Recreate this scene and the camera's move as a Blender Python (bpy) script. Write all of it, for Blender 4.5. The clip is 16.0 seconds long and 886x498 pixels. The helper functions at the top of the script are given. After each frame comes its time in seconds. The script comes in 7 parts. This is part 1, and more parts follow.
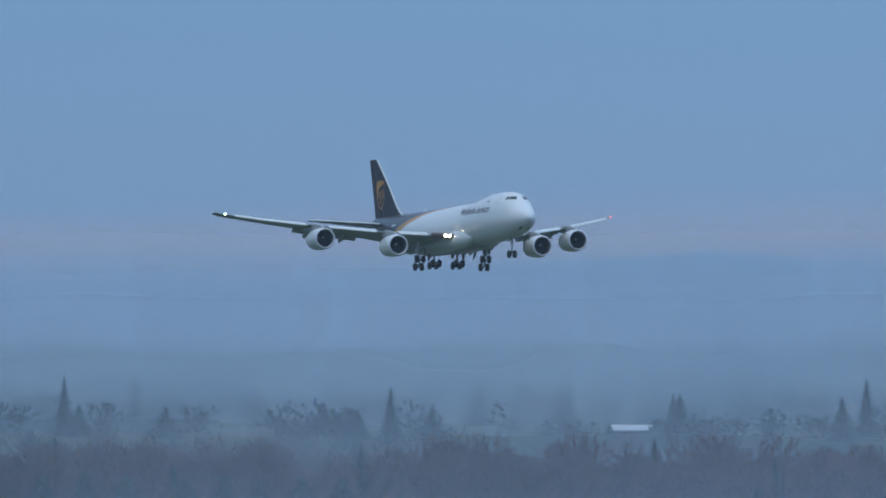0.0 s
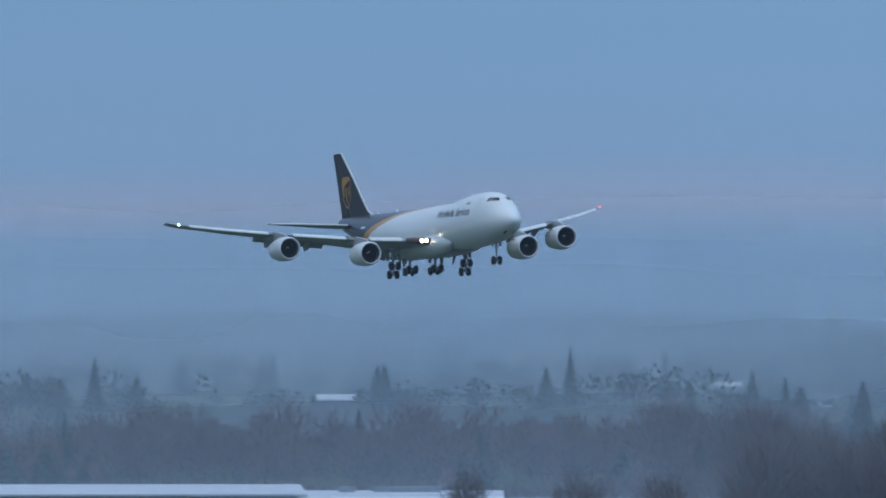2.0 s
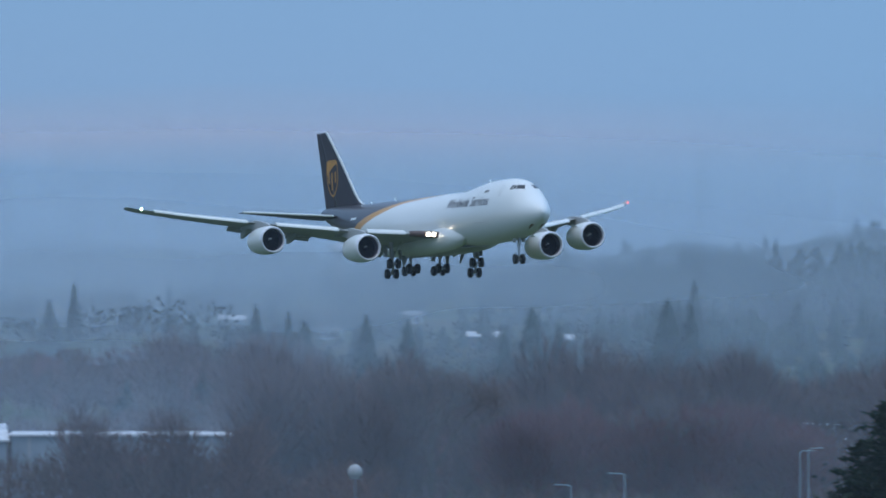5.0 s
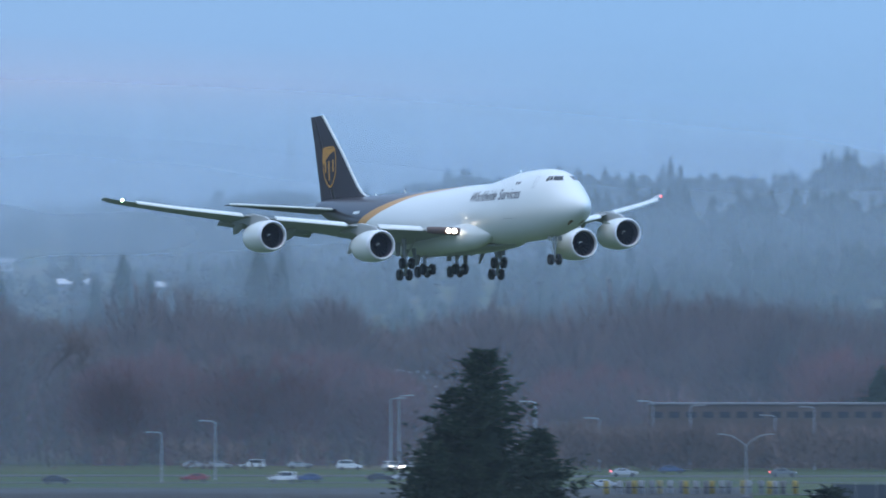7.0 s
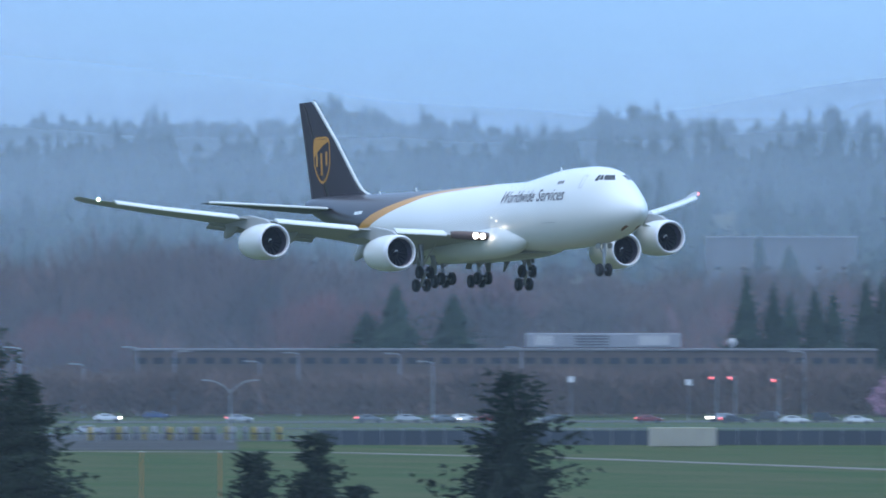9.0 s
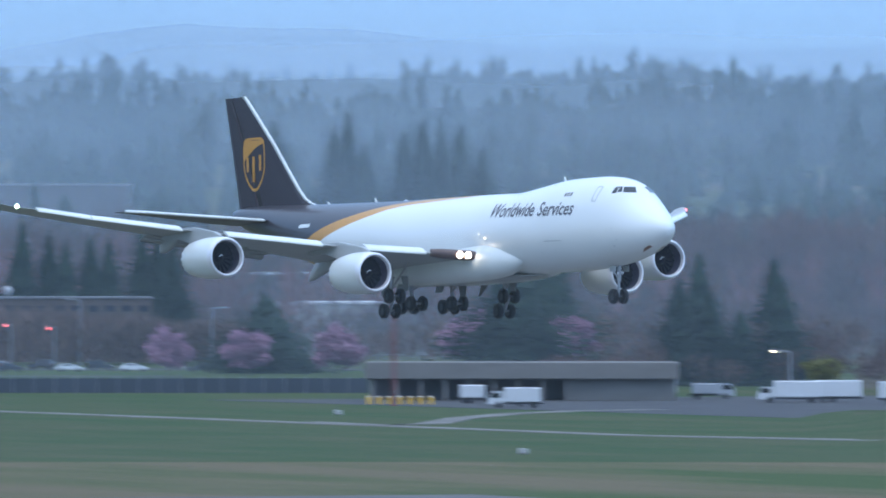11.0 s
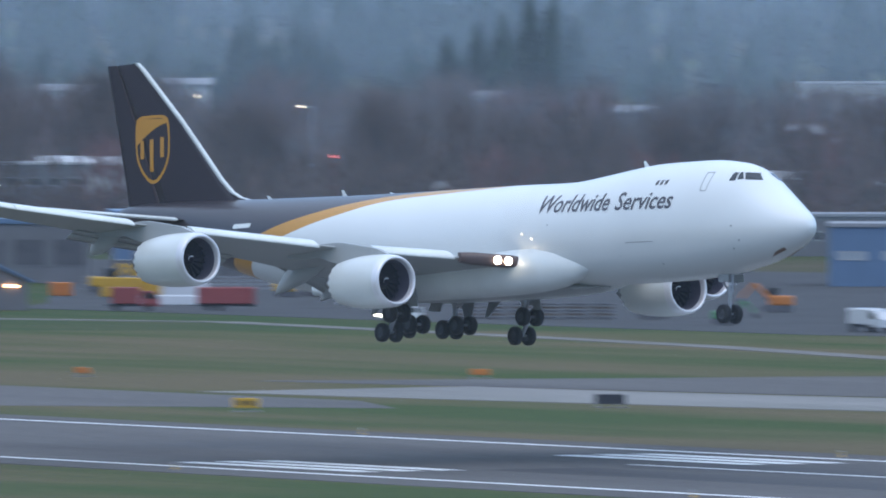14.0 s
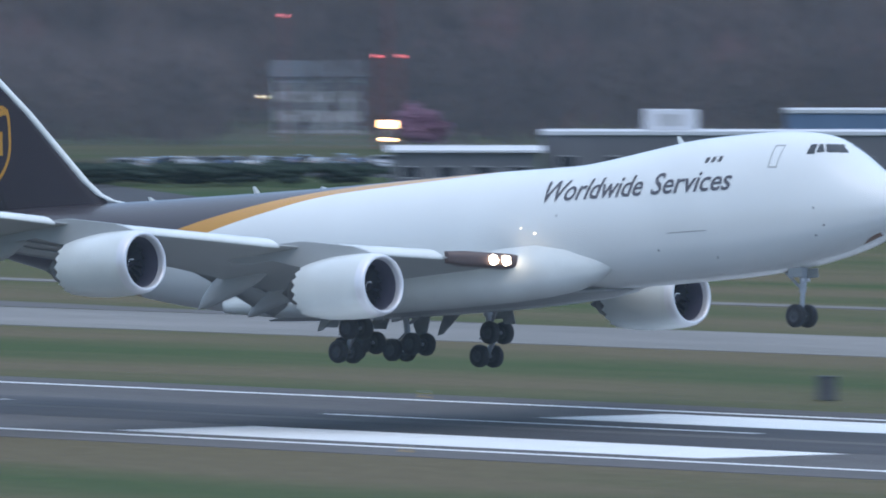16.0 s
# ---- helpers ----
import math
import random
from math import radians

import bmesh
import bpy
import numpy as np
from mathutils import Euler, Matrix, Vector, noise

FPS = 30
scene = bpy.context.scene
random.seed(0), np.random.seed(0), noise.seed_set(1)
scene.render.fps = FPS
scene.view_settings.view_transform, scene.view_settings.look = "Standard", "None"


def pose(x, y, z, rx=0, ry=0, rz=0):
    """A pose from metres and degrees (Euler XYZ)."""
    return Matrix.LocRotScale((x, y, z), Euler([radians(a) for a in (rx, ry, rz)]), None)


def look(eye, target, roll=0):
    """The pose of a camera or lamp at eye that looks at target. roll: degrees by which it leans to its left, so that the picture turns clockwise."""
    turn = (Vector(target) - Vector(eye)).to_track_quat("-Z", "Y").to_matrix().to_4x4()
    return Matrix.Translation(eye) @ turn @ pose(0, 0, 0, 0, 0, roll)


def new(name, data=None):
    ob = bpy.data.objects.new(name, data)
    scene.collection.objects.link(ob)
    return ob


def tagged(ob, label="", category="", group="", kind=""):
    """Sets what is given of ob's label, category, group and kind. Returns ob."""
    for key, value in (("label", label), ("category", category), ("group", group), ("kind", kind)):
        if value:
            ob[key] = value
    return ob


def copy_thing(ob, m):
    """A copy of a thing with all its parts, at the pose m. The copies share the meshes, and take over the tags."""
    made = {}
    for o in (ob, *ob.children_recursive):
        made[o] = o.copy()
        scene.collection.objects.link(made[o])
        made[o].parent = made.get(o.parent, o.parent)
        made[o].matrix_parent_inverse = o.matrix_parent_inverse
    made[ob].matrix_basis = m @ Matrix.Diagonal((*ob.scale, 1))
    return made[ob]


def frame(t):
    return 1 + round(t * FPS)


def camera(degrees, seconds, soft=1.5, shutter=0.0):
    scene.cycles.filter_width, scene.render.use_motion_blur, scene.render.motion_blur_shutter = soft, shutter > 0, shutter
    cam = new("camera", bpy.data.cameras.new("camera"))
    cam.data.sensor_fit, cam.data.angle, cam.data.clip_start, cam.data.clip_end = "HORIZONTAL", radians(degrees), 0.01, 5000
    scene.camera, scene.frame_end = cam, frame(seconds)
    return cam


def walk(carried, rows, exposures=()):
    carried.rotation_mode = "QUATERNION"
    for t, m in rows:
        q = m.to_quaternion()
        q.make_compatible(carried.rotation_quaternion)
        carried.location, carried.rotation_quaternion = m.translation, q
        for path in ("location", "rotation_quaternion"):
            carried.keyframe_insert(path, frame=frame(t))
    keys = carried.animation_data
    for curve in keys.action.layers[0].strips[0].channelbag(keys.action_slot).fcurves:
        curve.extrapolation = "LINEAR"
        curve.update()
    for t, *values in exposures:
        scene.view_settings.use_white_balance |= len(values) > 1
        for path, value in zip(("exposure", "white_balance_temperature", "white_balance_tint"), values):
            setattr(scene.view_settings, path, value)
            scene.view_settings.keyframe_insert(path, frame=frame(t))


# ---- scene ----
SECONDS = 16.0
EYE = 23.85  # height of the viewpoint over the runway
cam = camera(4.2894, SECONDS, soft=1.8, shutter=0.55)
# seconds, heading, tilt, lean of the camera in degrees
PAN = [(0.0, -77.5659, 1.1349, -0.0145), (0.5, -77.262, 1.1138, -0.0215), (1.0, -76.9169, 1.0717, -0.0272), (1.5, -76.5234, 1.024, -0.0316),
       (2.0, -76.1332, 0.9877, -0.0348), (2.5, -75.7579, 0.9408, -0.0369), (3.0, -75.3702, 0.8833, -0.0379), (3.5, -74.987, 0.8268, -0.038),
       (4.0, -74.6023, 0.7778, -0.0372), (4.2, -74.4404, 0.758, -0.0367), (6.3, -72.4505, 0.4861, -0.0244), (6.5, -72.2515, 0.4611, -0.0228),
       (7.0, -71.747, 0.4071, -0.0183), (7.5, -71.2019, 0.3532, -0.0136), (8.0, -70.6171, 0.2923, -0.0085), (8.5, -69.9847, 0.2184, -0.0033),
       (9.0, -69.2499, 0.1454, 0.002), (9.5, -68.4664, 0.091, 0.0073), (10.0, -67.6129, 0.0426, 0.0125), (10.2, -67.2538, 0.0204, 0.0146),
       (12.3, -62.9441, -0.369, 0.0337), (12.5, -62.4642, -0.4066, 0.0351), (13.0, -61.1784, -0.4973, 0.0384), (13.5, -59.8284, -0.6123, 0.041),
       (14.0, -58.3688, -0.7424, 0.043), (14.5, -56.6806, -0.8747, 0.0441), (15.0, -54.8259, -0.9993, 0.0445), (15.5, -52.805, -1.1413, 0.0439),
       (16.0, -50.6823, -1.2784, 0.0423)]
walk(cam, [(t, pose(0, 0, EYE, 90 + tilt, 0, -heading) @ pose(0, 0, 0, 0, 0, lean)) for t, heading, tilt, lean in PAN],
     [(0.0, -0.3, 7350, 8), (4.2, -0.16, 7350, 8), (6.3, 0.2, 7300, 9), (8.0, 0.45, 7200, 10), (10.2, 0.68, 7150, 10), (12.3, 0.47, 7500, 11), (14.0, 0.42, 7800, 12), (16.0, 0.33, 7900, 12)])

# ---- light ----
world = bpy.data.worlds.new("dusk_sky")
scene.world = world
world.use_nodes = True
wn, wl = world.node_tree.nodes, world.node_tree.links
wn.clear()
w_out = wn.new("ShaderNodeOutputWorld")
w_bg = wn.new("ShaderNodeBackground")
w_sky = wn.new("ShaderNodeTexSky")
w_sky.sky_type, w_sky.sun_disc = "NISHITA", False
w_sky.sun_elevation, w_sky.sun_rotation = radians(14), radians(150)
w_geo = wn.new("ShaderNodeTexCoord")
w_sep = wn.new("ShaderNodeSeparateXYZ")
wl.new(w_geo.outputs["Generated"], w_sep.inputs[0])
# layered cloud: stretched noise along the horizon
w_map = wn.new("ShaderNodeMapping")
w_map.inputs["Scale"].default_value = (9, 9, 120)
wl.new(w_geo.outputs["Generated"], w_map.inputs[0])
w_noise = wn.new("ShaderNodeTexNoise")
w_noise.inputs["Scale"].default_value, w_noise.inputs["Detail"].default_value = 1.0, 5
wl.new(w_map.outputs[0], w_noise.inputs["Vector"])
w_add = wn.new("ShaderNodeMath")
w_add.operation = "MULTIPLY_ADD"
w_add.inputs[1].default_value = 0.007
wl.new(w_noise.outputs["Fac"], w_add.inputs[0])
wl.new(w_sep.outputs["Z"], w_add.inputs[2])
w_ramp = wn.new("ShaderNodeMapRange")
w_ramp.inputs["From Min"].default_value, w_ramp.inputs["From Max"].default_value = 0.006, 0.066
wl.new(w_add.outputs[0], w_ramp.inputs["Value"])
w_col = wn.new("ShaderNodeValToRGB")
w_col.color_ramp.interpolation = "B_SPLINE"
els = w_col.color_ramp.elements
els[0].position, els[0].color = 0.0, (0.15, 0.285, 0.50, 1)
els[1].position, els[1].color = 1.0, (0.185, 0.36, 0.67, 1)
for p_, c_ in ((0.24, (0.155, 0.295, 0.52, 1)), (0.29, (0.31, 0.33, 0.51, 1)), (0.31, (0.30, 0.335, 0.525, 1)), (0.37, (0.165, 0.32, 0.57, 1))):
    e_ = els.new(p_)
    e_.color = c_
wl.new(w_ramp.outputs[0], w_col.inputs[0])
# away from the sunset side the pink band fades into plain blue
w_blue = wn.new("ShaderNodeValToRGB")
w_blue.color_ramp.elements[0].color, w_blue.color_ramp.elements[1].color = (0.155, 0.29, 0.51, 1), (0.185, 0.36, 0.67, 1)
wl.new(w_ramp.outputs[0], w_blue.inputs[0])
w_fade = wn.new("ShaderNodeMapRange")
w_fade.interpolation_type = "SMOOTHSTEP"
w_fade.inputs["From Min"].default_value, w_fade.inputs["From Max"].default_value = -0.966, -0.942
wl.new(w_sep.outputs["X"], w_fade.inputs["Value"])
w_tint = wn.new("ShaderNodeMix")
w_tint.data_type = "RGBA"
wl.new(w_fade.outputs[0], w_tint.inputs[0])
wl.new(w_col.outputs[0], w_tint.inputs[6])
wl.new(w_blue.outputs[0], w_tint.inputs[7])
w_mix = wn.new("ShaderNodeMix")
w_mix.data_type = "RGBA"
w_mix.inputs[0].default_value = 0.965
wl.new(w_sky.outputs[0], w_mix.inputs[6])
w_gain = wn.new("ShaderNodeMix")
w_gain.data_type, w_gain.blend_type = "RGBA", "MULTIPLY"
w_gain.inputs[0].default_value = 1.0
w_gain.inputs[7].default_value = (11.4, 12.7, 13.6, 1)
wl.new(w_tint.outputs[2], w_gain.inputs[6])
wl.new(w_gain.outputs[2], w_mix.inputs[7])
# the sky is a little brighter towards the open side of the field
w_side = wn.new("ShaderNodeMapRange")
w_side.inputs["From Min"].default_value, w_side.inputs["From Max"].default_value = -1.0, -0.75
w_side.inputs["To Min"].default_value, w_side.inputs["To Max"].default_value = 0.92, 1.4
wl.new(w_sep.outputs["X"], w_side.inputs["Value"])
w_lit = wn.new("ShaderNodeMix")
w_lit.data_type, w_lit.blend_type = "RGBA", "MULTIPLY"
w_lit.inputs[0].default_value = 1.0
wl.new(w_mix.outputs[2], w_lit.inputs[6])
wl.new(w_side.outputs[0], w_lit.inputs[7])
# the overcast is greyer and brighter overhead
w_zen = wn.new("ShaderNodeMapRange")
w_zen.interpolation_type = "SMOOTHSTEP"
w_zen.inputs["From Min"].default_value, w_zen.inputs["From Max"].default_value = 0.06, 0.8
wl.new(w_sep.outputs["Z"], w_zen.inputs["Value"])
w_top = wn.new("ShaderNodeMix")
w_top.data_type = "RGBA"
w_top.inputs[6].default_value, w_top.inputs[7].default_value = (1, 1, 1, 1), (2.4, 1.62, 1.31, 1)
wl.new(w_zen.outputs[0], w_top.inputs[0])
w_dome = wn.new("ShaderNodeMix")
w_dome.data_type, w_dome.blend_type = "RGBA", "MULTIPLY"
w_dome.inputs[0].default_value = 1.0
wl.new(w_lit.outputs[2], w_dome.inputs[6])
wl.new(w_top.outputs[2], w_dome.inputs[7])
# dusk: away from the sunset the low sky is darker
w_back = wn.new("ShaderNodeMapRange")
w_back.interpolation_type = "SMOOTHSTEP"
w_back.inputs["From Min"].default_value, w_back.inputs["From Max"].default_value = -0.7, 0.15
w_back.inputs["To Min"].default_value, w_back.inputs["To Max"].default_value = 0.8, 1.0
wl.new(w_sep.outputs["Y"], w_back.inputs["Value"])
w_dusk = wn.new("ShaderNodeMix")
w_dusk.data_type, w_dusk.blend_type = "RGBA", "MULTIPLY"
w_dusk.inputs[0].default_value = 1.0
wl.new(w_dome.outputs[2], w_dusk.inputs[6])
wl.new(w_back.outputs[0], w_dusk.inputs[7])
wl.new(w_dusk.outputs[2], w_bg.inputs["Color"])
w_bg.inputs["Strength"].default_value = 0.095
wl.new(w_bg.outputs[0], w_out.inputs[0])

sun = new("sun", bpy.data.lights.new("sun", "SUN"))
sun.data.energy, sun.data.angle, sun.data.color = 0.42, radians(40), (1.0, 0.87, 0.69)
sun.matrix_world = look((0, 0, 150), (-45, 65, 0))

# ---- materials ----
def mat(name, color, rough=0.6, metal=0.0, vary=0.25, scale=1.0, bump=0.0, fine=12.0, spec=0.5, coat=0.0, stretch=(1, 1, 1)):
    """A surface with colour variation at two scales and a fine relief."""
    m = bpy.data.materials.new(name)
    m.use_nodes = True
    n, l = m.node_tree.nodes, m.node_tree.links
    b = n["Principled BSDF"]
    b.inputs["Roughness"].default_value, b.inputs["Metallic"].default_value = rough, metal
    b.inputs["Specular IOR Level"].default_value, b.inputs["Coat Weight"].default_value = spec, coat
    tc, mp = n.new("ShaderNodeTexCoord"), n.new("ShaderNodeMapping")
    mp.inputs["Scale"].default_value = stretch
    l.new(tc.outputs["Object"], mp.inputs[0])
    big, small, info = n.new("ShaderNodeTexNoise"), n.new("ShaderNodeTexNoise"), n.new("ShaderNodeObjectInfo")
    big.inputs["Scale"].default_value, big.inputs["Detail"].default_value = scale, 4
    small.inputs["Scale"].default_value, small.inputs["Detail"].default_value = scale * fine, 3
    l.new(mp.outputs[0], big.inputs["Vector"])
    l.new(mp.outputs[0], small.inputs["Vector"])
    s1 = n.new("ShaderNodeMath")
    s1.operation = "MULTIPLY_ADD"
    s1.inputs[1].default_value = 0.5
    l.new(small.outputs["Fac"], s1.inputs[0])
    l.new(big.outputs["Fac"], s1.inputs[2])
    s2 = n.new("ShaderNodeMath")
    s2.operation = "MULTIPLY_ADD"
    s2.inputs[1].default_value = 0.25
    l.new(info.outputs["Random"], s2.inputs[0])
    l.new(s1.outputs[0], s2.inputs[2])
    r = n.new("ShaderNodeMapRange")
    r.inputs["From Min"].default_value, r.inputs["From Max"].default_value = 0.55, 1.2
    r.inputs["To Min"].default_value, r.inputs["To Max"].default_value = 1 - vary, 1 + vary
    l.new(s2.outputs[0], r.inputs["Value"])
    mx = n.new("ShaderNodeMix")
    mx.data_type, mx.blend_type = "RGBA", "MULTIPLY"
    mx.inputs[0].default_value = 1
    mx.inputs[6].default_value = (*color, 1)
    l.new(r.outputs[0], mx.inputs[7])
    l.new(mx.outputs[2], b.inputs["Base Color"])
    if bump:
        bp = n.new("ShaderNodeBump")
        bp.inputs["Strength"].default_value, bp.inputs["Distance"].default_value = bump, 0.05
        l.new(small.outputs["Fac"], bp.inputs["Height"])
        l.new(bp.outputs[0], b.inputs["Normal"])
    return m


def glow(name, color, strength):
    m = bpy.data.materials.new(name)
    m.use_nodes = True
    b = m.node_tree.nodes["Principled BSDF"]
    b.inputs["Base Color"].default_value = (0.8, 0.8, 0.8, 1)
    b.inputs["Emission Color"].default_value, b.inputs["Emission Strength"].default_value = (*color, 1), strength
    return m


def two_tone(name, a, b_, scale, low, high, rough=0.95, stretch=(1, 1, 1), detail=6, third=None):
    """Ground cover: two colours mixed by large noise, broken up by small noise."""
    m = mat(name, a, rough, 0, 0.18, 0.6, 0.3, 9, 0.03)
    n, l = m.node_tree.nodes, m.node_tree.links
    tc, mp, nz, rp, mx = (n.new("ShaderNode" + k) for k in ("TexCoord", "Mapping", "TexNoise", "MapRange", "Mix"))
    mp.inputs["Scale"].default_value = stretch
    nz.inputs["Scale"].default_value, nz.inputs["Detail"].default_value = scale, detail
    rp.inputs["From Min"].default_value, rp.inputs["From Max"].default_value = low, high
    mx.data_type = "RGBA"
    mx.inputs[6].default_value, mx.inputs[7].default_value = (*a, 1), (*b_, 1)
    l.new(tc.outputs["Object"], mp.inputs[0])
    l.new(mp.outputs[0], nz.inputs["Vector"])
    l.new(nz.outputs["Fac"], rp.inputs["Value"])
    l.new(rp.outputs[0], mx.inputs[0])
    mul = next(k for k in n if k.type == "MIX" and k.blend_type == "MULTIPLY")
    l.new(mx.outputs[2], mul.inputs[6])
    return m


M_GRASS = two_tone("grass", (0.056, 0.084, 0.03), (0.13, 0.105, 0.062), 0.022, 0.38, 0.6, stretch=(0.35, 1.6, 1))
M_LAWN = two_tone("lawn", (0.042, 0.076, 0.03), (0.076, 0.084, 0.043), 0.05, 0.35, 0.7, stretch=(0.5, 1.2, 1))
M_FIELD = two_tone("far_field", (0.05, 0.07, 0.03), (0.10, 0.085, 0.06), 0.012, 0.4, 0.65)
M_ASPHALT = two_tone("runway_asphalt", (0.108, 0.102, 0.1), (0.148, 0.14, 0.137), 0.05, 0.35, 0.65, 0.85, stretch=(0.15, 1, 1))
M_RUBBER = mat("tyre_rubber_deposit", (0.075, 0.072, 0.074), 0.85, 0, 0.3, 0.15, 0, 8, 0.15, stretch=(0.05, 1, 1))
M_CONCRETE = mat("taxiway_concrete", (0.225, 0.215, 0.2), 0.9, 0, 0.26, 0.05, 0.1, 10, 0.12, stretch=(0.3, 1, 1))
M_ROAD = mat("road_asphalt", (0.07, 0.07, 0.073), 0.9, 0, 0.2, 0.1, 0, 12, 0.1)
M_LINE = mat("white_marking_paint", (0.78, 0.78, 0.76), 0.7, 0, 0.12, 0.4)
M_WHITE = mat("white_aircraft_paint", (0.74, 0.775, 0.75), 0.34, 0, 0.14, 0.5, 0, 14, 0.5, 0.25)
M_GREY = mat("grey_aircraft_paint", (0.37, 0.385, 0.38), 0.42, 0, 0.10, 0.35, 0, 9)
M_DKGREY = mat("dark_grey_well_metal", (0.10, 0.10, 0.11), 0.6, 0.2, 0.3, 0.8)
M_BROWN = mat("brown_tail_paint", (0.034, 0.021, 0.024), 0.42, 0, 0.12, 0.3, 0, 10, 0.25, 0.04)
M_YELLOW = mat("yellow_livery_paint", (0.62, 0.27, 0.02), 0.35, 0, 0.06, 0.4)
M_LETTER = mat("dark_grey_lettering", (0.09, 0.085, 0.10), 0.4, 0, 0.08, 1)
M_METAL = mat("polished_lip_metal", (0.8, 0.8, 0.82), 0.38, 0.35, 0.06, 1)
M_STEEL = mat("gear_steel", (0.45, 0.45, 0.47), 0.4, 0.6, 0.2, 2)
M_TYRE = mat("tyre_rubber", (0.012, 0.012, 0.014), 0.75, 0, 0.25, 4)
M_RIM = mat("wheel_rim", (0.045, 0.045, 0.05), 0.5, 0.4, 0.15, 5)
M_FAN = mat("dark_fan_titanium", (0.018, 0.016, 0.028), 0.8, 0.0, 0.2, 3)
M_DUCT = mat("dark_inlet_lining", (0.095, 0.09, 0.13), 0.5, 0, 0.1, 2)
M_COWL = mat("exhaust_metal", (0.16, 0.155, 0.15), 0.45, 0.8, 0.2, 2)
M_GLASS = mat("dark_cockpit_glass", (0.02, 0.025, 0.03), 0.08, 0, 0.05, 1, 0, 5, 0.6)
M_SMUDGE = mat("brown_antenna_panel", (0.24, 0.13, 0.085), 0.5, 0, 0.25, 4)
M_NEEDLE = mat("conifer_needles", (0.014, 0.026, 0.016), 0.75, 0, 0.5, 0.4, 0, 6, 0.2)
# distant trees take a paler, bluer copy of the needle colour
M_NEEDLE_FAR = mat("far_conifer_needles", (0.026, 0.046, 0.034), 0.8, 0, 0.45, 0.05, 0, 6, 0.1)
M_BARK = mat("bark", (0.10, 0.075, 0.06), 0.9, 0, 0.3, 0.8, 0.2)
M_TWIG = mat("bare_twigs", (0.135, 0.095, 0.084), 0.9, 0, 0.4, 0.05, 0, 6, 0.1)
M_TWIG_RED = mat("reddish_bare_twigs", (0.18, 0.085, 0.08), 0.9, 0, 0.4, 0.05, 0, 6, 0.1)
M_BLOSSOM = mat("pink_blossom", (0.36, 0.20, 0.27), 0.9, 0, 0.2, 0.8, 0, 6, 0.1)
M_WILLOW = mat("yellow_green_young_leaves", (0.19, 0.185, 0.075), 0.8, 0, 0.3, 0.8, 0, 6, 0.1)
M_CROWN = mat("dense_bare_crowns", (0.128, 0.079, 0.07), 0.95, 0, 0.4, 0.03, 0, 20, 0.02)
M_CROWN_RED = mat("dense_reddish_crowns", (0.17, 0.066, 0.062), 0.95, 0, 0.3, 0.03, 0, 20, 0.02)
M_HILLWOOD = mat("wooded_slope", (0.042, 0.05, 0.044), 0.95, 0, 0.4, 0.01, 0, 20, 0.02)
M_WALL = mat("pale_building_wall", (0.42, 0.42, 0.42), 0.8, 0, 0.12, 0.3)
M_BRICK = mat("brown_building_wall", (0.105, 0.075, 0.066), 0.85, 0, 0.2, 0.3)
M_DARKWALL = mat("grey_building_wall", (0.15, 0.15, 0.16), 0.8, 0, 0.15, 0.3)
M_ROOFWHITE = mat("white_roof_membrane", (0.62, 0.63, 0.65), 0.7, 0, 0.1, 0.2)
M_ROOFGREY = mat("grey_roof", (0.25, 0.26, 0.28), 0.7, 0, 0.15, 0.2)
M_ROOFBLUE = mat("blue_metal_roof", (0.11, 0.19, 0.3), 0.45, 0.1, 0.1, 0.4)
M_PANE = mat("window_glass", (0.03, 0.035, 0.045), 0.12, 0, 0.2, 0.5)
M_POLE = mat("galvanised_pole", (0.28, 0.29, 0.3), 0.6, 0.3, 0.1, 1)
M_FENCE = mat("blue_grey_fence_mesh", (0.05, 0.065, 0.085), 0.7, 0, 0.2, 0.3)
M_SIGNY = mat("yellow_sign_face", (0.65, 0.36, 0.02), 0.5, 0, 0.08, 2)
M_SIGNB = mat("black_sign_face", (0.02, 0.02, 0.03), 0.5, 0, 0.1, 2)
M_ORANGE = mat("orange_machine_paint", (0.55, 0.17, 0.03), 0.5, 0, 0.15, 1)
M_MYELLOW = mat("yellow_machine_paint", (0.6, 0.33, 0.03), 0.5, 0, 0.15, 1)
M_RED = mat("red_container_paint", (0.28, 0.05, 0.05), 0.6, 0, 0.15, 1)
M_GREENP = mat("green_machine_paint", (0.06, 0.25, 0.10), 0.6, 0, 0.15, 1)
CARCOL = [mat(k + "_car_paint", c, 0.25, 0.2, 0.05, 1, 0, 5, 0.5, 0.5) for k, c in
          (("white", (0.7, 0.7, 0.7)), ("silver", (0.4, 0.42, 0.44)), ("black", (0.03, 0.03, 0.035)), ("grey", (0.14, 0.15, 0.16)), ("red", (0.25, 0.03, 0.03)), ("blue", (0.04, 0.07, 0.16)))]
G_WHITE = glow("landing_light_lens", (1.0, 0.93, 0.8), 8)
G_SMALL = glow("small_lamp_lens", (1.0, 0.93, 0.8), 1.8)
G_FLOOD = glow("flood_lamp_lens", (1.0, 0.56, 0.28), 9)
G_STREET = glow("street_lamp_lens", (1.0, 0.78, 0.52), 14)
G_HEAD = glow("headlight_lens", (1.0, 0.96, 0.85), 14)
G_TAIL = glow("tail_lamp_lens", (1.0, 0.05, 0.035), 3)
G_RED = glow("red_lamp_lens", (1.0, 0.06, 0.05), 2.2)
G_GREEN = glow("green_lamp_lens", (0.55, 1.0, 0.68), 11)


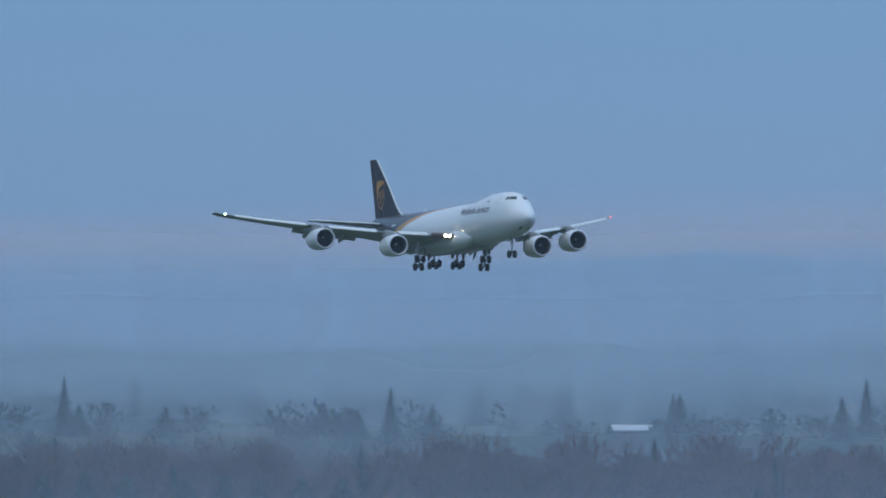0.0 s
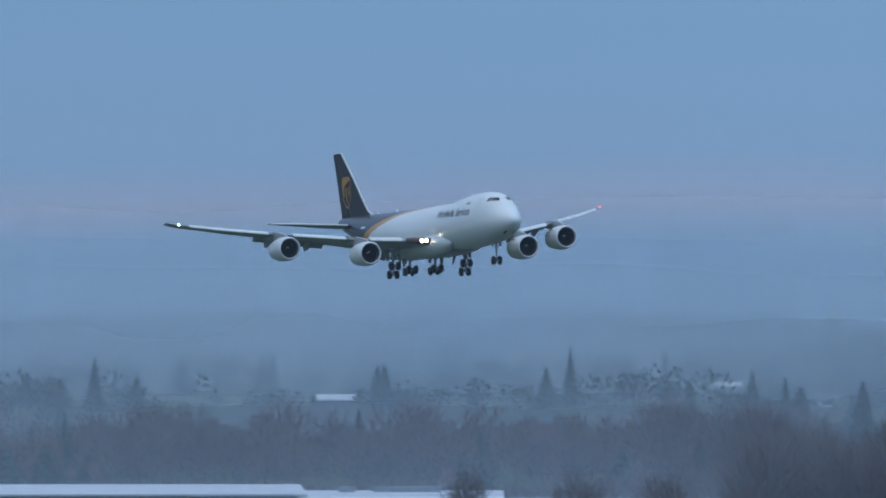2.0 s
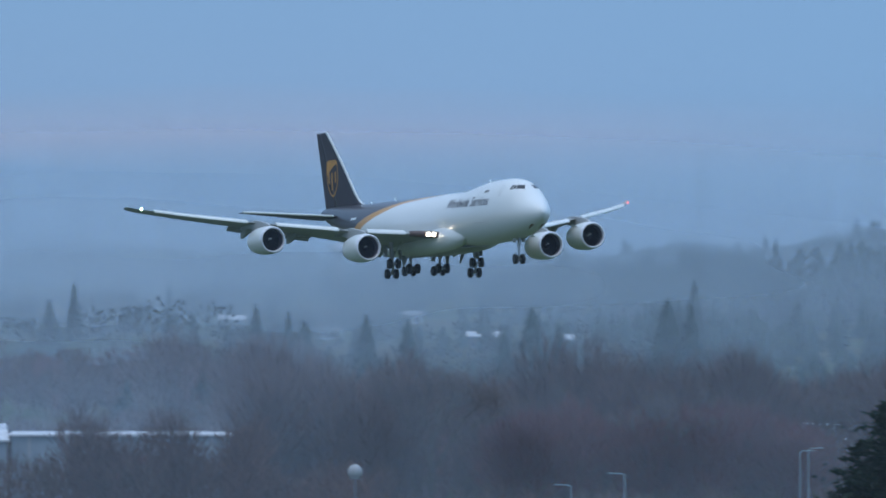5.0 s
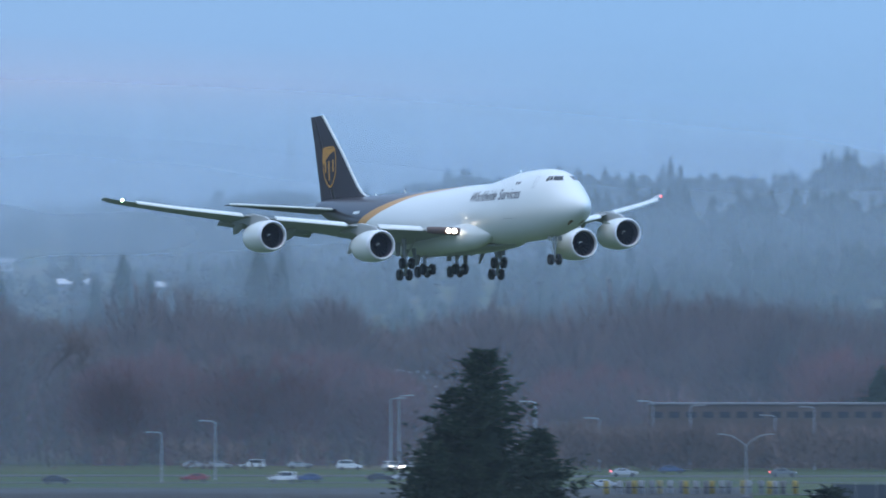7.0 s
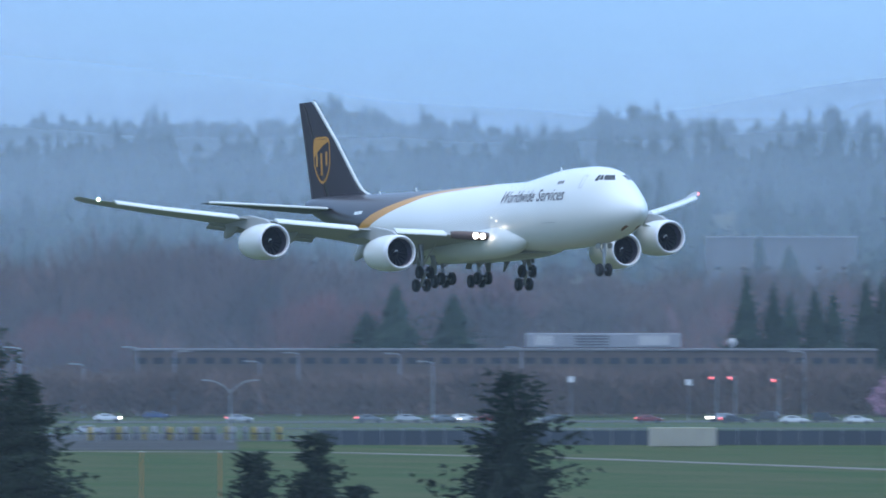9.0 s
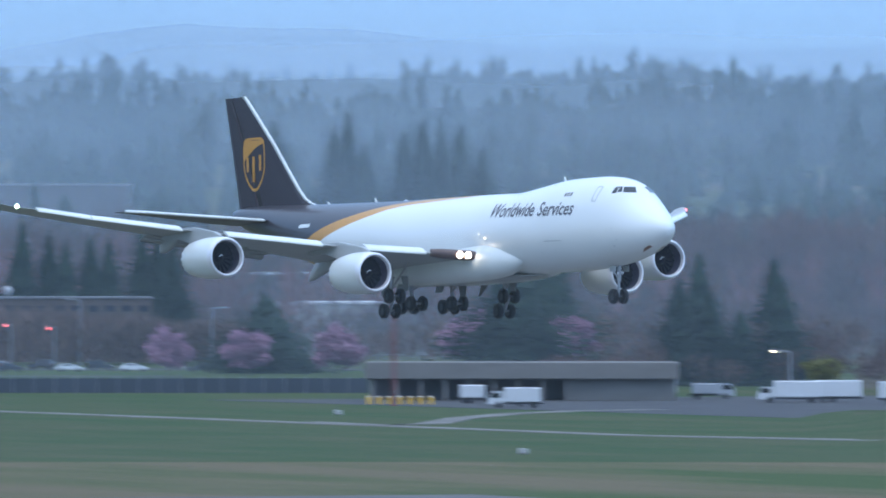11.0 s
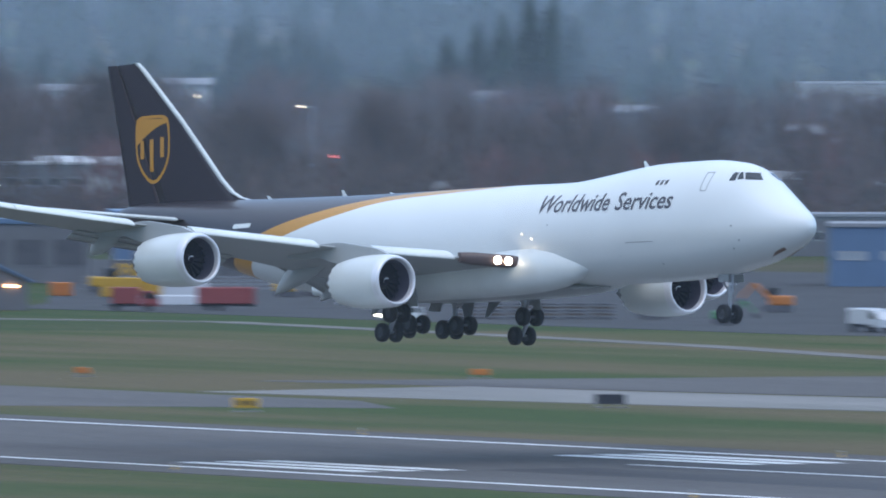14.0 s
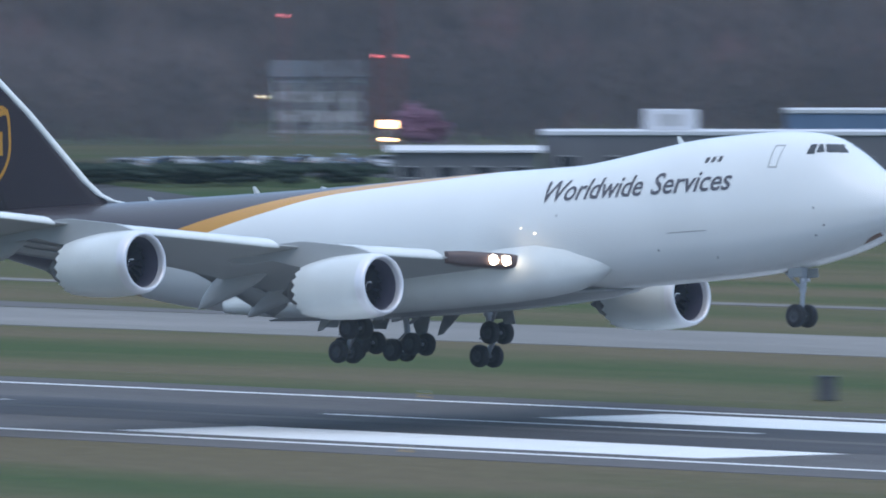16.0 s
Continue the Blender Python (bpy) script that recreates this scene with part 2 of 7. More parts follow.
def haze_sheet_mat(name, density, low, high, shade=0.95, valley=1.0, dist=3000, foot=0.0, turn=0.37):
    """Stand-in haze: mostly clear, scatters skylight both ways, fades upward and at its foot."""
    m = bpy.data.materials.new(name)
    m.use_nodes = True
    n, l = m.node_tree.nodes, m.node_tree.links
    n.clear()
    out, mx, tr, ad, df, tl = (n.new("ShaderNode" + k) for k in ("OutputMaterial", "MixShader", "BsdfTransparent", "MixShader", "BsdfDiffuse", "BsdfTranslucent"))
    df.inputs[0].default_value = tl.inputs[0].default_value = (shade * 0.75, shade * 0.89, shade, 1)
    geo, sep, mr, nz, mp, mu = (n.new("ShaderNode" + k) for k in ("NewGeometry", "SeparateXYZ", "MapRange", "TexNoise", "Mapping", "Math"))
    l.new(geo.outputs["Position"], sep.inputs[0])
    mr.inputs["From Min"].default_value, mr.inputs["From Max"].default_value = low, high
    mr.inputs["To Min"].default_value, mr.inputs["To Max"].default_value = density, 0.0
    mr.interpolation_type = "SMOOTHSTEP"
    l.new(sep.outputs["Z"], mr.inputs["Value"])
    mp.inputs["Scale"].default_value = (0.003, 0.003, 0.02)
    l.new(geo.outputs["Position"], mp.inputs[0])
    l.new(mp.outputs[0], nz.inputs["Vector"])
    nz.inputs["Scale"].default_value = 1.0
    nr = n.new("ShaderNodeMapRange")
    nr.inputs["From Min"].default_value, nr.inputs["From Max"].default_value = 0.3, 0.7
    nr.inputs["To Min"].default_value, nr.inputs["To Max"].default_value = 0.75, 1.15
    # the sheets are denser over the valley
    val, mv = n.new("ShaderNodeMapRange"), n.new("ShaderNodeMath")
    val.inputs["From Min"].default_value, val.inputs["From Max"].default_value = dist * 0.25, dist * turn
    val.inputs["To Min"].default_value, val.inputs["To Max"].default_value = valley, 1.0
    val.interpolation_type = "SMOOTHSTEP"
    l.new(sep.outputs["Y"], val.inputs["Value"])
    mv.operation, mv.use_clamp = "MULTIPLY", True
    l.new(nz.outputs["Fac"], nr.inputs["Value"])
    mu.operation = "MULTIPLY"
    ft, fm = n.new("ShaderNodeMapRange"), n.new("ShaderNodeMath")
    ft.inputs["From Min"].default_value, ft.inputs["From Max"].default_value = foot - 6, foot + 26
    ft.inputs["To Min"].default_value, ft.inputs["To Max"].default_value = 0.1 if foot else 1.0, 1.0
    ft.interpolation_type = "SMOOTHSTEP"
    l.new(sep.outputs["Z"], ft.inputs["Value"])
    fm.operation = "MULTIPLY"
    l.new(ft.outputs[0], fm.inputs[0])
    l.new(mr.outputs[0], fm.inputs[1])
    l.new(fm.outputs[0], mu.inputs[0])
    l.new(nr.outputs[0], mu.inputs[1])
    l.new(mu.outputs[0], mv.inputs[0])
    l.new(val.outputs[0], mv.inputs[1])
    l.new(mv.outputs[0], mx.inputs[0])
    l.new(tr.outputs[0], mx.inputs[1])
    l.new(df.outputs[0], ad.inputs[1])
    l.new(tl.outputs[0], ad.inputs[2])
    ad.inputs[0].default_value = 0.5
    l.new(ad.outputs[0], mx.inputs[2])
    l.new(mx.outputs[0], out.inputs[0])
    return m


# ---- building blocks ----
class Geo:
    """Gathers vertices and faces of one part."""

    def __init__(self):
        self.v, self.f, self.smooth = [], [], []

    def add(self, v, f, smooth=False):
        o = len(self.v)
        self.v += [tuple(p) for p in v]
        self.f += [tuple(i + o for i in q) for q in f]
        self.smooth += [smooth] * len(f)
        return self

    def box(self, cx, cy, cz, sx, sy, sz, m=None, bevel=0.0):
        b = min(bevel, sx * 0.4, sy * 0.4, sz * 0.4)
        x, y, z = sx / 2, sy / 2, sz / 2
        if b <= 0:
            v = [(i * x, j * y, k * z) for k in (-1, 1) for i, j in ((-1, -1), (1, -1), (1, 1), (-1, 1))]
            f = [(3, 2, 1, 0), (4, 5, 6, 7), (0, 1, 5, 4), (1, 2, 6, 5), (2, 3, 7, 6), (3, 0, 4, 7)]
        else:
            v, f = [], []
            for zz, ins in ((-z, b), (-z + b, 0), (z - b, 0), (z, b)):
                a, c = x - ins, y - ins
                for px, py in ((-a, -c + b), (-a + b, -c), (a - b, -c), (a, -c + b), (a, c - b), (a - b, c), (-a + b, c), (-a, c - b)):
                    v.append((px, py, zz))
            for k in range(3):
                for i in range(8):
                    j = (i + 1) % 8
                    f.append((k * 8 + i, k * 8 + j, k * 8 + 8 + j, k * 8 + 8 + i))
            f += [tuple(range(7, -1, -1)), tuple(range(24, 32))]
        v = [Vector((p[0] + cx, p[1] + cy, p[2] + cz)) for p in v]
        if m is not None:
            v = [m @ p for p in v]
        return self.add(v, f)

    def loft(self, rings, close=True, caps=True, smooth=True):
        n = len(rings[0])
        v = [p for r in rings for p in r]
        f = []
        for k in range(len(rings) - 1):
            for i in range(n if close else n - 1):
                j = (i + 1) % n
                f.append((k * n + i, k * n + j, (k + 1) * n + j, (k + 1) * n + i))
        self.add(v, f, smooth)
        if caps and close:
            self.add(rings[0], [tuple(range(n - 1, -1, -1))])
            self.add(rings[-1], [tuple(range(n))])
        return self

    def rod(self, a, b, ra, rb=None, n=8, caps=True):
        a, b = Vector(a), Vector(b)
        rb = ra if rb is None else rb
        d = (b - a).normalized()
        p = d.orthogonal().normalized()
        q = d.cross(p)
        ring = lambda c, r: [c + (p * math.cos(2 * math.pi * i / n) + q * math.sin(2 * math.pi * i / n)) * r for i in range(n)]
        return self.loft([ring(a, ra), ring(b, rb)], True, caps, n > 5)

    def turned(self, profile, axis="x", at=(0, 0, 0), n=32, caps=False):
        """A body of revolution; profile rows: place along the axis, radius."""
        rings = []
        for u, r in profile:
            ring = []
            for i in range(n):
                c, s = r * math.cos(2 * math.pi * i / n), r * math.sin(2 * math.pi * i / n)
                p = {"x": (u, c, s), "y": (c, u, s), "z": (c, s, u)}[axis]
                ring.append((p[0] + at[0], p[1] + at[1], p[2] + at[2]))
            rings.append(ring)
        return self.loft(rings, True, caps)

    def ball(self, c, r, n=10, sz=1.0):
        prof = [(r * sz * math.sin(math.pi * (k / n - 0.5)), max(1e-3, r * math.cos(math.pi * (k / n - 0.5)))) for k in range(n + 1)]
        return self.turned(prof, "z", c, n + 4)

    def slab(self, pts, z0, z1):
        """An upright prism over an outline given counter-clockwise."""
        n = len(pts)
        v = [(x, y, z0) for x, y in pts] + [(x, y, z1) for x, y in pts]
        return self.add(v, [tuple(range(n - 1, -1, -1)), tuple(range(n, 2 * n))] + [(i, (i + 1) % n, n + (i + 1) % n, n + i) for i in range(n)])

    def mesh(self, name):
        me = bpy.data.meshes.new(name)
        me.from_pydata(self.v, [], self.f)
        me.polygons.foreach_set("use_smooth", self.smooth)
        me.update()
        return me


def part(name, geo, material, parent=None, label="", m=None):
    """One mesh object, under its thing where one is given."""
    data = geo.mesh(name) if isinstance(geo, Geo) else geo
    ob = new(name, data)
    if not data.materials:
        for k in material if isinstance(material, (list, tuple)) else [material]:
            data.materials.append(k)
    ob.parent = parent
    if m is not None:
        ob.matrix_basis = m
    return tagged(ob, label)


def thing(name, label, category, group="", kind="", m=None):
    ob = new(name)
    if m is not None:
        ob.matrix_basis = m
    return tagged(ob, label, category, group, kind)


def polar(heading, dist, z=0.0):
    """A place by its heading from the viewpoint (degrees, clockwise from +y) and distance."""
    a = radians(heading)
    return Vector((dist * math.sin(a), dist * math.cos(a), z))


def facing(heading, dist, z=0.0, turn=0.0):
    """The pose of a thing whose -y side faces the viewpoint, turned by so many degrees."""
    p = polar(heading, dist, z)
    return pose(p.x, p.y, p.z, 0, 0, -heading + turn)


def height(elev, dist):
    """The height at which a thing at that distance shows at that elevation."""
    return EYE + dist * math.tan(radians(elev))

# ---- ground ----
RY = 406.4  # the runway's middle line
HEAD0, HEAD1 = -86.0, -40.0


def rise(heading, d):
    """How high the land lies: level at the field, a slope and a ridge beyond."""
    k = max(0.0, min(1.0, (d - 2500) / 1900))
    k = k * k * (3 - 2 * k)
    wob = noise.noise(Vector((heading * 0.35, d * 0.001, 3.0)))
    z = k * (60 + 9 * wob + 6 * max(0.0, min(1.0, (heading + 66.5) / 3)) + 5 * max(0.0, min(1.0, (heading + 75) / 1.5)) * max(0.0, min(1.0, (-67.5 - heading) / 2)))
    # a gentle slope up the valley
    w = max(0.0, min(1.0, (d - 1985) / 90)) * max(0.0, min(1.0, (-74.1 - heading) / 0.8))
    if w > 0:
        low = float(np.interp(d, (2160, 2740, 3150, 4000, 4900), (0.0, 14.4, 35.0, 50.0, 80.0))) + 5 * k * noise.noise(Vector((heading * 1.3, d * 0.003, 2)))
        z = z * (1 - w) + w * low
    # grass mound beside the apron
    u = max(0.0, 1 - ((d - 1420) / 120) ** 2) * max(0.0, min(1.0, (heading + 64.1) / 0.9)) * max(0.0, min(1.0, (-60.3 - heading) / 0.7))
    return z + 4.6 * u * u


def sheet():
    g = Geo()
    heads = [-180 + 6 * i for i in range(16)] + [HEAD0 + 0.25 * i for i in range(int((HEAD1 - HEAD0) * 4) + 1)] + [-36 + 6 * i for i in range(37)]
    dists = [0.01, 60, 160, 300, 500, 750, 1000, 1150] + [1200 + 40 * i for i in range(18)] + [1950 + 110 * i for i in range(28)]
    v = [polar(h, d, rise(h, d)) for d in dists for h in heads]
    n, f, sm = len(heads), [], []
    for j in range(len(dists) - 1):
        for i in range(n - 1):
            f.append((j * n + i, (j + 1) * n + i, (j + 1) * n + i + 1, j * n + i + 1))
    g.add(v, f, True)
    me = g.mesh("ground")
    me.materials.append(M_GRASS)
    me.materials.append(M_LAWN)
    me.materials.append(M_FIELD)
    idx = []
    for j in range(len(dists) - 1):
        for i in range(n - 1):
            d, h = dists[j], heads[i]
            idx.append(2 if d > 2030 or (d > 1450 and h > -63.9) else 1 if d > 1160 else 0)
    me.polygons.foreach_set("material_index", idx)
    return me


tagged(part("ground", sheet(), None), "worn green grass airfield rising to hazy wooded hills", "ground", kind="structure")


def strip(name, label, outline, z0, z1, material, category="pavement"):
    return tagged(part(name, Geo().slab(outline, z0, z1), material), label, category, kind="structure")


def rect(x0, x1, y0, y1):
    return [(x0, y0), (x1, y0), (x1, y1), (x0, y1)]


runway = strip("runway", "dark grey grooved asphalt runway with pale shoulders", rect(-960, 1500, RY - 29, RY + 29), -0.5, 0.03, M_ASPHALT, "runway")
part("rubber_streak", Geo().slab(rect(-640, 900, RY - 9, RY - 1.2), 0.03, 0.036), M_RUBBER, runway, "dark tyre rubber streak")
part("rubber_streak", Geo().slab(rect(-640, 900, RY + 1.2, RY + 9), 0.03, 0.036), M_RUBBER, runway, "dark tyre rubber streak")


def marking(name, outline):
    return part(name, Geo().slab(outline, 0.036, 0.044), M_LINE, runway, "white painted runway marking")


for sy in (-1, 1):
    marking("edge_line", rect(-868, 1500, RY + sy * 22.45 - 0.45, RY + sy * 22.45 + 0.45))
    for k in range(8):
        y = RY + sy * (2.4 + 2.35 * k)
        marking("threshold_bar", rect(-846, -794, y - 0.62, y + 0.62))
    for x, bars in ((-663, 3), (-358, 2)):
        for k in range(bars):
            y = RY + sy * (11.6 + 3.0 * k)
            marking("touchdown_bar", rect(x, x + 23, y - 0.9, y + 0.9))
    marking("aiming_block", rect(-500, -452, RY + sy * 14.6 - 4.7, RY + sy * 14.6 + 4.7))
for x in range(-644, 900, 66):
    marking("centre_line", rect(x, x + 36.6, RY + 4.3, RY + 4.9))
# the runway's number, as plain bars
for x0, x1, y0, y1 in ((-762, -744, 398, 400), (-762, -758, 400, 412), (-750, -744, 400, 412), (-762, -744, 412, 414), (-738, -720, 404, 406), (-738, -734, 406, 414)):
    marking("designator_bar", rect(x0, x1, y0, y1))

strip("link_taxiway", "grey asphalt taxiway linking to the runway", [(-880, 435.6), (-805, 435.6), (-770, 470), (-790, 479), (-880, 479)], -0.5, 0.018, M_ASPHALT)


def ribbon(name, label, pts, width, material, z=0.05, category="road"):
    """A narrow road along points."""
    g = Geo()
    p = [Vector((x, y, 0)) for x, y in pts]
    L, R = [], []
    for i, q in enumerate(p):
        d = (p[min(i + 1, len(p) - 1)] - p[max(i - 1, 0)]).normalized()
        o = Vector((-d.y, d.x, 0)) * width / 2
        for side, s in ((L, 1), (R, -1)):
            r = q + o * s
            hd, dd = math.degrees(math.atan2(r.x, r.y)), math.hypot(r.x, r.y)
            side.append(Vector((r.x, r.y, rise(hd, dd) + z)))
    dn = Vector((0, 0, -0.4))
    g.loft([[L[i], R[i], R[i] + dn, L[i] + dn] for i in range(len(p))], smooth=False)
    return tagged(part(name, g, material), label, category, kind="structure")


M_GRAVEL = mat("worn_track_gravel", (0.19, 0.18, 0.165), 0.95, 0, 0.3, 0.08, 0.1, 14, 0.05)
ribbon("airfield_track", "pale gravel airfield service track", [(-1590, 380), (-1574, 451), (-1548, 533), (-1522, 562), (-1462, 574), (-1385, 576), (-1225, 576), (-1171, 588), (-1120, 612), (-1072, 633), (-1000, 622), (-946, 612), (-886, 596), (-802, 581), (-700, 577), (-400, 577), (400, 577)], 4.5, M_GRAVEL)
ribbon("airfield_track", "pale gravel track branching to the canopy building", [tuple(polar(h, d)[:2]) for h, d in ((-66.4, 1446), (-66.0, 1420), (-65.8, 1432), (-65.65, 1475), (-65.4, 1510), (-65.1, 1532), (-64.7, 1545))], 4.0, M_GRAVEL, 0.07)
ribbon("taxiway", "pale concrete taxiway beside the runway", [(-822, 496), (-800, 499), (-780, 503), (-740, 512), (-700, 515), (-600, 516), (1500, 516)], 28, M_CONCRETE, 0.045, "taxiway")
strip("taxiway_link", "grey asphalt taxiway leading to the apron", [(-850, 505), (-800, 516), (-735, 530.5), (-640, 530.5), (-754, 545), (-800, 572), (-835, 566)], -0.5, 0.02, M_ASPHALT)
ribbon("highway", "grey asphalt road with queued cars", [tuple(polar(h, 1975 + 6 * math.sin(h))[:2]) for h in (-73.9, -73.2, -72.5, -71.5, -71, -70, -69, -68, -67, -66, -65.2, -64.4)], 22, M_ROAD)
ribbon("near_road", "grey asphalt road through the grass", [tuple(polar(h, 1885)[:2]) for h in (-80, -78, -76, -75, -74, -73, -72, -71, -70, -69, -68, -67)], 12, M_ROAD)
ribbon("frontage_road", "grey asphalt road inside the fence", [tuple(polar(h, 1745)[:2]) for h in (-71, -70, -69, -68, -67, -66, -65)], 14, M_ROAD)
M_LOT = mat("worn_grey_lot_asphalt", (0.05, 0.052, 0.052), 0.9, 0, 0.35, 0.05, 0, 12, 0.1)
ribbon("service_lot", "worn grey asphalt lot along the field edge", [tuple(polar(h, 1735)[:2]) for h in (-77, -76, -75, -74, -73, -72, -71.5, -71, -70.5, -70.25)], 175, M_LOT, 0.06)
strip("apron", "grey asphalt apron before the hangars", [(-1500, 640), (-1130, 655), (-985, 650), (-925, 672), (-1010, 800), (-1180, 900), (-1500, 860)], -0.5, 0.03, M_ROAD)

strip("car_park", "grey asphalt car park beside the halls", [tuple(polar(h, d)[:2]) for h, d in ((-52.3, 1500), (-50.3, 1450), (-50.3, 1640), (-52.3, 1640))], -0.5, 0.025, M_ROAD)

# upright sheets standing in for haze: distance, density, heights between which it thins out, height of the ground below
# the nearest, at 385 m, is an added veil that lifts dark tones
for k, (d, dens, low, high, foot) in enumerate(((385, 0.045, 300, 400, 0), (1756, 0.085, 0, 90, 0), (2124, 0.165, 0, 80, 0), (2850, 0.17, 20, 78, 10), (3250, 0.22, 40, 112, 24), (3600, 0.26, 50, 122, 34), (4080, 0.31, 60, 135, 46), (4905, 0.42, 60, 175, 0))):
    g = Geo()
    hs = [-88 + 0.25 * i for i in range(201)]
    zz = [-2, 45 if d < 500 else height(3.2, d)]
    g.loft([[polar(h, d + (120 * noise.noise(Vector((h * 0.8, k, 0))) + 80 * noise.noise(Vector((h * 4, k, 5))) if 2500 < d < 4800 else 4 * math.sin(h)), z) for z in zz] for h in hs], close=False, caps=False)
    tagged(part("mist_bank", g, haze_sheet_mat("stand_in_haze", dens, low, high, 0.95, 1.9 if d > 2500 else 1.6, d, foot, 0.37 if d > 2500 else 0.29)), "upright translucent sheet standing in for blue haze before the hills", "mist", kind="stuff")

# the far hills, last before the sky
g = Geo()
hs = [-100 + 0.1 * i for i in range(701)]


HILL_H = (-100, -80, -78.3, -77.3, -76.3, -75.2, -74, -72.5, -71.3, -70.3, -69.4, -68.3, -67.6, -67.0, -66.2, -65.2, -60, -30)
HILL_E = (0.95, 0.98, 1.0, 1.06, 1.13, 1.03, 0.98, 0.9, 0.88, 0.92, 0.84, 0.80, 0.9, 0.98, 0.96, 0.86, 0.9, 0.9)


def hill_top(h):
    e = float(np.interp(h, HILL_H, HILL_E)) + 0.02 * noise.noise(Vector((h * 1.3, 5, 0))) + 0.006 * noise.noise(Vector((h * 9, 2, 0)))
    return height(e, 4930)


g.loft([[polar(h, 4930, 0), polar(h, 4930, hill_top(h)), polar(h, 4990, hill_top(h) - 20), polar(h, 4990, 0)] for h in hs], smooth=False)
# distance haze is put into the hills' pale blue base colour and emission
M_HILL = two_tone("hillside_with_painted_haze", (0.30, 0.42, 0.55), (0.33, 0.45, 0.58), 0.01, 0.4, 0.6)
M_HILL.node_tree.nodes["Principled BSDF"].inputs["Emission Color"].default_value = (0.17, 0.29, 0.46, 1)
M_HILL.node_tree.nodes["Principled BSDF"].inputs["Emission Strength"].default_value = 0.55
tagged(part("backdrop_hills", g, M_HILL), "distant forested hills, blue haze painted into their colour and glow", "hills", kind="structure")

# ---- the airplane: x forward, y to port, z up; its origin lies 36 m behind the nose, at wheel level ----
plane = thing("cargo_airplane", "white four-engine cargo jet with brown tail landing, wheels down", "airplane")
X0 = 36.0

# station behind the nose: top, bottom, half width, height of the widest point
BODY = [(0.0, 5.46, 5.30, 0.08, 5.38), (0.12, 5.78, 5.02, 0.36, 5.39), (0.4, 6.08, 4.72, 0.68, 5.4), (1.0, 6.53, 4.33, 1.12, 5.43), (2.1, 7.18, 3.88, 1.72, 5.48),
        (3.2, 7.95, 3.52, 2.16, 5.52), (4.5, 8.90, 3.2, 2.52, 5.57), (5.6, 9.45, 3.0, 2.74, 5.6), (7.0, 9.76, 2.78, 2.95, 5.64), (9.2, 9.97, 2.56, 3.14, 5.7),
        (12.0, 10.0, 2.43, 3.24, 5.72), (15.0, 9.96, 2.4, 3.25, 5.74), (17.0, 9.79, 2.4, 3.25, 5.75), (19.5, 9.53, 2.4, 3.25, 5.75), (21.5, 9.33, 2.4, 3.25, 5.76),
        (23.4, 9.2, 2.4, 3.25, 5.78), (26.0, 9.22, 2.42, 3.25, 5.8), (30.0, 9.28, 2.45, 3.25, 5.84), (36.0, 9.3, 2.5, 3.25, 5.9), (43.0, 9.34, 2.58, 3.25, 5.96),
        (48.0, 9.42, 2.75, 3.22, 6.05), (52.0, 9.5, 3.2, 3.1, 6.3), (56.0, 9.58, 3.95, 2.85, 6.7), (60.0, 9.68, 4.9, 2.45, 7.2), (64.0, 9.78, 5.95, 1.95, 7.8),
        (68.0, 9.85, 7.05, 1.4, 8.4), (71.0, 9.82, 7.95, 0.95, 8.9), (73.0, 9.68, 8.75, 0.5, 9.2), (73.5, 9.5, 9.05, 0.2, 9.3)]
BODY = np.array(BODY)


def hull(s):
    """Top, bottom, half width and middle height of the body at station s, smoothly between the rows."""
    i = int(np.clip(np.searchsorted(BODY[:, 0], s) - 1, 0, len(BODY) - 2))
    a, b = BODY[i], BODY[i + 1]
    k = (s - a[0]) / (b[0] - a[0])
    m0 = (b - BODY[max(i - 1, 0)]) / max(1e-6, b[0] - BODY[max(i - 1, 0)][0]) * (b[0] - a[0])
    j = min(i + 2, len(BODY) - 1)
    m1 = (BODY[j] - a) / (BODY[j][0] - a[0]) * (b[0] - a[0])
    if i == 0:
        m0 = b - a
    r = (2 * k**3 - 3 * k**2 + 1) * a + (k**3 - 2 * k**2 + k) * m0 + (-2 * k**3 + 3 * k**2) * b + (k**3 - k**2) * m1
    return r[1:]


def skin(s, z, side=-1, out=0.0):
    """The point of the body's side at station s and height z."""
    top, bot, w, mid = hull(s)
    k = (z - mid) / ((top - mid) if z > mid else (mid - bot))
    y = (w + out) * math.sqrt(max(0.0, 1 - min(1.0, k * k)))
    return Vector((X0 - s, side * (y + out * 0.3), z + out * k))


stations = [0, 0.05, 0.12, 0.22, 0.4, 0.7] + [1 + 0.5 * i for i in range(48)] + [25 + i for i in range(48)] + [73.25, 73.5]
NR = 56
rings = []
for s in stations:
    top, bot, w, mid = hull(s)
    ring = []
    for i in range(NR):
        a = 2 * math.pi * i / NR
        c, d = math.cos(a), math.sin(a)
        ring.append((X0 - s, w * c, mid + (top - mid if d > 0 else mid - bot) * d))
    rings.append(ring)

# livery: white, a yellow swoosh, brown aft of it
M_LIVERY = mat("white_brown_livery", (0.815, 0.84, 0.82), 0.32, 0, 0.05, 0.25, 0, 14, 0.5, 0.25)
ln, ll = M_LIVERY.node_tree.nodes, M_LIVERY.node_tree.links
l_tc, l_sep = ln.new("ShaderNodeTexCoord"), ln.new("ShaderNodeSeparateXYZ")
ll.new(l_tc.outputs["Object"], l_sep.inputs[0])


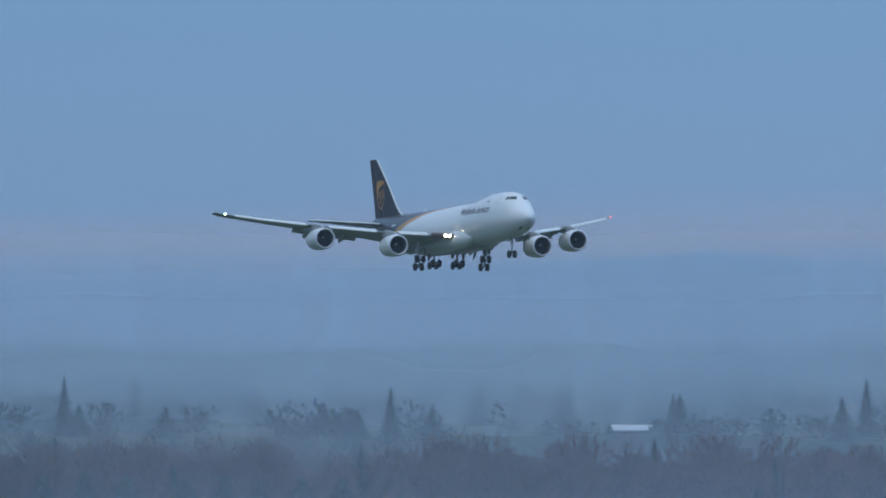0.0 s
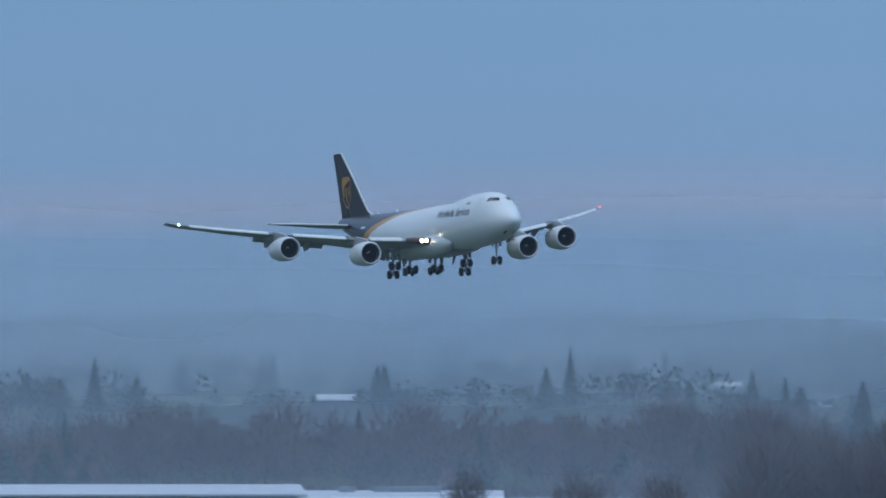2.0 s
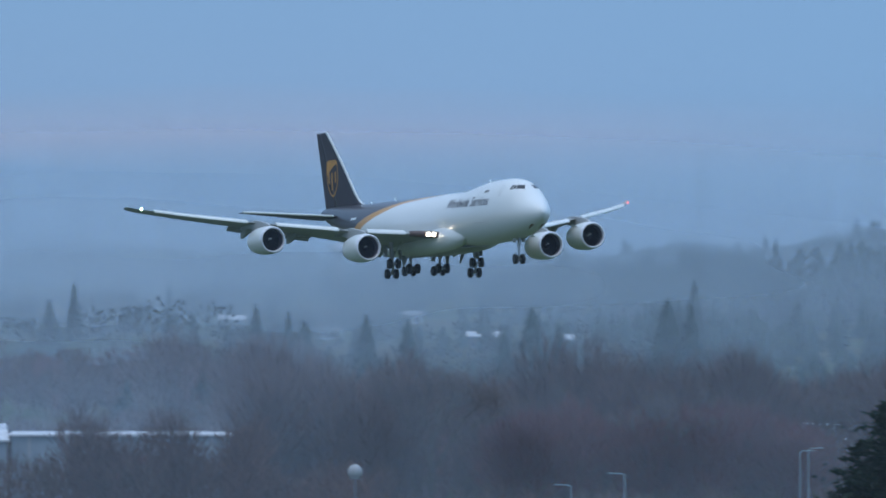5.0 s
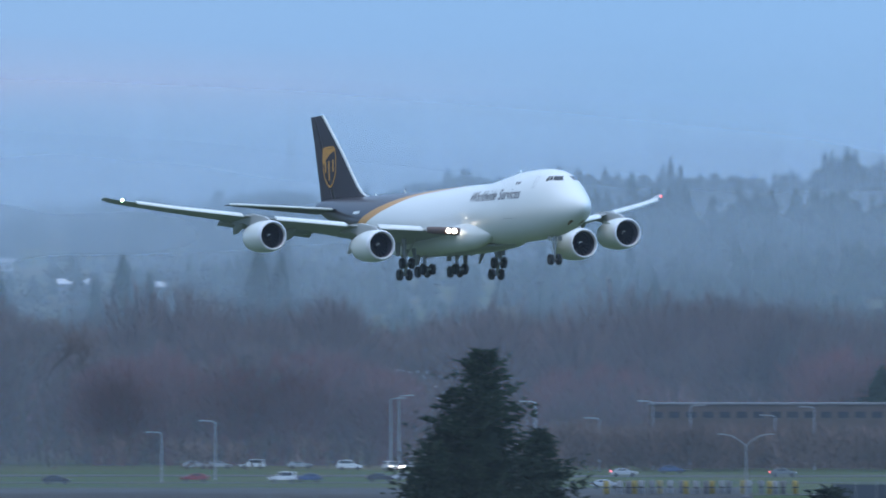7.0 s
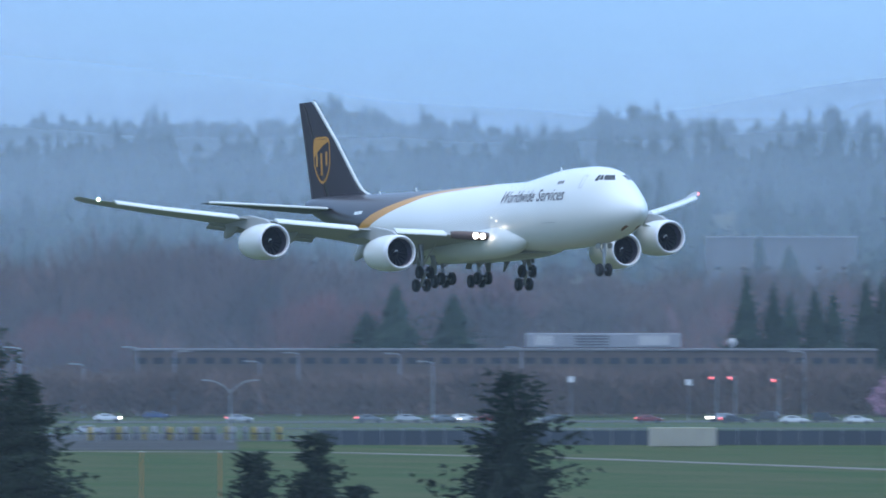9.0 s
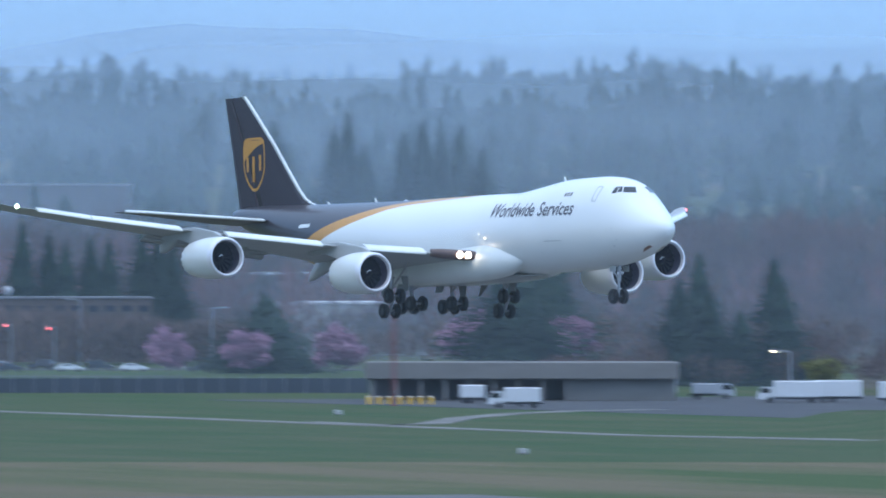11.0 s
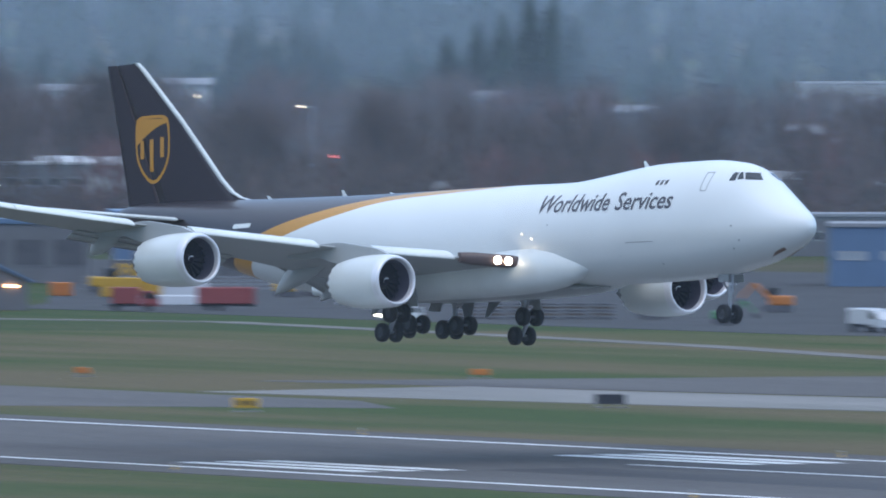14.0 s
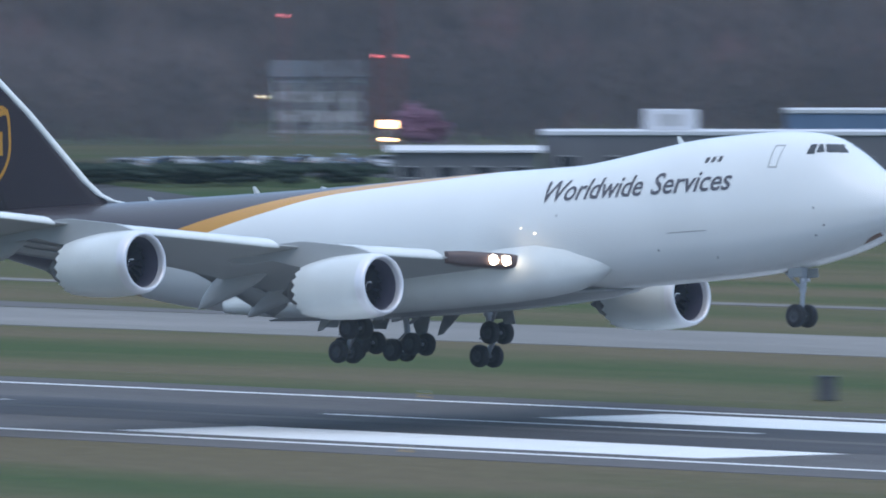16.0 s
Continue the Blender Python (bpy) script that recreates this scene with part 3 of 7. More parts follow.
def edge_mask(points):
    """1 aft of a curve of (height, station)."""
    mr = ln.new("ShaderNodeMapRange")
    mr.inputs["From Min"].default_value, mr.inputs["From Max"].default_value = 2.0, 10.0
    ll.new(l_sep.outputs["Z"], mr.inputs["Value"])
    fc = ln.new("ShaderNodeFloatCurve")
    cv = fc.mapping.curves[0]
    pts = [((z - 2) / 8, (s - 20) / 50) for z, s in points]
    cv.points[0].location, cv.points[1].location = pts[0], pts[-1]
    for q in pts[1:-1]:
        cv.points.new(*q)
    fc.mapping.update()
    ll.new(mr.outputs[0], fc.inputs["Value"])
    k = ln.new("ShaderNodeMath")
    k.operation = "MULTIPLY_ADD"
    k.inputs[1].default_value, k.inputs[2].default_value = 50, 20 - X0
    ll.new(fc.outputs[0], k.inputs[0])
    sm = ln.new("ShaderNodeMath")
    sm.operation = "ADD"
    ll.new(k.outputs[0], sm.inputs[0])
    ll.new(l_sep.outputs["X"], sm.inputs[1])
    r = ln.new("ShaderNodeMapRange")
    r.inputs["From Min"].default_value, r.inputs["From Max"].default_value = 0.06, -0.06
    ll.new(sm.outputs[0], r.inputs["Value"])
    return r.outputs[0]


m_yel = edge_mask([(2.0, 60.0), (4.6, 56.2), (5.4, 55.0), (6.2, 53.1), (7.05, 50.2), (8.04, 45.6), (8.75, 41.2), (8.98, 36.0), (9.2, 30.0), (10.0, 22.0)])
m_bro = edge_mask([(2.0, 63.0), (4.6, 58.8), (5.4, 57.8), (6.2, 56.1), (7.2, 53.4), (8.3, 48.2), (9.0, 42.8), (9.22, 38.5), (9.4, 33.0), (10.0, 25.0)])
l_mul = next(k for k in ln if k.type == "MIX" and k.blend_type == "MULTIPLY")
for mask, col in ((m_yel, (0.62, 0.27, 0.02)), (m_bro, (0.036, 0.026, 0.03))):
    mx = ln.new("ShaderNodeMix")
    mx.data_type = "RGBA"
    src = l_mul.inputs[6].links
    if src:
        ll.new(src[0].from_socket, mx.inputs[6])
    else:
        mx.inputs[6].default_value = (0.815, 0.84, 0.82, 1)
    mx.inputs[7].default_value = (*col, 1)
    ll.new(mask, mx.inputs[0])
    ll.new(mx.outputs[2], l_mul.inputs[6])

fuselage = part("fuselage", Geo().loft(rings), M_LIVERY, plane, "white fuselage with yellow swoosh and brown rear")


def decal(name, outline, material, parent, label="", side=-1, out=0.02, n=6):
    """A panel that follows the body; outline: corners of a four-sided patch (station, height) bottom rear, bottom front, top front, top rear."""
    (s0, z0), (s1, z1), (s2, z2), (s3, z3) = outline
    g = Geo()
    rows = []
    for layer in (out, -0.03):
        rows = []
        for j in range(n + 1):
            v = j / n
            rows.append([skin((s0 + (s1 - s0) * i / n) * (1 - v) + (s3 + (s2 - s3) * i / n) * v, (z0 + (z1 - z0) * i / n) * (1 - v) + (z3 + (z2 - z3) * i / n) * v, side, layer) for i in range(n + 1)])
        if layer > 0:
            outer = rows
    g.loft(outer, close=False, caps=False)
    border = [outer[0][i] for i in range(n)] + [outer[j][n] for j in range(n)] + [outer[n][n - i] for i in range(n)] + [outer[n - j][0] for j in range(n)]
    inner = [rows[0][i] for i in range(n)] + [rows[j][n] for j in range(n)] + [rows[n][n - i] for i in range(n)] + [rows[n - j][0] for j in range(n)]
    g.loft([border, inner], caps=False, smooth=False)
    return part(name, g, material, parent, label)


for side in (-1, 1):
    decal("cockpit_window", [(5.88, 8.47), (5.45, 8.46), (5.6, 8.98), (5.92, 9.0)], M_GLASS, fuselage, "dark cockpit side window", side)
    decal("cockpit_window", [(5.36, 8.53), (4.97, 8.55), (5.34, 8.98), (5.5, 8.99)], M_GLASS, fuselage, "dark cockpit side window", side)
    decal("cockpit_window", [(4.85, 8.51), (4.02, 8.46), (4.6, 8.93), (5.22, 8.97)], M_GLASS, fuselage, "dark cockpit windscreen", side)
    for k in range(3):
        decal("upper_window", [(12.65 - 0.46 * k, 8.46), (12.41 - 0.46 * k, 8.46), (12.36 - 0.46 * k, 8.76), (12.6 - 0.46 * k, 8.76)], M_DKGREY, fuselage, "small dark upper deck window", side, 0.015, 2)
    # crew door, drawn by its seam
    for o in ([(8.03, 7.88), (7.48, 7.84), (7.48, 7.91), (8.03, 7.95)], [(8.05, 7.88), (7.98, 7.88), (8.08, 9.12), (8.15, 9.12)], [(7.53, 7.84), (7.47, 7.84), (7.47, 9.08), (7.53, 9.08)], [(8.15, 9.06), (7.47, 9.03), (7.47, 9.08), (8.15, 9.11)]):
        decal("door_seam", o, M_GREY, fuselage, "grey door outline", side, 0.012, 3)
    decal("door_seam", [(14.9, 4.86), (12.1, 4.82), (12.1, 4.87), (14.9, 4.91)], M_GREY, fuselage, "grey cargo door seam", side, 0.012, 4)
    for s, z in ((4.95, 5.49), (15.9, 3.99), (12.1, 3.37), (22.89, 6.28), (4.53, 4.58), (5.21, 4.09)):
        decal("probe_plate", [(s, z), (s - 0.12, z), (s - 0.12, z + 0.12), (s, z + 0.12)], M_GREY, fuselage, "small grey sensor plate", side, 0.015, 2)
    decal("registration_bar", [(57.3, 7.55), (55.3, 7.55), (55.2, 7.85), (57.2, 7.85)], M_WHITE, fuselage, "pale registration bar", side, 0.015, 4)
decal("nose_panel", [(3.25, 3.57), (1.98, 3.98), (1.9, 4.13), (2.65, 3.86)], M_SMUDGE, fuselage, "worn brown panel under the nose", -1, 0.015, 4)
decal("nose_panel", [(3.25, 3.57), (1.98, 3.98), (1.9, 4.13), (2.65, 3.86)], M_SMUDGE, fuselage, "worn brown panel under the nose", 1, 0.015, 4)

# the lettering along the side, word by word
def word(body):
    txt = bpy.data.curves.new("lettering", "FONT")
    txt.body, txt.size, txt.shear, txt.resolution_u = body, 1.0, 0.22, 3
    txt.offset = 0.012
    tob = new("lettering_source", txt)
    bpy.context.view_layer.update()
    tme = bpy.data.meshes.new_from_object(tob.evaluated_get(bpy.context.evaluated_depsgraph_get()))
    bpy.data.objects.remove(tob)
    b = bmesh.new()
    b.from_mesh(tme)
    bmesh.ops.triangulate(b, faces=b.faces)
    bmesh.ops.subdivide_edges(b, edges=[e for e in b.edges if e.calc_length() > 0.25], cuts=2)
    return b


def lettering(body, s0, s1, side):
    """A word from station s0 back to s1 on the starboard side, the other way round to port."""
    b = word(body)
    xs = [v.co.x for v in b.verts]
    x0, x1 = min(xs), max(xs)
    for v in b.verts:
        k = (v.co.x - x0) / (x1 - x0)
        s = s0 + (s1 - s0) * k
        v.co = skin(s, 7.17 + v.co.y * 1.6 - 0.27 * (23.92 - s) / 13.62, side, 0.02)
    me = bpy.data.meshes.new("lettering")
    b.to_mesh(me)
    b.free()
    part("lettering", me, M_LETTER, fuselage, "dark grey lettering")


lettering("Worldwide", 24.1, 16.7, -1)
lettering("Services", 16.05, 10.3, -1)
lettering("Worldwide", 10.3, 17.47, 1)
lettering("Services", 18.17, 23.92, 1)


def aerofoil(sle, ste, y, z, thick, droop=0.0, n=10):
    """A closed section at span y, from leading edge to trailing edge."""
    pts = []
    c = ste - sle
    for k in range(n + 1):
        u = (1 - math.cos(math.pi * k / n)) / 2
        h = thick * 2.9 * (0.2969 * math.sqrt(u) - 0.126 * u - 0.3516 * u * u + 0.2843 * u**3 - 0.1015 * u**4)
        pts.append((u, h))
    ring = [(X0 - (sle + c * u), y, z - droop * u * u + h * 0.62) for u, h in pts] + [(X0 - (sle + c * u), y, z - droop * u * u - h * 0.38) for u, h in reversed(pts[1:-1])]
    return ring


M_BAY = mat("dark_brown_lamp_glazing", (0.12, 0.08, 0.075), 0.3, 0, 0.1, 2)
WING = [(2.6, 24.9, 41.2, 3.95, 2.0), (6.0, 27.7, 41.6, 4.32, 1.7), (12.0, 33.0, 42.8, 5.05, 1.2), (13.2, 34.1, 43.3, 5.25, 1.1), (21.0, 41.0, 47.6, 6.55, 0.8), (28.0, 47.2, 51.5, 7.92, 0.52), (31.2, 50.1, 53.8, 8.65, 0.42), (32.6, 52.0, 54.9, 9.0, 0.26), (33.5, 53.9, 55.6, 9.42, 0.1)]


def wing_at(y):
    t = np.array(WING)
    return [float(np.interp(abs(y), t[:, 0], t[:, k])) for k in (1, 2, 3, 4)]


blade = None
for side in (-1, 1):
    wing = part("wing", Geo().loft([aerofoil(a, b, side * y, z, th, 0.9 * min(1, 6 / y)) for y, a, b, z, th in WING]), M_GREY, plane, "swept grey wing with flaps lowered")
    # lowered leading edge flaps
    for y0, y1 in ((6.9, 10.6), (13.4, 19.4), (22.3, 28.0), (28.06, 31.4)):
        g = Geo()
        rows = []
        for k in range(7):
            y = y0 + (y1 - y0) * k / 6
            a, b, z, th = wing_at(y)
            c = 1.15 - 0.012 * y
            prof = ((0.25, 0.22), (-0.15, 0.11), (-0.50, -0.08), (-0.72, -0.28), (-0.68, -0.37), (-0.42, -0.27), (-0.05, -0.08), (0.22, 0.04))
            rows.append([(X0 - (a + dx * c), side * y, z + dz * c + th * 0.12) for dx, dz in prof])
        g.loft(rows)
        part("leading_edge_flap", g, M_WHITE, wing, "lowered white leading edge flap")
    # trailing edge flaps, three slotted panels each
    for y0, y1 in ((4.4, 10.4), (13.6, 22.5)):
        for k, (dx, dz, ch, ang) in enumerate(((0.0, -0.10, 1.9, 12), (1.6, -0.62, 1.5, 30))):
            rows = []
            for i in range(5):
                y = y0 + (y1 - y0) * i / 4
                a, b, z, th = wing_at(y)
                f = 0.88 if y0 < 5 else 0.46
                zt = z - 0.9 * min(1, 6 / y) + (0.28 * (y - 4.4) if y0 < 5 else 0.0)
                base = [(X0 - (b - 0.9 + dx * f + u * ch * f * math.cos(radians(ang))), side * y, zt + dz * f * 0.8 - u * ch * f * math.sin(radians(ang)) + h) for u, h in ((0, 0), (0.15, 0.12 * f), (0.5, 0.12 * f), (1, 0.0), (0.5, -0.05 * f), (0.15, -0.08 * f))]
                rows.append(base)
            part("flap", Geo().loft(rows), M_GREY, wing, "lowered grey trailing edge flap")
    for y in (5.6, 8.8, 15.6, 20.6):
        a, b, z, th = wing_at(y)
        f = 0.72 if y < 12 else 0.46
        rows = []
        for u, r, dz in ((-4.6, 0.02, -0.45), (-3.4, 0.34, -0.7), (-1.6, 0.58, -0.95), (0.2, 0.64, -1.3), (1.5, 0.52, -1.85), (2.6, 0.28, -2.45), (3.2, 0.02, -2.9)):
            rows.append([(X0 - (b + u * f), side * y + r * 0.55 * math.cos(q), z + dz * f + r * 1.25 * math.sin(q)) for q in [2 * math.pi * i / 10 for i in range(10)]])
        part("flap_track_fairing", Geo().loft(rows), M_GREY, wing, "grey canoe-shaped flap fairing")
    # ailerons and seams
    part("wing_tip_lamp", Geo().ball((X0 - 51.9, side * 32.4, 9.02), 0.17, 6) if side < 0 else Geo().ball((X0 - 53.2, side * 33.2, 9.15), 0.14, 6), G_GREEN if side < 0 else G_RED, wing, "small glowing wing tip lamp")
    # engines
    for y, s, z in ((12.05, 27.2, 2.74), (21.22, 35.83, 4.27)):
        c = (X0 - s, side * y, z)
        engine = part("engine", Geo().turned([(-5.25, 1.45), (-4.8, 1.53), (-4.1, 1.63), (-3.2, 1.71), (-2.2, 1.745), (-1.2, 1.74), (-0.55, 1.69)], "x", c, 40), M_WHITE, plane, "white turbofan nacelle")
        part("inlet_lip", Geo().turned([(-0.55, 1.692), (-0.25, 1.65), (-0.06, 1.57), (0.0, 1.49), (-0.04, 1.42), (-0.18, 1.375), (-0.45, 1.36)], "x", c, 40), M_METAL, engine, "bare metal inlet lip")
        part("inlet_duct", Geo().turned([(-0.45, 1.36), (-0.9, 1.37), (-1.75, 1.41)], "x", c, 40), M_DUCT, engine, "dark inlet lining")
        part("fan", Geo().turned([(-1.75, 1.41), (-1.76, 0.02)], "x", c, 40), M_FAN, engine, "dark fan disc")
        if blade is None:
            blade = Geo().loft([[(-1.45, r * math.cos(-tw), r * math.sin(-tw)), (-1.72, r * math.cos(tw), r * math.sin(tw))] for r, tw in ((0.36, 0.06), (0.9, 0.13), (1.40, 0.17))], close=False, caps=False).mesh("fan_blade")
        for k in range(18):
            part("fan_blade", blade, M_FAN, engine, "", pose(*c, 20 * k))
        sp = Geo().turned([(-1.55, 0.38), (-1.2, 0.27), (-0.95, 0.10), (-0.9, 0.01)], "x", c, 20)
        spinner = part("spinner", sp, M_FAN, engine, "dark spinner cone")
        sw = Geo()
        sw.loft([[(c[0] - 1.02 - 0.02 * k, c[1] + (0.17 + 0.06 * j) * math.cos(0.5 * k + 1), c[2] + (0.17 + 0.06 * j) * math.sin(0.5 * k + 1)) for j in range(2)] for k in range(9)], close=False, caps=False)
        part("spinner_swirl", sw, M_LINE, spinner, "white swirl mark")
        # chevron nozzle
        ch = Geo()
        n = 18
        inner, outer = [], []
        for i in range(n * 2):
            q = math.pi * i / n
            tip = 0.34 if i % 2 == 0 else 0.0
            outer.append((c[0] - 5.25 - tip, c[1] + (1.45 - tip * 0.22) * math.cos(q), c[2] + (1.45 - tip * 0.22) * math.sin(q)))
            inner.append((c[0] - 5.23, c[1] + 1.452 * math.cos(q), c[2] + 1.452 * math.sin(q)))
        ch.loft([inner, outer], caps=False)
        part("chevron_nozzle", ch, M_WHITE, engine, "serrated white nozzle edge")
        part("core_nozzle", Geo().turned([(-5.0, 1.15), (-5.8, 0.98), (-6.6, 0.66), (-6.62, 0.58), (-6.3, 0.5)], "x", c, 28), M_COWL, engine, "dull metal core exhaust")
        part("exhaust_cone", Geo().turned([(-6.3, 0.5), (-6.9, 0.38), (-7.6, 0.03)], "x", c, 20), M_COWL, engine, "dull metal exhaust cone")
        a, b, zw, th = wing_at(y)
        rows = []
        for u, lo, hi in ((-0.8, 1.66, 1.70), (-2.0, 1.5, 2.05 + (zw - z - 1.9) * 0.2), (-4.0, 1.2, zw - z + 0.1), (-5.8, 1.25, zw - z + 0.35), (-8.0, zw - z - 0.55, zw - z + 0.3), (-10.0, zw - z - 0.6, zw - z - 0.1), (-11.5, zw - z - 0.45, zw - z - 0.3)):
            wd = 0.26 if -9 < u < -1 else 0.08
            rows.append([(c[0] + u, c[1] - wd, z + lo), (c[0] + u, c[1] + wd, z + lo), (c[0] + u, c[1] + wd * 0.8, z + hi), (c[0] + u, c[1] - wd * 0.8, z + hi)])
        part("pylon", Geo().loft(rows, smooth=False), M_GREY, engine, "grey engine pylon")
        part("strake", Geo().add([(c[0] - 1.6, c[1] - side * 1.35, c[2] + 1.1), (c[0] - 3.2, c[1] - side * 1.38, c[2] + 1.12), (c[0] - 3.1, c[1] - side * 1.75, c[2] + 1.6), (c[0] - 1.6, c[1] - side * 1.37, c[2] + 1.13), (c[0] - 3.2, c[1] - side * 1.40, c[2] + 1.15)], [(0, 1, 2), (3, 2, 4), (0, 2, 3), (1, 4, 2), (0, 3, 4, 1)]), M_WHITE, engine)
    # tailplane
    rows = [aerofoil(a, b, side * y, z, th) for y, a, b, z, th in ((0.6, 62.6, 72.6, 8.3, 0.9), (3.0, 64.8, 73.0, 8.55, 0.75), (10.2, 71.3, 74.4, 9.4, 0.3), (11.08, 72.6, 74.9, 9.5, 0.12))]
    part("tailplane", Geo().loft(rows), M_BROWN, plane, "brown horizontal tailplane")
    rows = [[(X0 - (a + dx), side * y, z + dz) for dx, dz in ((0.3, 0.17), (0.0, 0.07), (-0.05, 0.0), (0.0, -0.06), (0.3, -0.1))] for y, a, z in ((2.2, 64.05, 8.47), (6.5, 67.95, 8.97), (10.2, 71.28, 9.4), (11.05, 72.55, 9.5))]
    part("tailplane_edge", Geo().loft(rows), M_WHITE, plane, "bare white tailplane leading edge")
    # belly fairing over the wing root
    rows = []
    for s, w, top, bot in ((19.6, 0.1, 3.9, 3.4), (20.8, 0.7, 4.3, 2.75), (22.5, 1.25, 4.9, 2.3), (24.5, 1.4, 5.35, 2.1), (27.0, 1.45, 5.3, 2.0), (31.0, 1.6, 4.9, 1.95), (36.0, 1.8, 4.6, 1.98), (41.0, 1.6, 4.3, 2.05), (45.0, 1.1, 3.9, 2.3), (49.0, 0.2, 3.6, 2.8)):
        ring = []
        for i in range(16):
            q = 2 * math.pi * i / 16
            ring.append((X0 - s, side * (2.15 + w * math.cos(q)), (top + bot) / 2 + (top - bot) / 2 * math.sin(q)))
        rows.append(ring)
    part("wing_root_fairing", Geo().loft(rows), M_WHITE, plane, "smooth white wing root fairing")
    # landing lamps in the wing root
    rows = []
    for y in (3.3, 3.7, 4.6, 5.6, 6.3):
        a, b, z, th = wing_at(y)
        q = 0.4 if y in (3.3, 6.3) else 1.0
        rows.append([(X0 - a + dx * q, side * y, z + 0.06 + dz * (0.6 + 0.4 * q)) for dx, dz in ((-0.6, 0.42), (0.05, 0.36), (0.22, 0.1), (0.16, -0.3), (-0.1, -0.42), (-0.6, -0.45))])
    lamp_bay = part("lamp_bay", Geo().loft(rows), M_BAY, wing, "dark glazed recess of the landing lamps")
    for y in (4.55, 4.02):
        a, b, z, th = wing_at(y)
        part("landing_lamp", Geo().turned([(0.08, 0.28), (0.26, 0.25), (0.30, 0.14), (0.31, 0.01)], "x", (X0 - a + 0.1, side * y, z + 0.02), 16), G_WHITE, lamp_bay, "bright landing lamp")
    part("side_lamp", Geo().ball(skin(24.4, 5.5, side, 0.02), 0.07, 6), G_SMALL, fuselage, "small glowing side lamp")
    part("side_lamp", Geo().ball(skin(25.4, 5.85, side, 0.02), 0.045, 6), G_SMALL, fuselage, "small glowing side lamp")

part("keel_fairing", Geo().loft([[(X0 - s, w * math.cos(q), 2.35 + h * math.sin(q)) for q in [2 * math.pi * i / 16 for i in range(16)]] for s, w, h in ((20.5, 0.2, 0.05), (23, 2.0, 0.3), (28, 2.6, 0.38), (38, 2.6, 0.36), (44, 2.0, 0.25), (47.5, 0.3, 0.05))]), M_GREY, plane, "grey belly fairing")

# fin and rudder
FIN = [(9.3, 58.6, 72.6, 0.75), (9.75, 60.2, 72.5, 0.72), (11.06, 61.75, 72.75, 0.62), (15.2, 66.15, 73.75, 0.42), (19.0, 70.7, 74.75, 0.22), (19.4, 71.3, 74.85, 0.1)]


def fin_rows(f0, f1, grow=0.0):
    rows = []
    for z, a, b, th in FIN:
        prof = []
        for k in range(9):
            u = f0 + (f1 - f0) * k / 8
            h = th * 2.2 * (0.2969 * math.sqrt(u) - 0.126 * u - 0.3516 * u * u + 0.2843 * u**3 - 0.1015 * u**4) + grow
            prof.append((X0 - (a + (b - a) * u), h))
        rows.append([(x, h, z) for x, h in prof] + [(x, -h, z) for x, h in reversed(prof)])
    return rows


fin = part("fin", Geo().loft(fin_rows(0.0, 0.70)), M_BROWN, plane, "tall dark brown fin")
part("rudder", Geo().loft(fin_rows(0.706, 1.0)), M_BROWN, fin, "dark brown rudder")
rows = []
for z, a in ((9.55, 57.6), (9.62, 58.7), (9.8, 59.6), (10.2, 60.55), (11.06, 61.7), (15.2, 66.1), (19.0, 70.62), (19.42, 71.25)):
    rows.append([(X0 - (a + dx), dy, z + 0.02) for dx, dy in ((0.42, 0.14), (0.1, 0.11), (-0.06, 0.0), (0.1, -0.11), (0.42, -0.14))])
part("fin_edge", Geo().loft(rows), M_WHITE, fin, "bare white fin leading edge")


def fin_skin(s, z, side):
    t = np.array(FIN)
    a, b, th = (float(np.interp(z, t[:, 0], t[:, k])) for k in (1, 2, 3))
    u = min(1, max(0, (s - a) / (b - a)))
    h = th * 2.2 * (0.2969 * math.sqrt(u) - 0.126 * u - 0.3516 * u * u + 0.2843 * u**3 - 0.1015 * u**4)
    return Vector((X0 - s, side * (h + 0.025), z))


def shield(k, n=40):
    """The outline of the emblem, shrunk by k towards its middle: station and height."""
    pts = []
    for i in range(n):
        q = 2 * math.pi * i / n
        c, s = math.cos(q), math.sin(q)
        x = 1.98 * math.copysign(abs(c) ** 0.35, c)
        z = 2.1 * math.copysign(abs(s) ** 0.45, s) if s > 0 else -2.55 * abs(s) ** 0.9
        if s < 0:
            x *= math.cos(abs(s) * math.pi / 2 * 0.96) ** 0.5
        pts.append((69.62 + 0.03 * z - x * k, 13.72 + z * k))
    return pts


for side in (-1, 1):
    g = Geo()
    o, i_ = shield(1.0), shield(0.9)
    g.loft([[fin_skin(*p, side) for p in o], [fin_skin(*p, side) for p in i_]], caps=False)
    part("emblem_rim", g, M_YELLOW, fin, "yellow shield outline")
    g = Geo()
    rows = []
    for k in range(15):
        u = k / 14
        s = 71.5 - 3.65 * u
        zt = 15.62 - 0.1 * u
        rows.append([fin_skin(s, zt, side), fin_skin(s, zt - 1.55 * (1 - u) ** 1.6 - 0.28, side)])
    g.loft(rows, close=False, caps=False)
    part("emblem_swoosh", g, M_YELLOW, fin, "yellow swoosh in the shield")
    for s0, z0, z1 in ((71.05, 12.9, 14.15), (69.95, 12.0, 14.2), (68.75, 12.95, 14.3)):
        g = Geo()
        rows = [[fin_skin(s0, z0 + (z1 - z0) * k / 4, side), fin_skin(s0 - 0.42, z0 + (z1 - z0) * k / 4, side)] for k in range(5)]
        g.loft(rows, close=False, caps=False)
        part("emblem_bar", g, M_YELLOW, fin, "plain yellow bar in the shield")

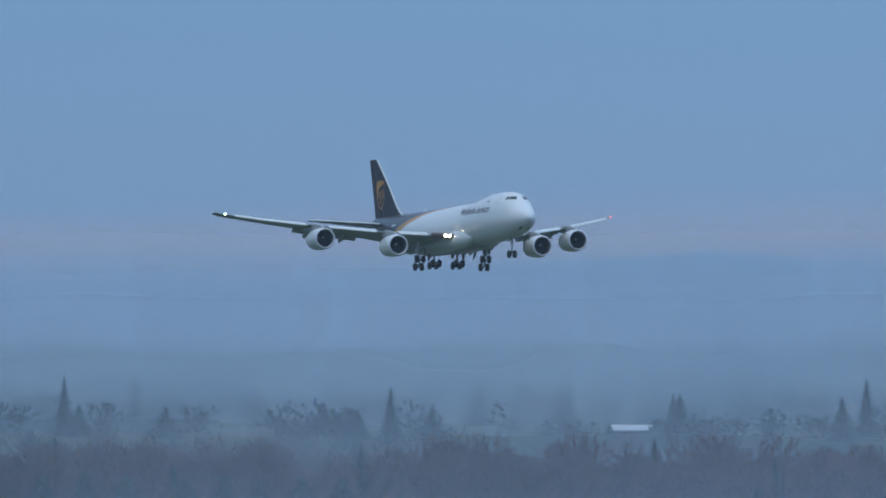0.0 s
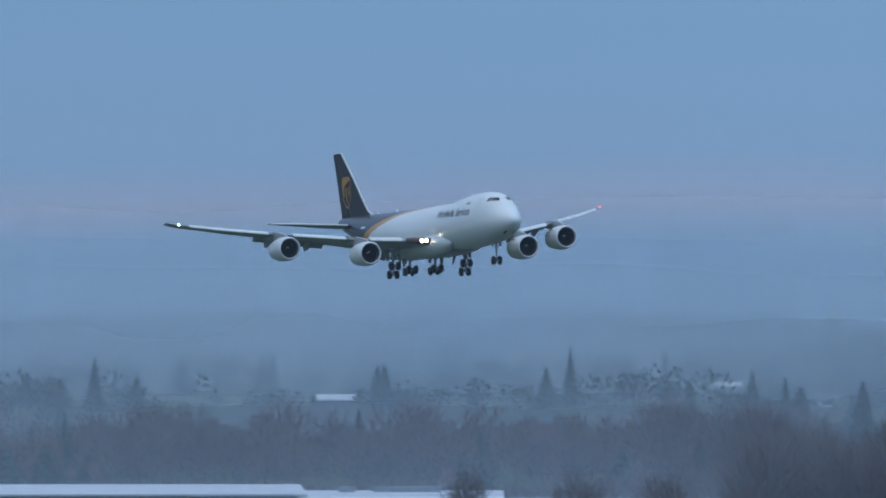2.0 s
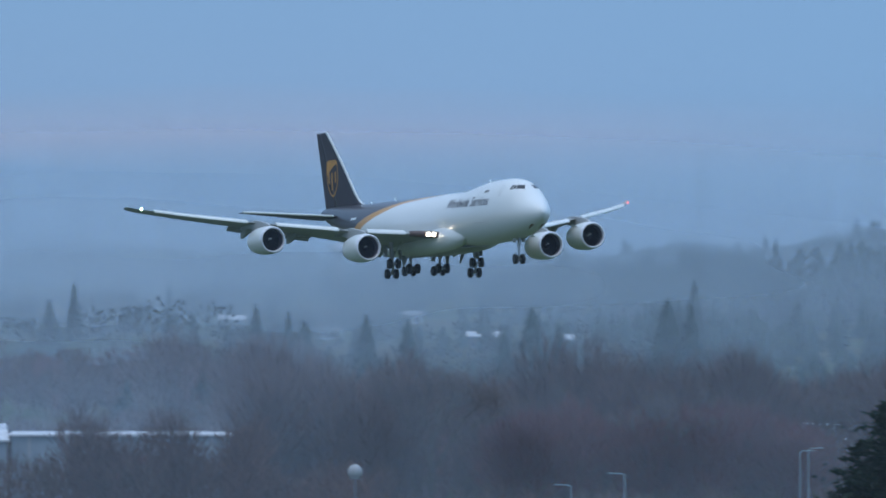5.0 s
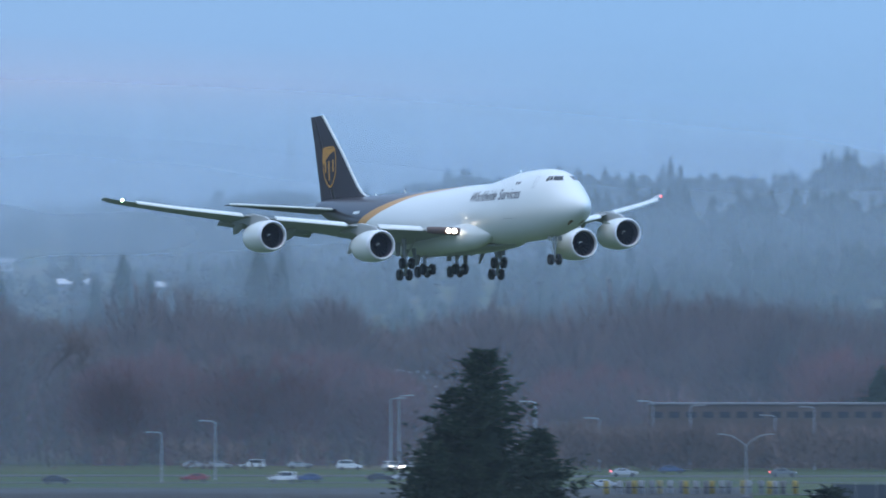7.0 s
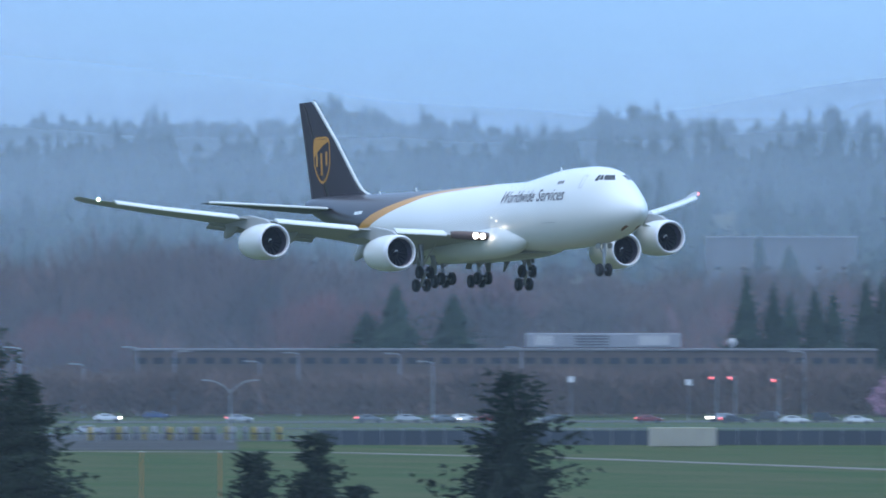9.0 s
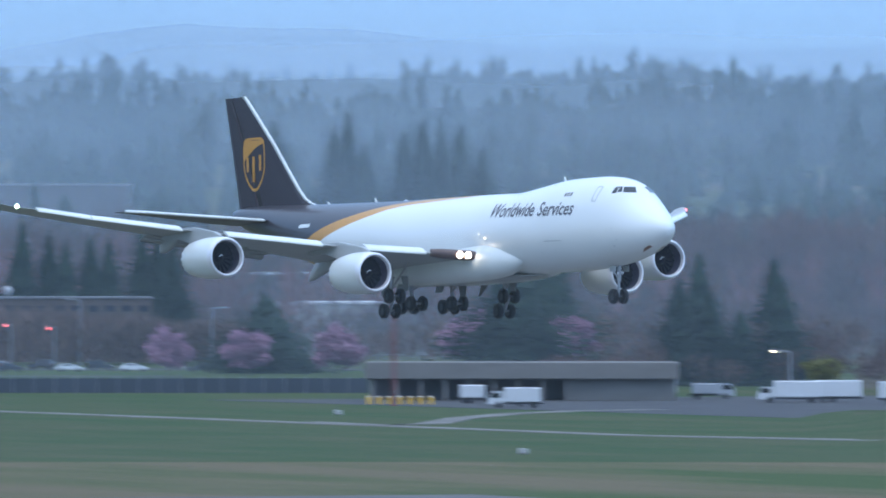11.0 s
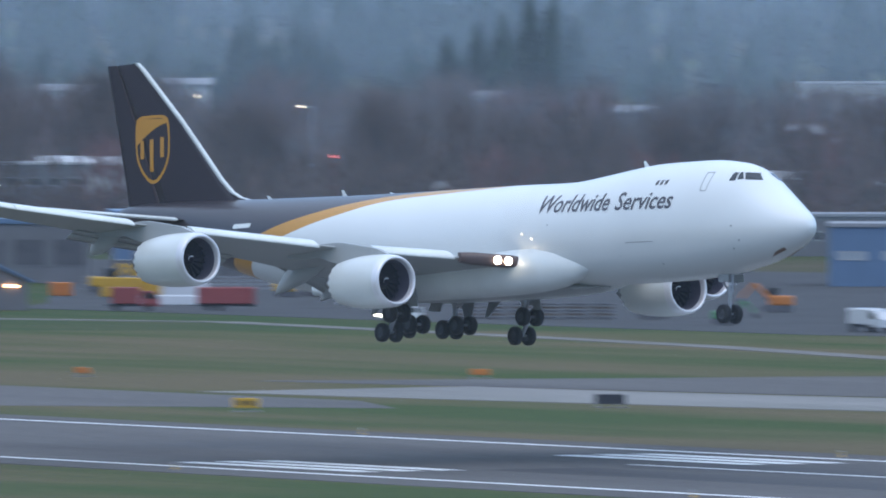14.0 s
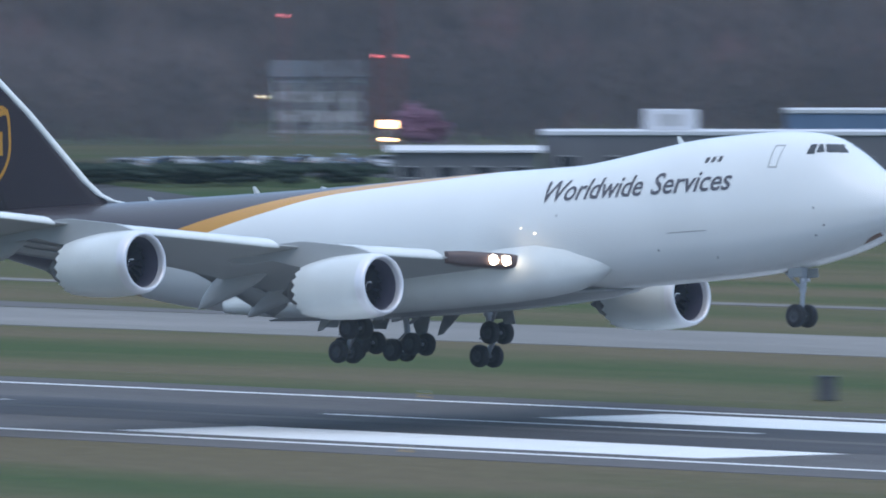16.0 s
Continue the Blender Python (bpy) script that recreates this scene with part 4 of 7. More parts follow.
for s, z, h in ((16.5, 9.84, 0.42), (48.4, 9.42, 0.4), (56.6, 9.58, 0.22), (43.2, 9.33, 0.12)):
    part("antenna", Geo().loft([[(X0 - s - dx, dy, z) for dx, dy in ((-0.25, 0), (0, 0.05), (0.25, 0), (0, -0.05))], [(X0 - s - 0.25 - dx * 0.5, dy * 0.5, z + h) for dx, dy in ((-0.25, 0), (0, 0.05), (0.25, 0), (0, -0.05))]], smooth=False), M_WHITE, fuselage, "small white blade antenna")


# landing gear
M_DOOR = mat("grey_gear_door_paint", (0.27, 0.275, 0.27), 0.6, 0, 0.25, 0.8, 0, 9, 0.2)


def swept_door(outline, x, y, parent):
    g = Geo().loft([[(x + dx, y + dy, z) for dx, z in outline] for dy in (-0.04, 0.04)], smooth=False)
    return part("gear_door", g, M_DOOR, parent, "grey swept gear door")


def wheel(parent, x, y, z, r=0.625, w=0.46):
    tyre = Geo().turned([(-w / 2, r * 0.55), (-w / 2, r * 0.86), (-w * 0.36, r * 0.97), (-w * 0.12, r), (w * 0.12, r), (w * 0.36, r * 0.97), (w / 2, r * 0.86), (w / 2, r * 0.55)], "y", (x, y, z), 28)
    t = part("wheel", tyre, M_TYRE, parent, "black tyre")
    part("rim", Geo().turned([(-w * 0.46, r * 0.56), (-w * 0.32, r * 0.40), (-w * 0.40, r * 0.18), (-w * 0.42, 0.01)], "y", (x, y, z), 20).turned([(w * 0.46, r * 0.56), (w * 0.32, r * 0.40), (w * 0.40, r * 0.18), (w * 0.42, 0.01)], "y", (x, y, z), 20), M_RIM, t, "grey wheel rim")


def bogie(name, s, y, z, tilt, top, label):
    x = X0 - s
    g = Geo().rod((x, y, z), (x - 0.2, y, z + 1.7), 0.16, 0.17, 12).rod((x - 0.2, y, z + 1.6), (x - 0.35, y, top), 0.26, 0.28, 12)
    g.rod((x + 0.1, y, z + 1.3), (x + 1.9, y * 0.9, top - 0.2), 0.09, 0.09, 8).rod((x - 0.1, y, z + 0.9), (x - 0.9, y, z + 0.35), 0.07, 0.07, 8)
    gear = part(name, g, M_STEEL, plane, label)
    c, sn = math.cos(radians(tilt)) * 0.74, math.sin(radians(tilt)) * 0.74
    part("truck_beam", Geo().rod((x - c, y, z - sn), (x + c, y, z + sn), 0.15, 0.15, 10).rod((x - c, y - 0.6, z - sn), (x - c, y + 0.6, z - sn), 0.09, 0.09, 8).rod((x + c, y - 0.6, z + sn), (x + c, y + 0.6, z + sn), 0.09, 0.09, 8), M_STEEL, gear, "grey truck beam")
    for k in (-1, 1):
        for dy in (-0.56, 0.56):
            wheel(gear, x + k * c, y + dy, z + k * sn)
    return gear


for side in (-1, 1):
    gr = bogie("wing_gear", 36.15, side * 5.5, 0.47, 56, 4.0, "four-wheel wing landing gear, truck tilted")
    swept_door([(-0.9, 2.7), (-2.6, 2.6), (-3.3, 1.15), (-2.9, 1.2)], X0 - 36.15, side * 4.7, gr)
    swept_door([(1.9, 2.7), (0.9, 2.7), (1.4, 1.5), (2.2, 1.45)], X0 - 36.15, side * 5.1, gr)
    swept_door([(-0.7, 3.4), (0.7, 3.4), (0.5, 1.9), (-0.5, 1.9)], X0 - 36.3, side * 6.3, gr)
    gr = bogie("body_gear", 39.0, side * 1.95, 0.42, 9, 2.6, "four-wheel body landing gear")
    swept_door([(-0.8, 2.5), (0.9, 2.5), (0.4, 1.05), (-0.25, 0.95)], X0 - 39.0, side * 2.9, gr)
    swept_door([(-1.2, 2.4), (-2.4, 2.4), (-2.9, 1.6), (-1.7, 1.5)], X0 - 39.0, side * 1.9, gr)
x = X0 - 8.3
ng_ = part("nose_gear", Geo().rod((x, 0, 0.16), (x + 0.12, 0, 1.5), 0.11, 0.12, 12).rod((x + 0.12, 0, 1.4), (x + 0.25, 0, 2.9), 0.18, 0.19, 12).rod((x + 0.15, 0, 1.5), (x - 1.3, 0, 2.75), 0.07, 0.07, 8).rod((x, -0.5, 0.16), (x, 0.5, 0.16), 0.08, 0.08, 8), M_STEEL, plane, "two-wheel nose landing gear")
for dy in (-0.46, 0.46):
    wheel(ng_, x, dy, 0.16, 0.62, 0.42)
for dy in (-0.62, 0.62):
    part("gear_door", Geo().box(x + 0.2, dy, 2.42, 1.0, 0.06, 0.5, None, 0.03), M_GREY, ng_, "grey nose gear door")
    part("taxi_lamp", Geo().ball((x + 0.35, dy * 0.35, 2.05), 0.1, 6), M_METAL, ng_, "unlit taxi lamp")

# ---- trees ----
rng = random.Random(7)


def conifer_crown(h, spread, whorls, per, spray, seed, base=0.12, ragged=0.25, tops=(), taper=0.58):
    """Drooping sprays of needles round the stem, uneven and with gaps; tops: side leaders (share of height, reach, turn)."""
    r = random.Random(seed)
    g = Geo()

    def boughs(foot, hh, wide, count, n_each):
        for k in range(count):
            u = k / (count - 1)
            reach = wide * ((1 - u) ** taper + 0.015) * (0.72 + 0.5 * r.random())
            for j in range(max(3, int(n_each * (1 - 0.55 * u)))):
                if r.random() < 0.12:
                    continue
                q = r.random() * 2 * math.pi
                L = reach * (1 - ragged + 1.7 * ragged * r.random()) * (1 + (0.35 if r.random() < 0.06 else 0))
                lift = 0.5 * u - 0.16 + 0.4 * (r.random() - 0.5)
                d = Vector((math.cos(q), math.sin(q), lift)).normalized()
                side = Vector((-math.sin(q), math.cos(q), 0))
                o = foot + Vector((0, 0, hh * u + (r.random() - 0.5) * 3.0 * hh / count))
                o.z = min(o.z, foot.z + hh * 0.985)
                n = max(2, int(L / spray))
                for i in range(n):
                    t = (i + 0.3 + 0.6 * r.random()) / n
                    c = o + d * (L * t) + Vector((0, 0, -0.12 * L * t * t + 0.10 * L * t**4))
                    w = spray * (0.6 + 0.7 * (1 - t)) * (0.6 + 0.7 * r.random()) * (1 - (0.86 if taper > 0.7 else 0.2) * u)
                    for s in (-1, 1, 0):
                        tip = c + side * (s * w * (0.8 + 0.6 * r.random())) + d * (w * (0.5 + 0.6 * r.random())) + Vector((0, 0, w * r.uniform(-0.95, 0.45)))
                        a = c + side * (0.24 * w) + Vector((0, 0, 0.16 * w))
                        b = c - side * (0.24 * w) - Vector((0, 0, 0.26 * w))
                        m = (c + tip) / 2 + Vector((0, 0, 0.16 * w))
                        g.add([a, b, tip, m], [(0, 1, 3), (1, 2, 3), (2, 0, 3)])

    # the dark inside of the crown, close round the stem
    core = []
    for k in range(15):
        u = k / 14
        rad = spread * ((1 - u) ** taper) * (0.3 if whorls > 60 else 0.62) + 0.04
        core.append([(rad * r.uniform(0.6, 1.25) * math.cos(6.283 * i / 9), rad * r.uniform(0.6, 1.25) * math.sin(6.283 * i / 9), h * base + h * (1 - base) * 0.97 * u + r.uniform(-0.3, 0.3) * spread * 0.12) for i in range(9)])
    g.loft(core, smooth=False)
    boughs(Vector((0, 0, h * base)), h * (1 - base), spread, whorls, per)
    for share, out, turn in tops:
        boughs(Vector((out * math.cos(turn), out * math.sin(turn), h * (share - 0.22))), h * 0.22, spread * 0.36, whorls // 3, per // 2 + 1)
    return g


def stem(h, r0, seed=0, n=7):
    r = random.Random(seed)
    rows = []
    for k in range(6):
        u = k / 5
        rr = r0 * (1 - 0.93 * u) + (0.3 * r0 if k == 0 else 0)
        rows.append([(rr * math.cos(2 * math.pi * i / n) + 0.02 * r0 * r.random(), rr * math.sin(2 * math.pi * i / n), h * u - (0.3 if k == 0 else 0)) for i in range(n)])
    return Geo().loft(rows)


def bare_tree(h, spread, seed, twigs=5, thin=1.0):
    """Trunk and limbs, and the twigs of its crown as a second mesh."""
    r = random.Random(seed)
    wood, tw = Geo(), Geo()

    def grow(p, d, length, rad, level):
        e = p + d * length
        wood.rod(p, e, rad, rad * 0.68, 5 if level < 2 else 3, False)
        if level >= 4:
            for _ in range(twigs):
                a = p.lerp(e, 0.2 + 0.8 * r.random())
                q = (d + Vector((r.uniform(-1, 1), r.uniform(-1, 1), r.uniform(-0.3, 0.9))) * 0.9).normalized()
                L = length * (0.6 + 0.9 * r.random())
                b = a + q * L
                s = q.orthogonal().normalized() * (0.035 * thin)
                tw.add([a - s, a + s, b], [(0, 1, 2)])
                for _ in range(3):
                    c = a.lerp(b, 0.25 + 0.7 * r.random())
                    q2 = (q + Vector((r.uniform(-1, 1), r.uniform(-1, 1), r.uniform(-0.5, 0.9)))).normalized()
                    s2 = q2.orthogonal().normalized() * (0.022 * thin)
                    tw.add([c - s2, c + s2, c + q2 * L * 0.6], [(0, 1, 2)])
            return
        for k in range(r.choice((2, 3, 3)) if level else 4):
            q = (d * (1.0 if level else 0.9) + Vector((r.uniform(-1, 1), r.uniform(-1, 1), r.uniform(-0.15, 0.6))) * spread).normalized()
            grow(p.lerp(e, 0.72 + 0.28 * r.random()), q, length * (0.62 + 0.22 * r.random()), rad * 0.58, level + 1)

    grow(Vector((0, 0, -0.3)), Vector((r.uniform(-0.05, 0.05), r.uniform(-0.05, 0.05), 1)), h * 0.30, h * 0.017, 0)
    top = max(v[2] for v in tw.v)
    for gg in (wood, tw):
        gg.v = [(x * h / top, y * h / top, z * h / top) for x, y, z in gg.v]
    return wood, tw


def blossom_tree(h, seed, leaf=0.3, count=3200):
    r = random.Random(seed)
    wood, _ = bare_tree(h * 0.86, 0.95, seed, 1)
    g = Geo()
    clumps = []
    for _ in range(40):
        v = Vector((r.gauss(0, 1), r.gauss(0, 1), r.gauss(0, 1))).normalized() * (r.random() ** 0.4)
        clumps.append((Vector((v.x * 0.46 * h, v.y * 0.46 * h, h * (0.56 + 0.38 * v.z))), h * r.uniform(0.08, 0.15)))
    for _ in range(count):
        c, rad = r.choice(clumps)
        p = c + Vector((r.gauss(0, 1), r.gauss(0, 1), r.gauss(0, 0.8))) * rad * 0.55
        if p.z < h * 0.14:
            continue
        a, b = Vector((r.uniform(-1, 1), r.uniform(-1, 1), r.uniform(-1, 1))).normalized() * leaf, Vector((r.uniform(-1, 1), r.uniform(-1, 1), r.uniform(-1, 1))).normalized() * leaf
        g.add([p - a, p + b, p + a, p - b], [(0, 1, 2, 3)])
    return wood, g


def plant(name, label, category, group, trunk, crown, mt, mc, m):
    t = thing(name, label, category, group, "", m)
    part("trunk", trunk, mt, t)
    part("crown", crown, mc, t)
    return t


def scatter(proto, rows):
    """Copies of a tree; rows: heading, distance, height factor, width factor, turn. The first row takes the tree itself."""
    for k, (hd, d, s, w, turn) in enumerate(rows):
        p = polar(hd, d, rise(hd, d))
        m = pose(p.x, p.y, p.z, 0, 0, turn) @ Matrix.Diagonal((w, w, s, 1))
        t = proto
        if k:
            t = copy_thing(proto, Matrix.Identity(4))
        t.matrix_basis = m


# tall firs before the field
NEAR_FIRS = [(-71.55, 455, -0.062, 7.4, 11, ((0.93, 1.6, 2.2), (0.86, 2.6, 0.4), (0.84, 2.4, 3.6))), (-68.92, 430, -0.45, 6.8, 12, ((0.88, 1.7, 1.0), (0.8, 2.4, 4.0))),
             (-70.17, 440, -0.83, 3.8, 13, ()), (-69.87, 446, -0.74, 4.4, 14, ((0.93, 1.2, 5.5),)), (-69.66, 452, -1.0, 3.0, 15, ()), (-68.42, 436, -1.1, 3.2, 16, ())]
for hd, d, el, spread, seed, tops in NEAR_FIRS:
    h = height(el, d)
    p = polar(hd, d)
    plant("fir_tree", "tall dark green fir with ragged drooping branches", "tree", "firs before the field", stem(h * 0.98, 0.42, seed, 10),
          conifer_crown(h, spread, *((96, 26, 0.42, seed, 0.10, 0.38) if seed == 11 else (72, 19, 0.46, seed, 0.10, 0.42)), tops, 0.7 if seed == 11 else 0.6), M_BARK, M_NEEDLE, pose(p.x, p.y, 0, 0, 0, 40 * seed))

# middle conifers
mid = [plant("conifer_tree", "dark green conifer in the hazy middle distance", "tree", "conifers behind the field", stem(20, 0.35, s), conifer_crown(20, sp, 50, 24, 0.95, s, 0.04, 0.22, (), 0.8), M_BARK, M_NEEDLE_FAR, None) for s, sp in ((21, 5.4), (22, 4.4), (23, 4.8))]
rows = [[], [], []]
for hd, d, el in ((-69.48, 2114, -0.016), (-69.2, 2116, -0.07), (-69.62, 2116, -0.15), (-65.4, 1985, 0.0), (-66.6, 1930, -0.32), (-65.25, 2050, -0.08)):
    rows[0].append((hd, d, (height(el, d) - rise(hd, d)) / 20, 2.25, rng.uniform(0, 360)))
for hd, d, el in ((-67.78, 2116, 0.055), (-67.65, 2116, -0.01), (-67.57, 2116, -0.06), (-67.45, 2116, -0.03), (-67.36, 2116, -0.05), (-67.2, 2116, 0.02), (-67.12, 2116, 0.02), (-67.05, 2116, -0.02), (-64.5, 2080, -0.11), (-64.14, 2090, -0.13), (-63.25, 2130, -0.07), (-63.05, 2150, -0.03), (-62.85, 2140, -0.09), (-65.2, 2100, -0.05), (-64.8, 2150, -0.12), (-58.7, 2050, -0.15), (-56.55, 1990, -0.28), (-56.35, 2000, -0.33), (-55.0, 1800, -0.33), (-57.4, 1800, -0.35), (-57.25, 1802, -0.42), (-57.05, 1800, -0.43), (-56.9, 1803, -0.45), (-53.9, 2000, -0.25), (-52.0, 2000, -0.1), (-50.6, 1950, -0.15), (-64.6, 1776, -0.22), (-64.45, 1778, -0.3), (-64.1, 1776, -0.24), (-64.3, 1780, -0.4)):
    rows[1].append((hd, d, (height(el, d) - rise(hd, d)) / 20, 1.55, rng.uniform(0, 360)))
# the valley's scattered firs along the slope
for k in range(190):
    hd = rng.uniform(-80, -71) if k < 105 else rng.uniform(-71, -48)
    d = rng.uniform(2700, 3900)
    k_ = 1.0
    if hd < -73.5:
        d, k_ = rng.choice((rng.uniform(2745, 2940), rng.uniform(3140, 3420))), 0.66
    rows[2].append((hd, d, k_ * rng.uniform(0.6, 1.3), k_ * rng.uniform(0.9, 1.5), rng.uniform(0, 360)))
for hd, el, wd in ((-79.5, 0.05, 1.3), (-79.3, 0.07, 1.3), (-79.1, 0.05, 1.3), (-78.8, 0.03, 1.2), (-78.62, 0.05, 1.2), (-78.45, 0.02, 1.2), (-78.25, 0.04, 1.2), (-78.05, 0.035, 1.3), (-77.98, 0.19, 1.1), (-77.84, 0.14, 1.0), (-77.78, 0.19, 1.2), (-77.59, 0.18, 1.2),
                   (-77.36, 0.22, 0.8), (-77.3, 0.25, 0.9), (-76.93, 0.24, 0.8), (-76.76, 0.3, 0.9), (-76.53, 0.23, 0.8), (-76.35, 0.27, 0.8), (-75.98, 0.33, 0.9), (-75.6, 0.3, 0.8), (-75.05, 0.35, 1.1), (-74.94, 0.36, 0.9), (-74.77, 0.3, 1.0), (-74.4, 0.32, 1.3), (-74.1, 0.35, 1.0), (-73.9, 0.33, 1.0), (-73.43, 0.29, 0.8), (-73.3, 0.39, 1.0), (-72.64, 0.43, 1.2), (-72.53, 0.4, 1.0)):
    d = 2735 if el < 0.1 else 2990
    f = (height(el, d) - rise(hd, d)) / 20
    rows[2].append((hd, d, f, max(1.1, 1.5 * f) * wd, rng.uniform(0, 360)))
# clumps of taller firs at the foot of the slope
for hd, el, wd in ((-66.56, 0.52, 0.95), (-66.5, 0.4, 0.8), (-66.27, 0.49, 0.9), (-66.2, 0.56, 0.95), (-66.12, 0.42, 0.8), (-65.93, 0.47, 0.9), (-65.84, 0.53, 1.0), (-65.75, 0.46, 0.85), (-65.66, 0.49, 0.95), (-65.55, 0.4, 0.9),
                   (-62.9, 0.2, 0.9), (-62.6, 0.28, 0.9), (-61.9, 0.24, 0.8), (-61.1, 0.3, 0.9), (-60.95, 0.22, 0.8), (-60.3, 0.26, 0.9),
                   (-59.37, 0.35, 1.0), (-59.3, 0.37, 0.9), (-59.2, 0.29, 0.9), (-59.08, 0.36, 1.0), (-59.0, 0.33, 0.9), (-58.92, 0.26, 0.8), (-58.35, 0.3, 0.9), (-58.2, 0.37, 0.9), (-58.08, 0.4, 1.0), (-57.95, 0.51, 1.0), (-57.84, 0.5, 0.95), (-57.74, 0.4, 0.9)):
    d = 2870 + 40 * rng.random()
    rows[2].append((hd, d, (height(el, d) - rise(hd, d)) / 20, 2.6 * wd, rng.uniform(0, 360)))
for t, r in zip(mid, rows):
    scatter(t, r)

def airy_crown(g, p, h, w, r, count, size):
    """One leafless crown: a few bare stems under a dome of fine upswept twigs."""
    c, a, b = p + Vector((0, 0, 0.56 * h)), w, 0.45 * h
    count, size = int(count * 1.6), size * 0.56
    for _ in range(3):
        q = r.random() * 6.283
        o = p + Vector((math.cos(q), math.sin(q), 0)) * w * 0.25 * r.random()
        g.rod(o, c + Vector((math.cos(q) * w * 0.35, math.sin(q) * w * 0.35, 0.1 * h)), 0.012 * h, 0.004 * h, 3, False)
    for k in range(count):
        d = Vector((r.gauss(0, 1), r.gauss(0, 1), r.gauss(0.1, 1))).normalized()
        t = r.random() ** 0.42 * r.uniform(0.86, 1.04)
        o = c + Vector((d.x * a, d.y * a, d.z * b)) * t
        n = Vector((d.x * 0.7 + r.uniform(-0.35, 0.35), d.y * 0.7 + r.uniform(-0.35, 0.35), 0.75 + 0.35 * d.z)).normalized()
        e = o + n * h * r.uniform(0.05, 0.14)
        s = Vector((r.uniform(-1, 1), r.uniform(-1, 1), r.uniform(-0.2, 0.2))).normalized() * size * r.uniform(0.12, 0.32)
        f = o - n * h * 0.07
        g.add([f, o - s, o + s, e], [(0, 2, 1), (1, 2, 3)])


# bare woods
bare = [plant("bare_tree", "leafless grey-brown deciduous tree with fine twigs", "tree", "bare trees behind the field", *bare_tree(24, sp, s, 6, 1.9), M_BARK, mt, None) for s, sp, mt in ((31, 0.55, M_TWIG), (32, 0.75, M_TWIG), (33, 0.62, M_TWIG_RED), (34, 0.9, M_TWIG))]
rows = [[], [], [], []]
for k in range(290):
    hd = -80 + 32 * (k + rng.random()) / 290
    d = rng.choice((2175, 2280, 2430, 2600)) + rng.uniform(-45, 45)
    if hd < -74:
        d += 120
    e = 0.1 + 0.13 * noise.noise(Vector((hd * 0.9, 0, 7))) + rng.uniform(-0.12, 0.06)
    if hd < -74.8:
        e = -0.27 + rng.uniform(-0.05, 0.05) + (0.3 if rng.random() < 0.08 else 0)
        d = rng.uniform(2010, 2075)
        if rng.random() < 0.6:
            e, d = rng.uniform(-0.05, 0.2), rng.uniform(2740, 2900)
    s = (height(e, d) - rise(hd, d)) / 24
    rows[rng.choice((0, 0, 1, 1, 2, 3))].append((hd, d, s, s * rng.uniform(0.85, 1.15), rng.uniform(0, 360)))
for t, r in zip(bare, rows):
    scatter(t, r)

dome, dome_r = Geo(), random.Random(36)
for _ in range(9):
    q = dome_r.random() * 6.283
    airy_crown(dome, Vector((math.cos(q) * 3.2, math.sin(q) * 3.2, dome_r.uniform(3.5, 8.5))), dome_r.uniform(12, 15), 5.4, dome_r, 420, 0.42)
big = plant("bare_tree", "broad leafless tree with a dense round crown of twigs", "tree", "bare trees behind the field", bare_tree(19, 0.7, 36, 1)[0], dome, M_BARK, M_TWIG, None)
scatter(big, [(hd, d, height(el, d) / 24, height(el, d) / 24 * w, 70 * k) for k, (hd, d, el, w) in enumerate(((-60.7, 1960, 0.27, 1.1), (-59.9, 2118, 0.2, 1.1), (-61.63, 1960, 0.1, 1), (-59.3, 2120, 0.02, 1), (-62.4, 1985, 0.1, 1), (-76.05, 1985, -0.05, 0.8), (-58.6, 2000, 0.0, 1.1), (-57.2, 1985, -0.05, 1.0), (-56.1, 1990, -0.02, 1.2), (-53.2, 1915, 0.02, 1.1)))])

# the mass of bare woods behind the single trees, and brush at their feet
def thicket(name, label, material, count, d0, d1, e_low, e_high, twigs, seed, h0=-80.5, h1=-46.5):
    r = random.Random(seed)
    g = Geo()
    for k in range(count):
        hd = r.uniform(h0, h1)
        d = r.uniform(d0, d1)
        z0 = rise(hd, d)
        e = e_low + (e_high - e_low) * (0.5 + 0.9 * noise.noise(Vector((hd * 1.1, d * 0.004, seed))) + r.uniform(-0.2, 0.2))
        if hd < -74.8:
            e, d = -0.3 + r.uniform(-0.03, 0.06), r.uniform(1990, 2080)
            if r.random() < 0.75:
                e, d = r.uniform(-0.12, 0.17), r.uniform(2735, 2940)
            z0 = rise(hd, d)
        if hd > -63.5 and r.random() < 0.45:
            d = r.uniform(1800, 2090)
            z0 = rise(hd, d)
        h = max(2.0, height(e, d) - z0)
        w = min(6.0, 0.25 * h + 1)
        p = polar(hd, d, z0)
        for _ in range(twigs):
            u = r.random() ** 0.6
            q = r.random() * 6.283
            a = p + Vector((math.cos(q) * w * 0.7 * r.random(), math.sin(q) * w * 0.7 * r.random(), h * u * 0.72))
            b = a + Vector((math.cos(q) * w * r.uniform(0.1, 0.6), math.sin(q) * w * r.uniform(0.1, 0.6), h * r.uniform(0.12, 0.3)))
            s = Vector((r.uniform(-1, 1), r.uniform(-1, 1), 0)).normalized() * r.uniform(0.06, 0.28)
            g.add([a - s, a + s, b], [(0, 1, 2)])
    return tagged(part(name, g, material), label, "woods", kind="stuff")


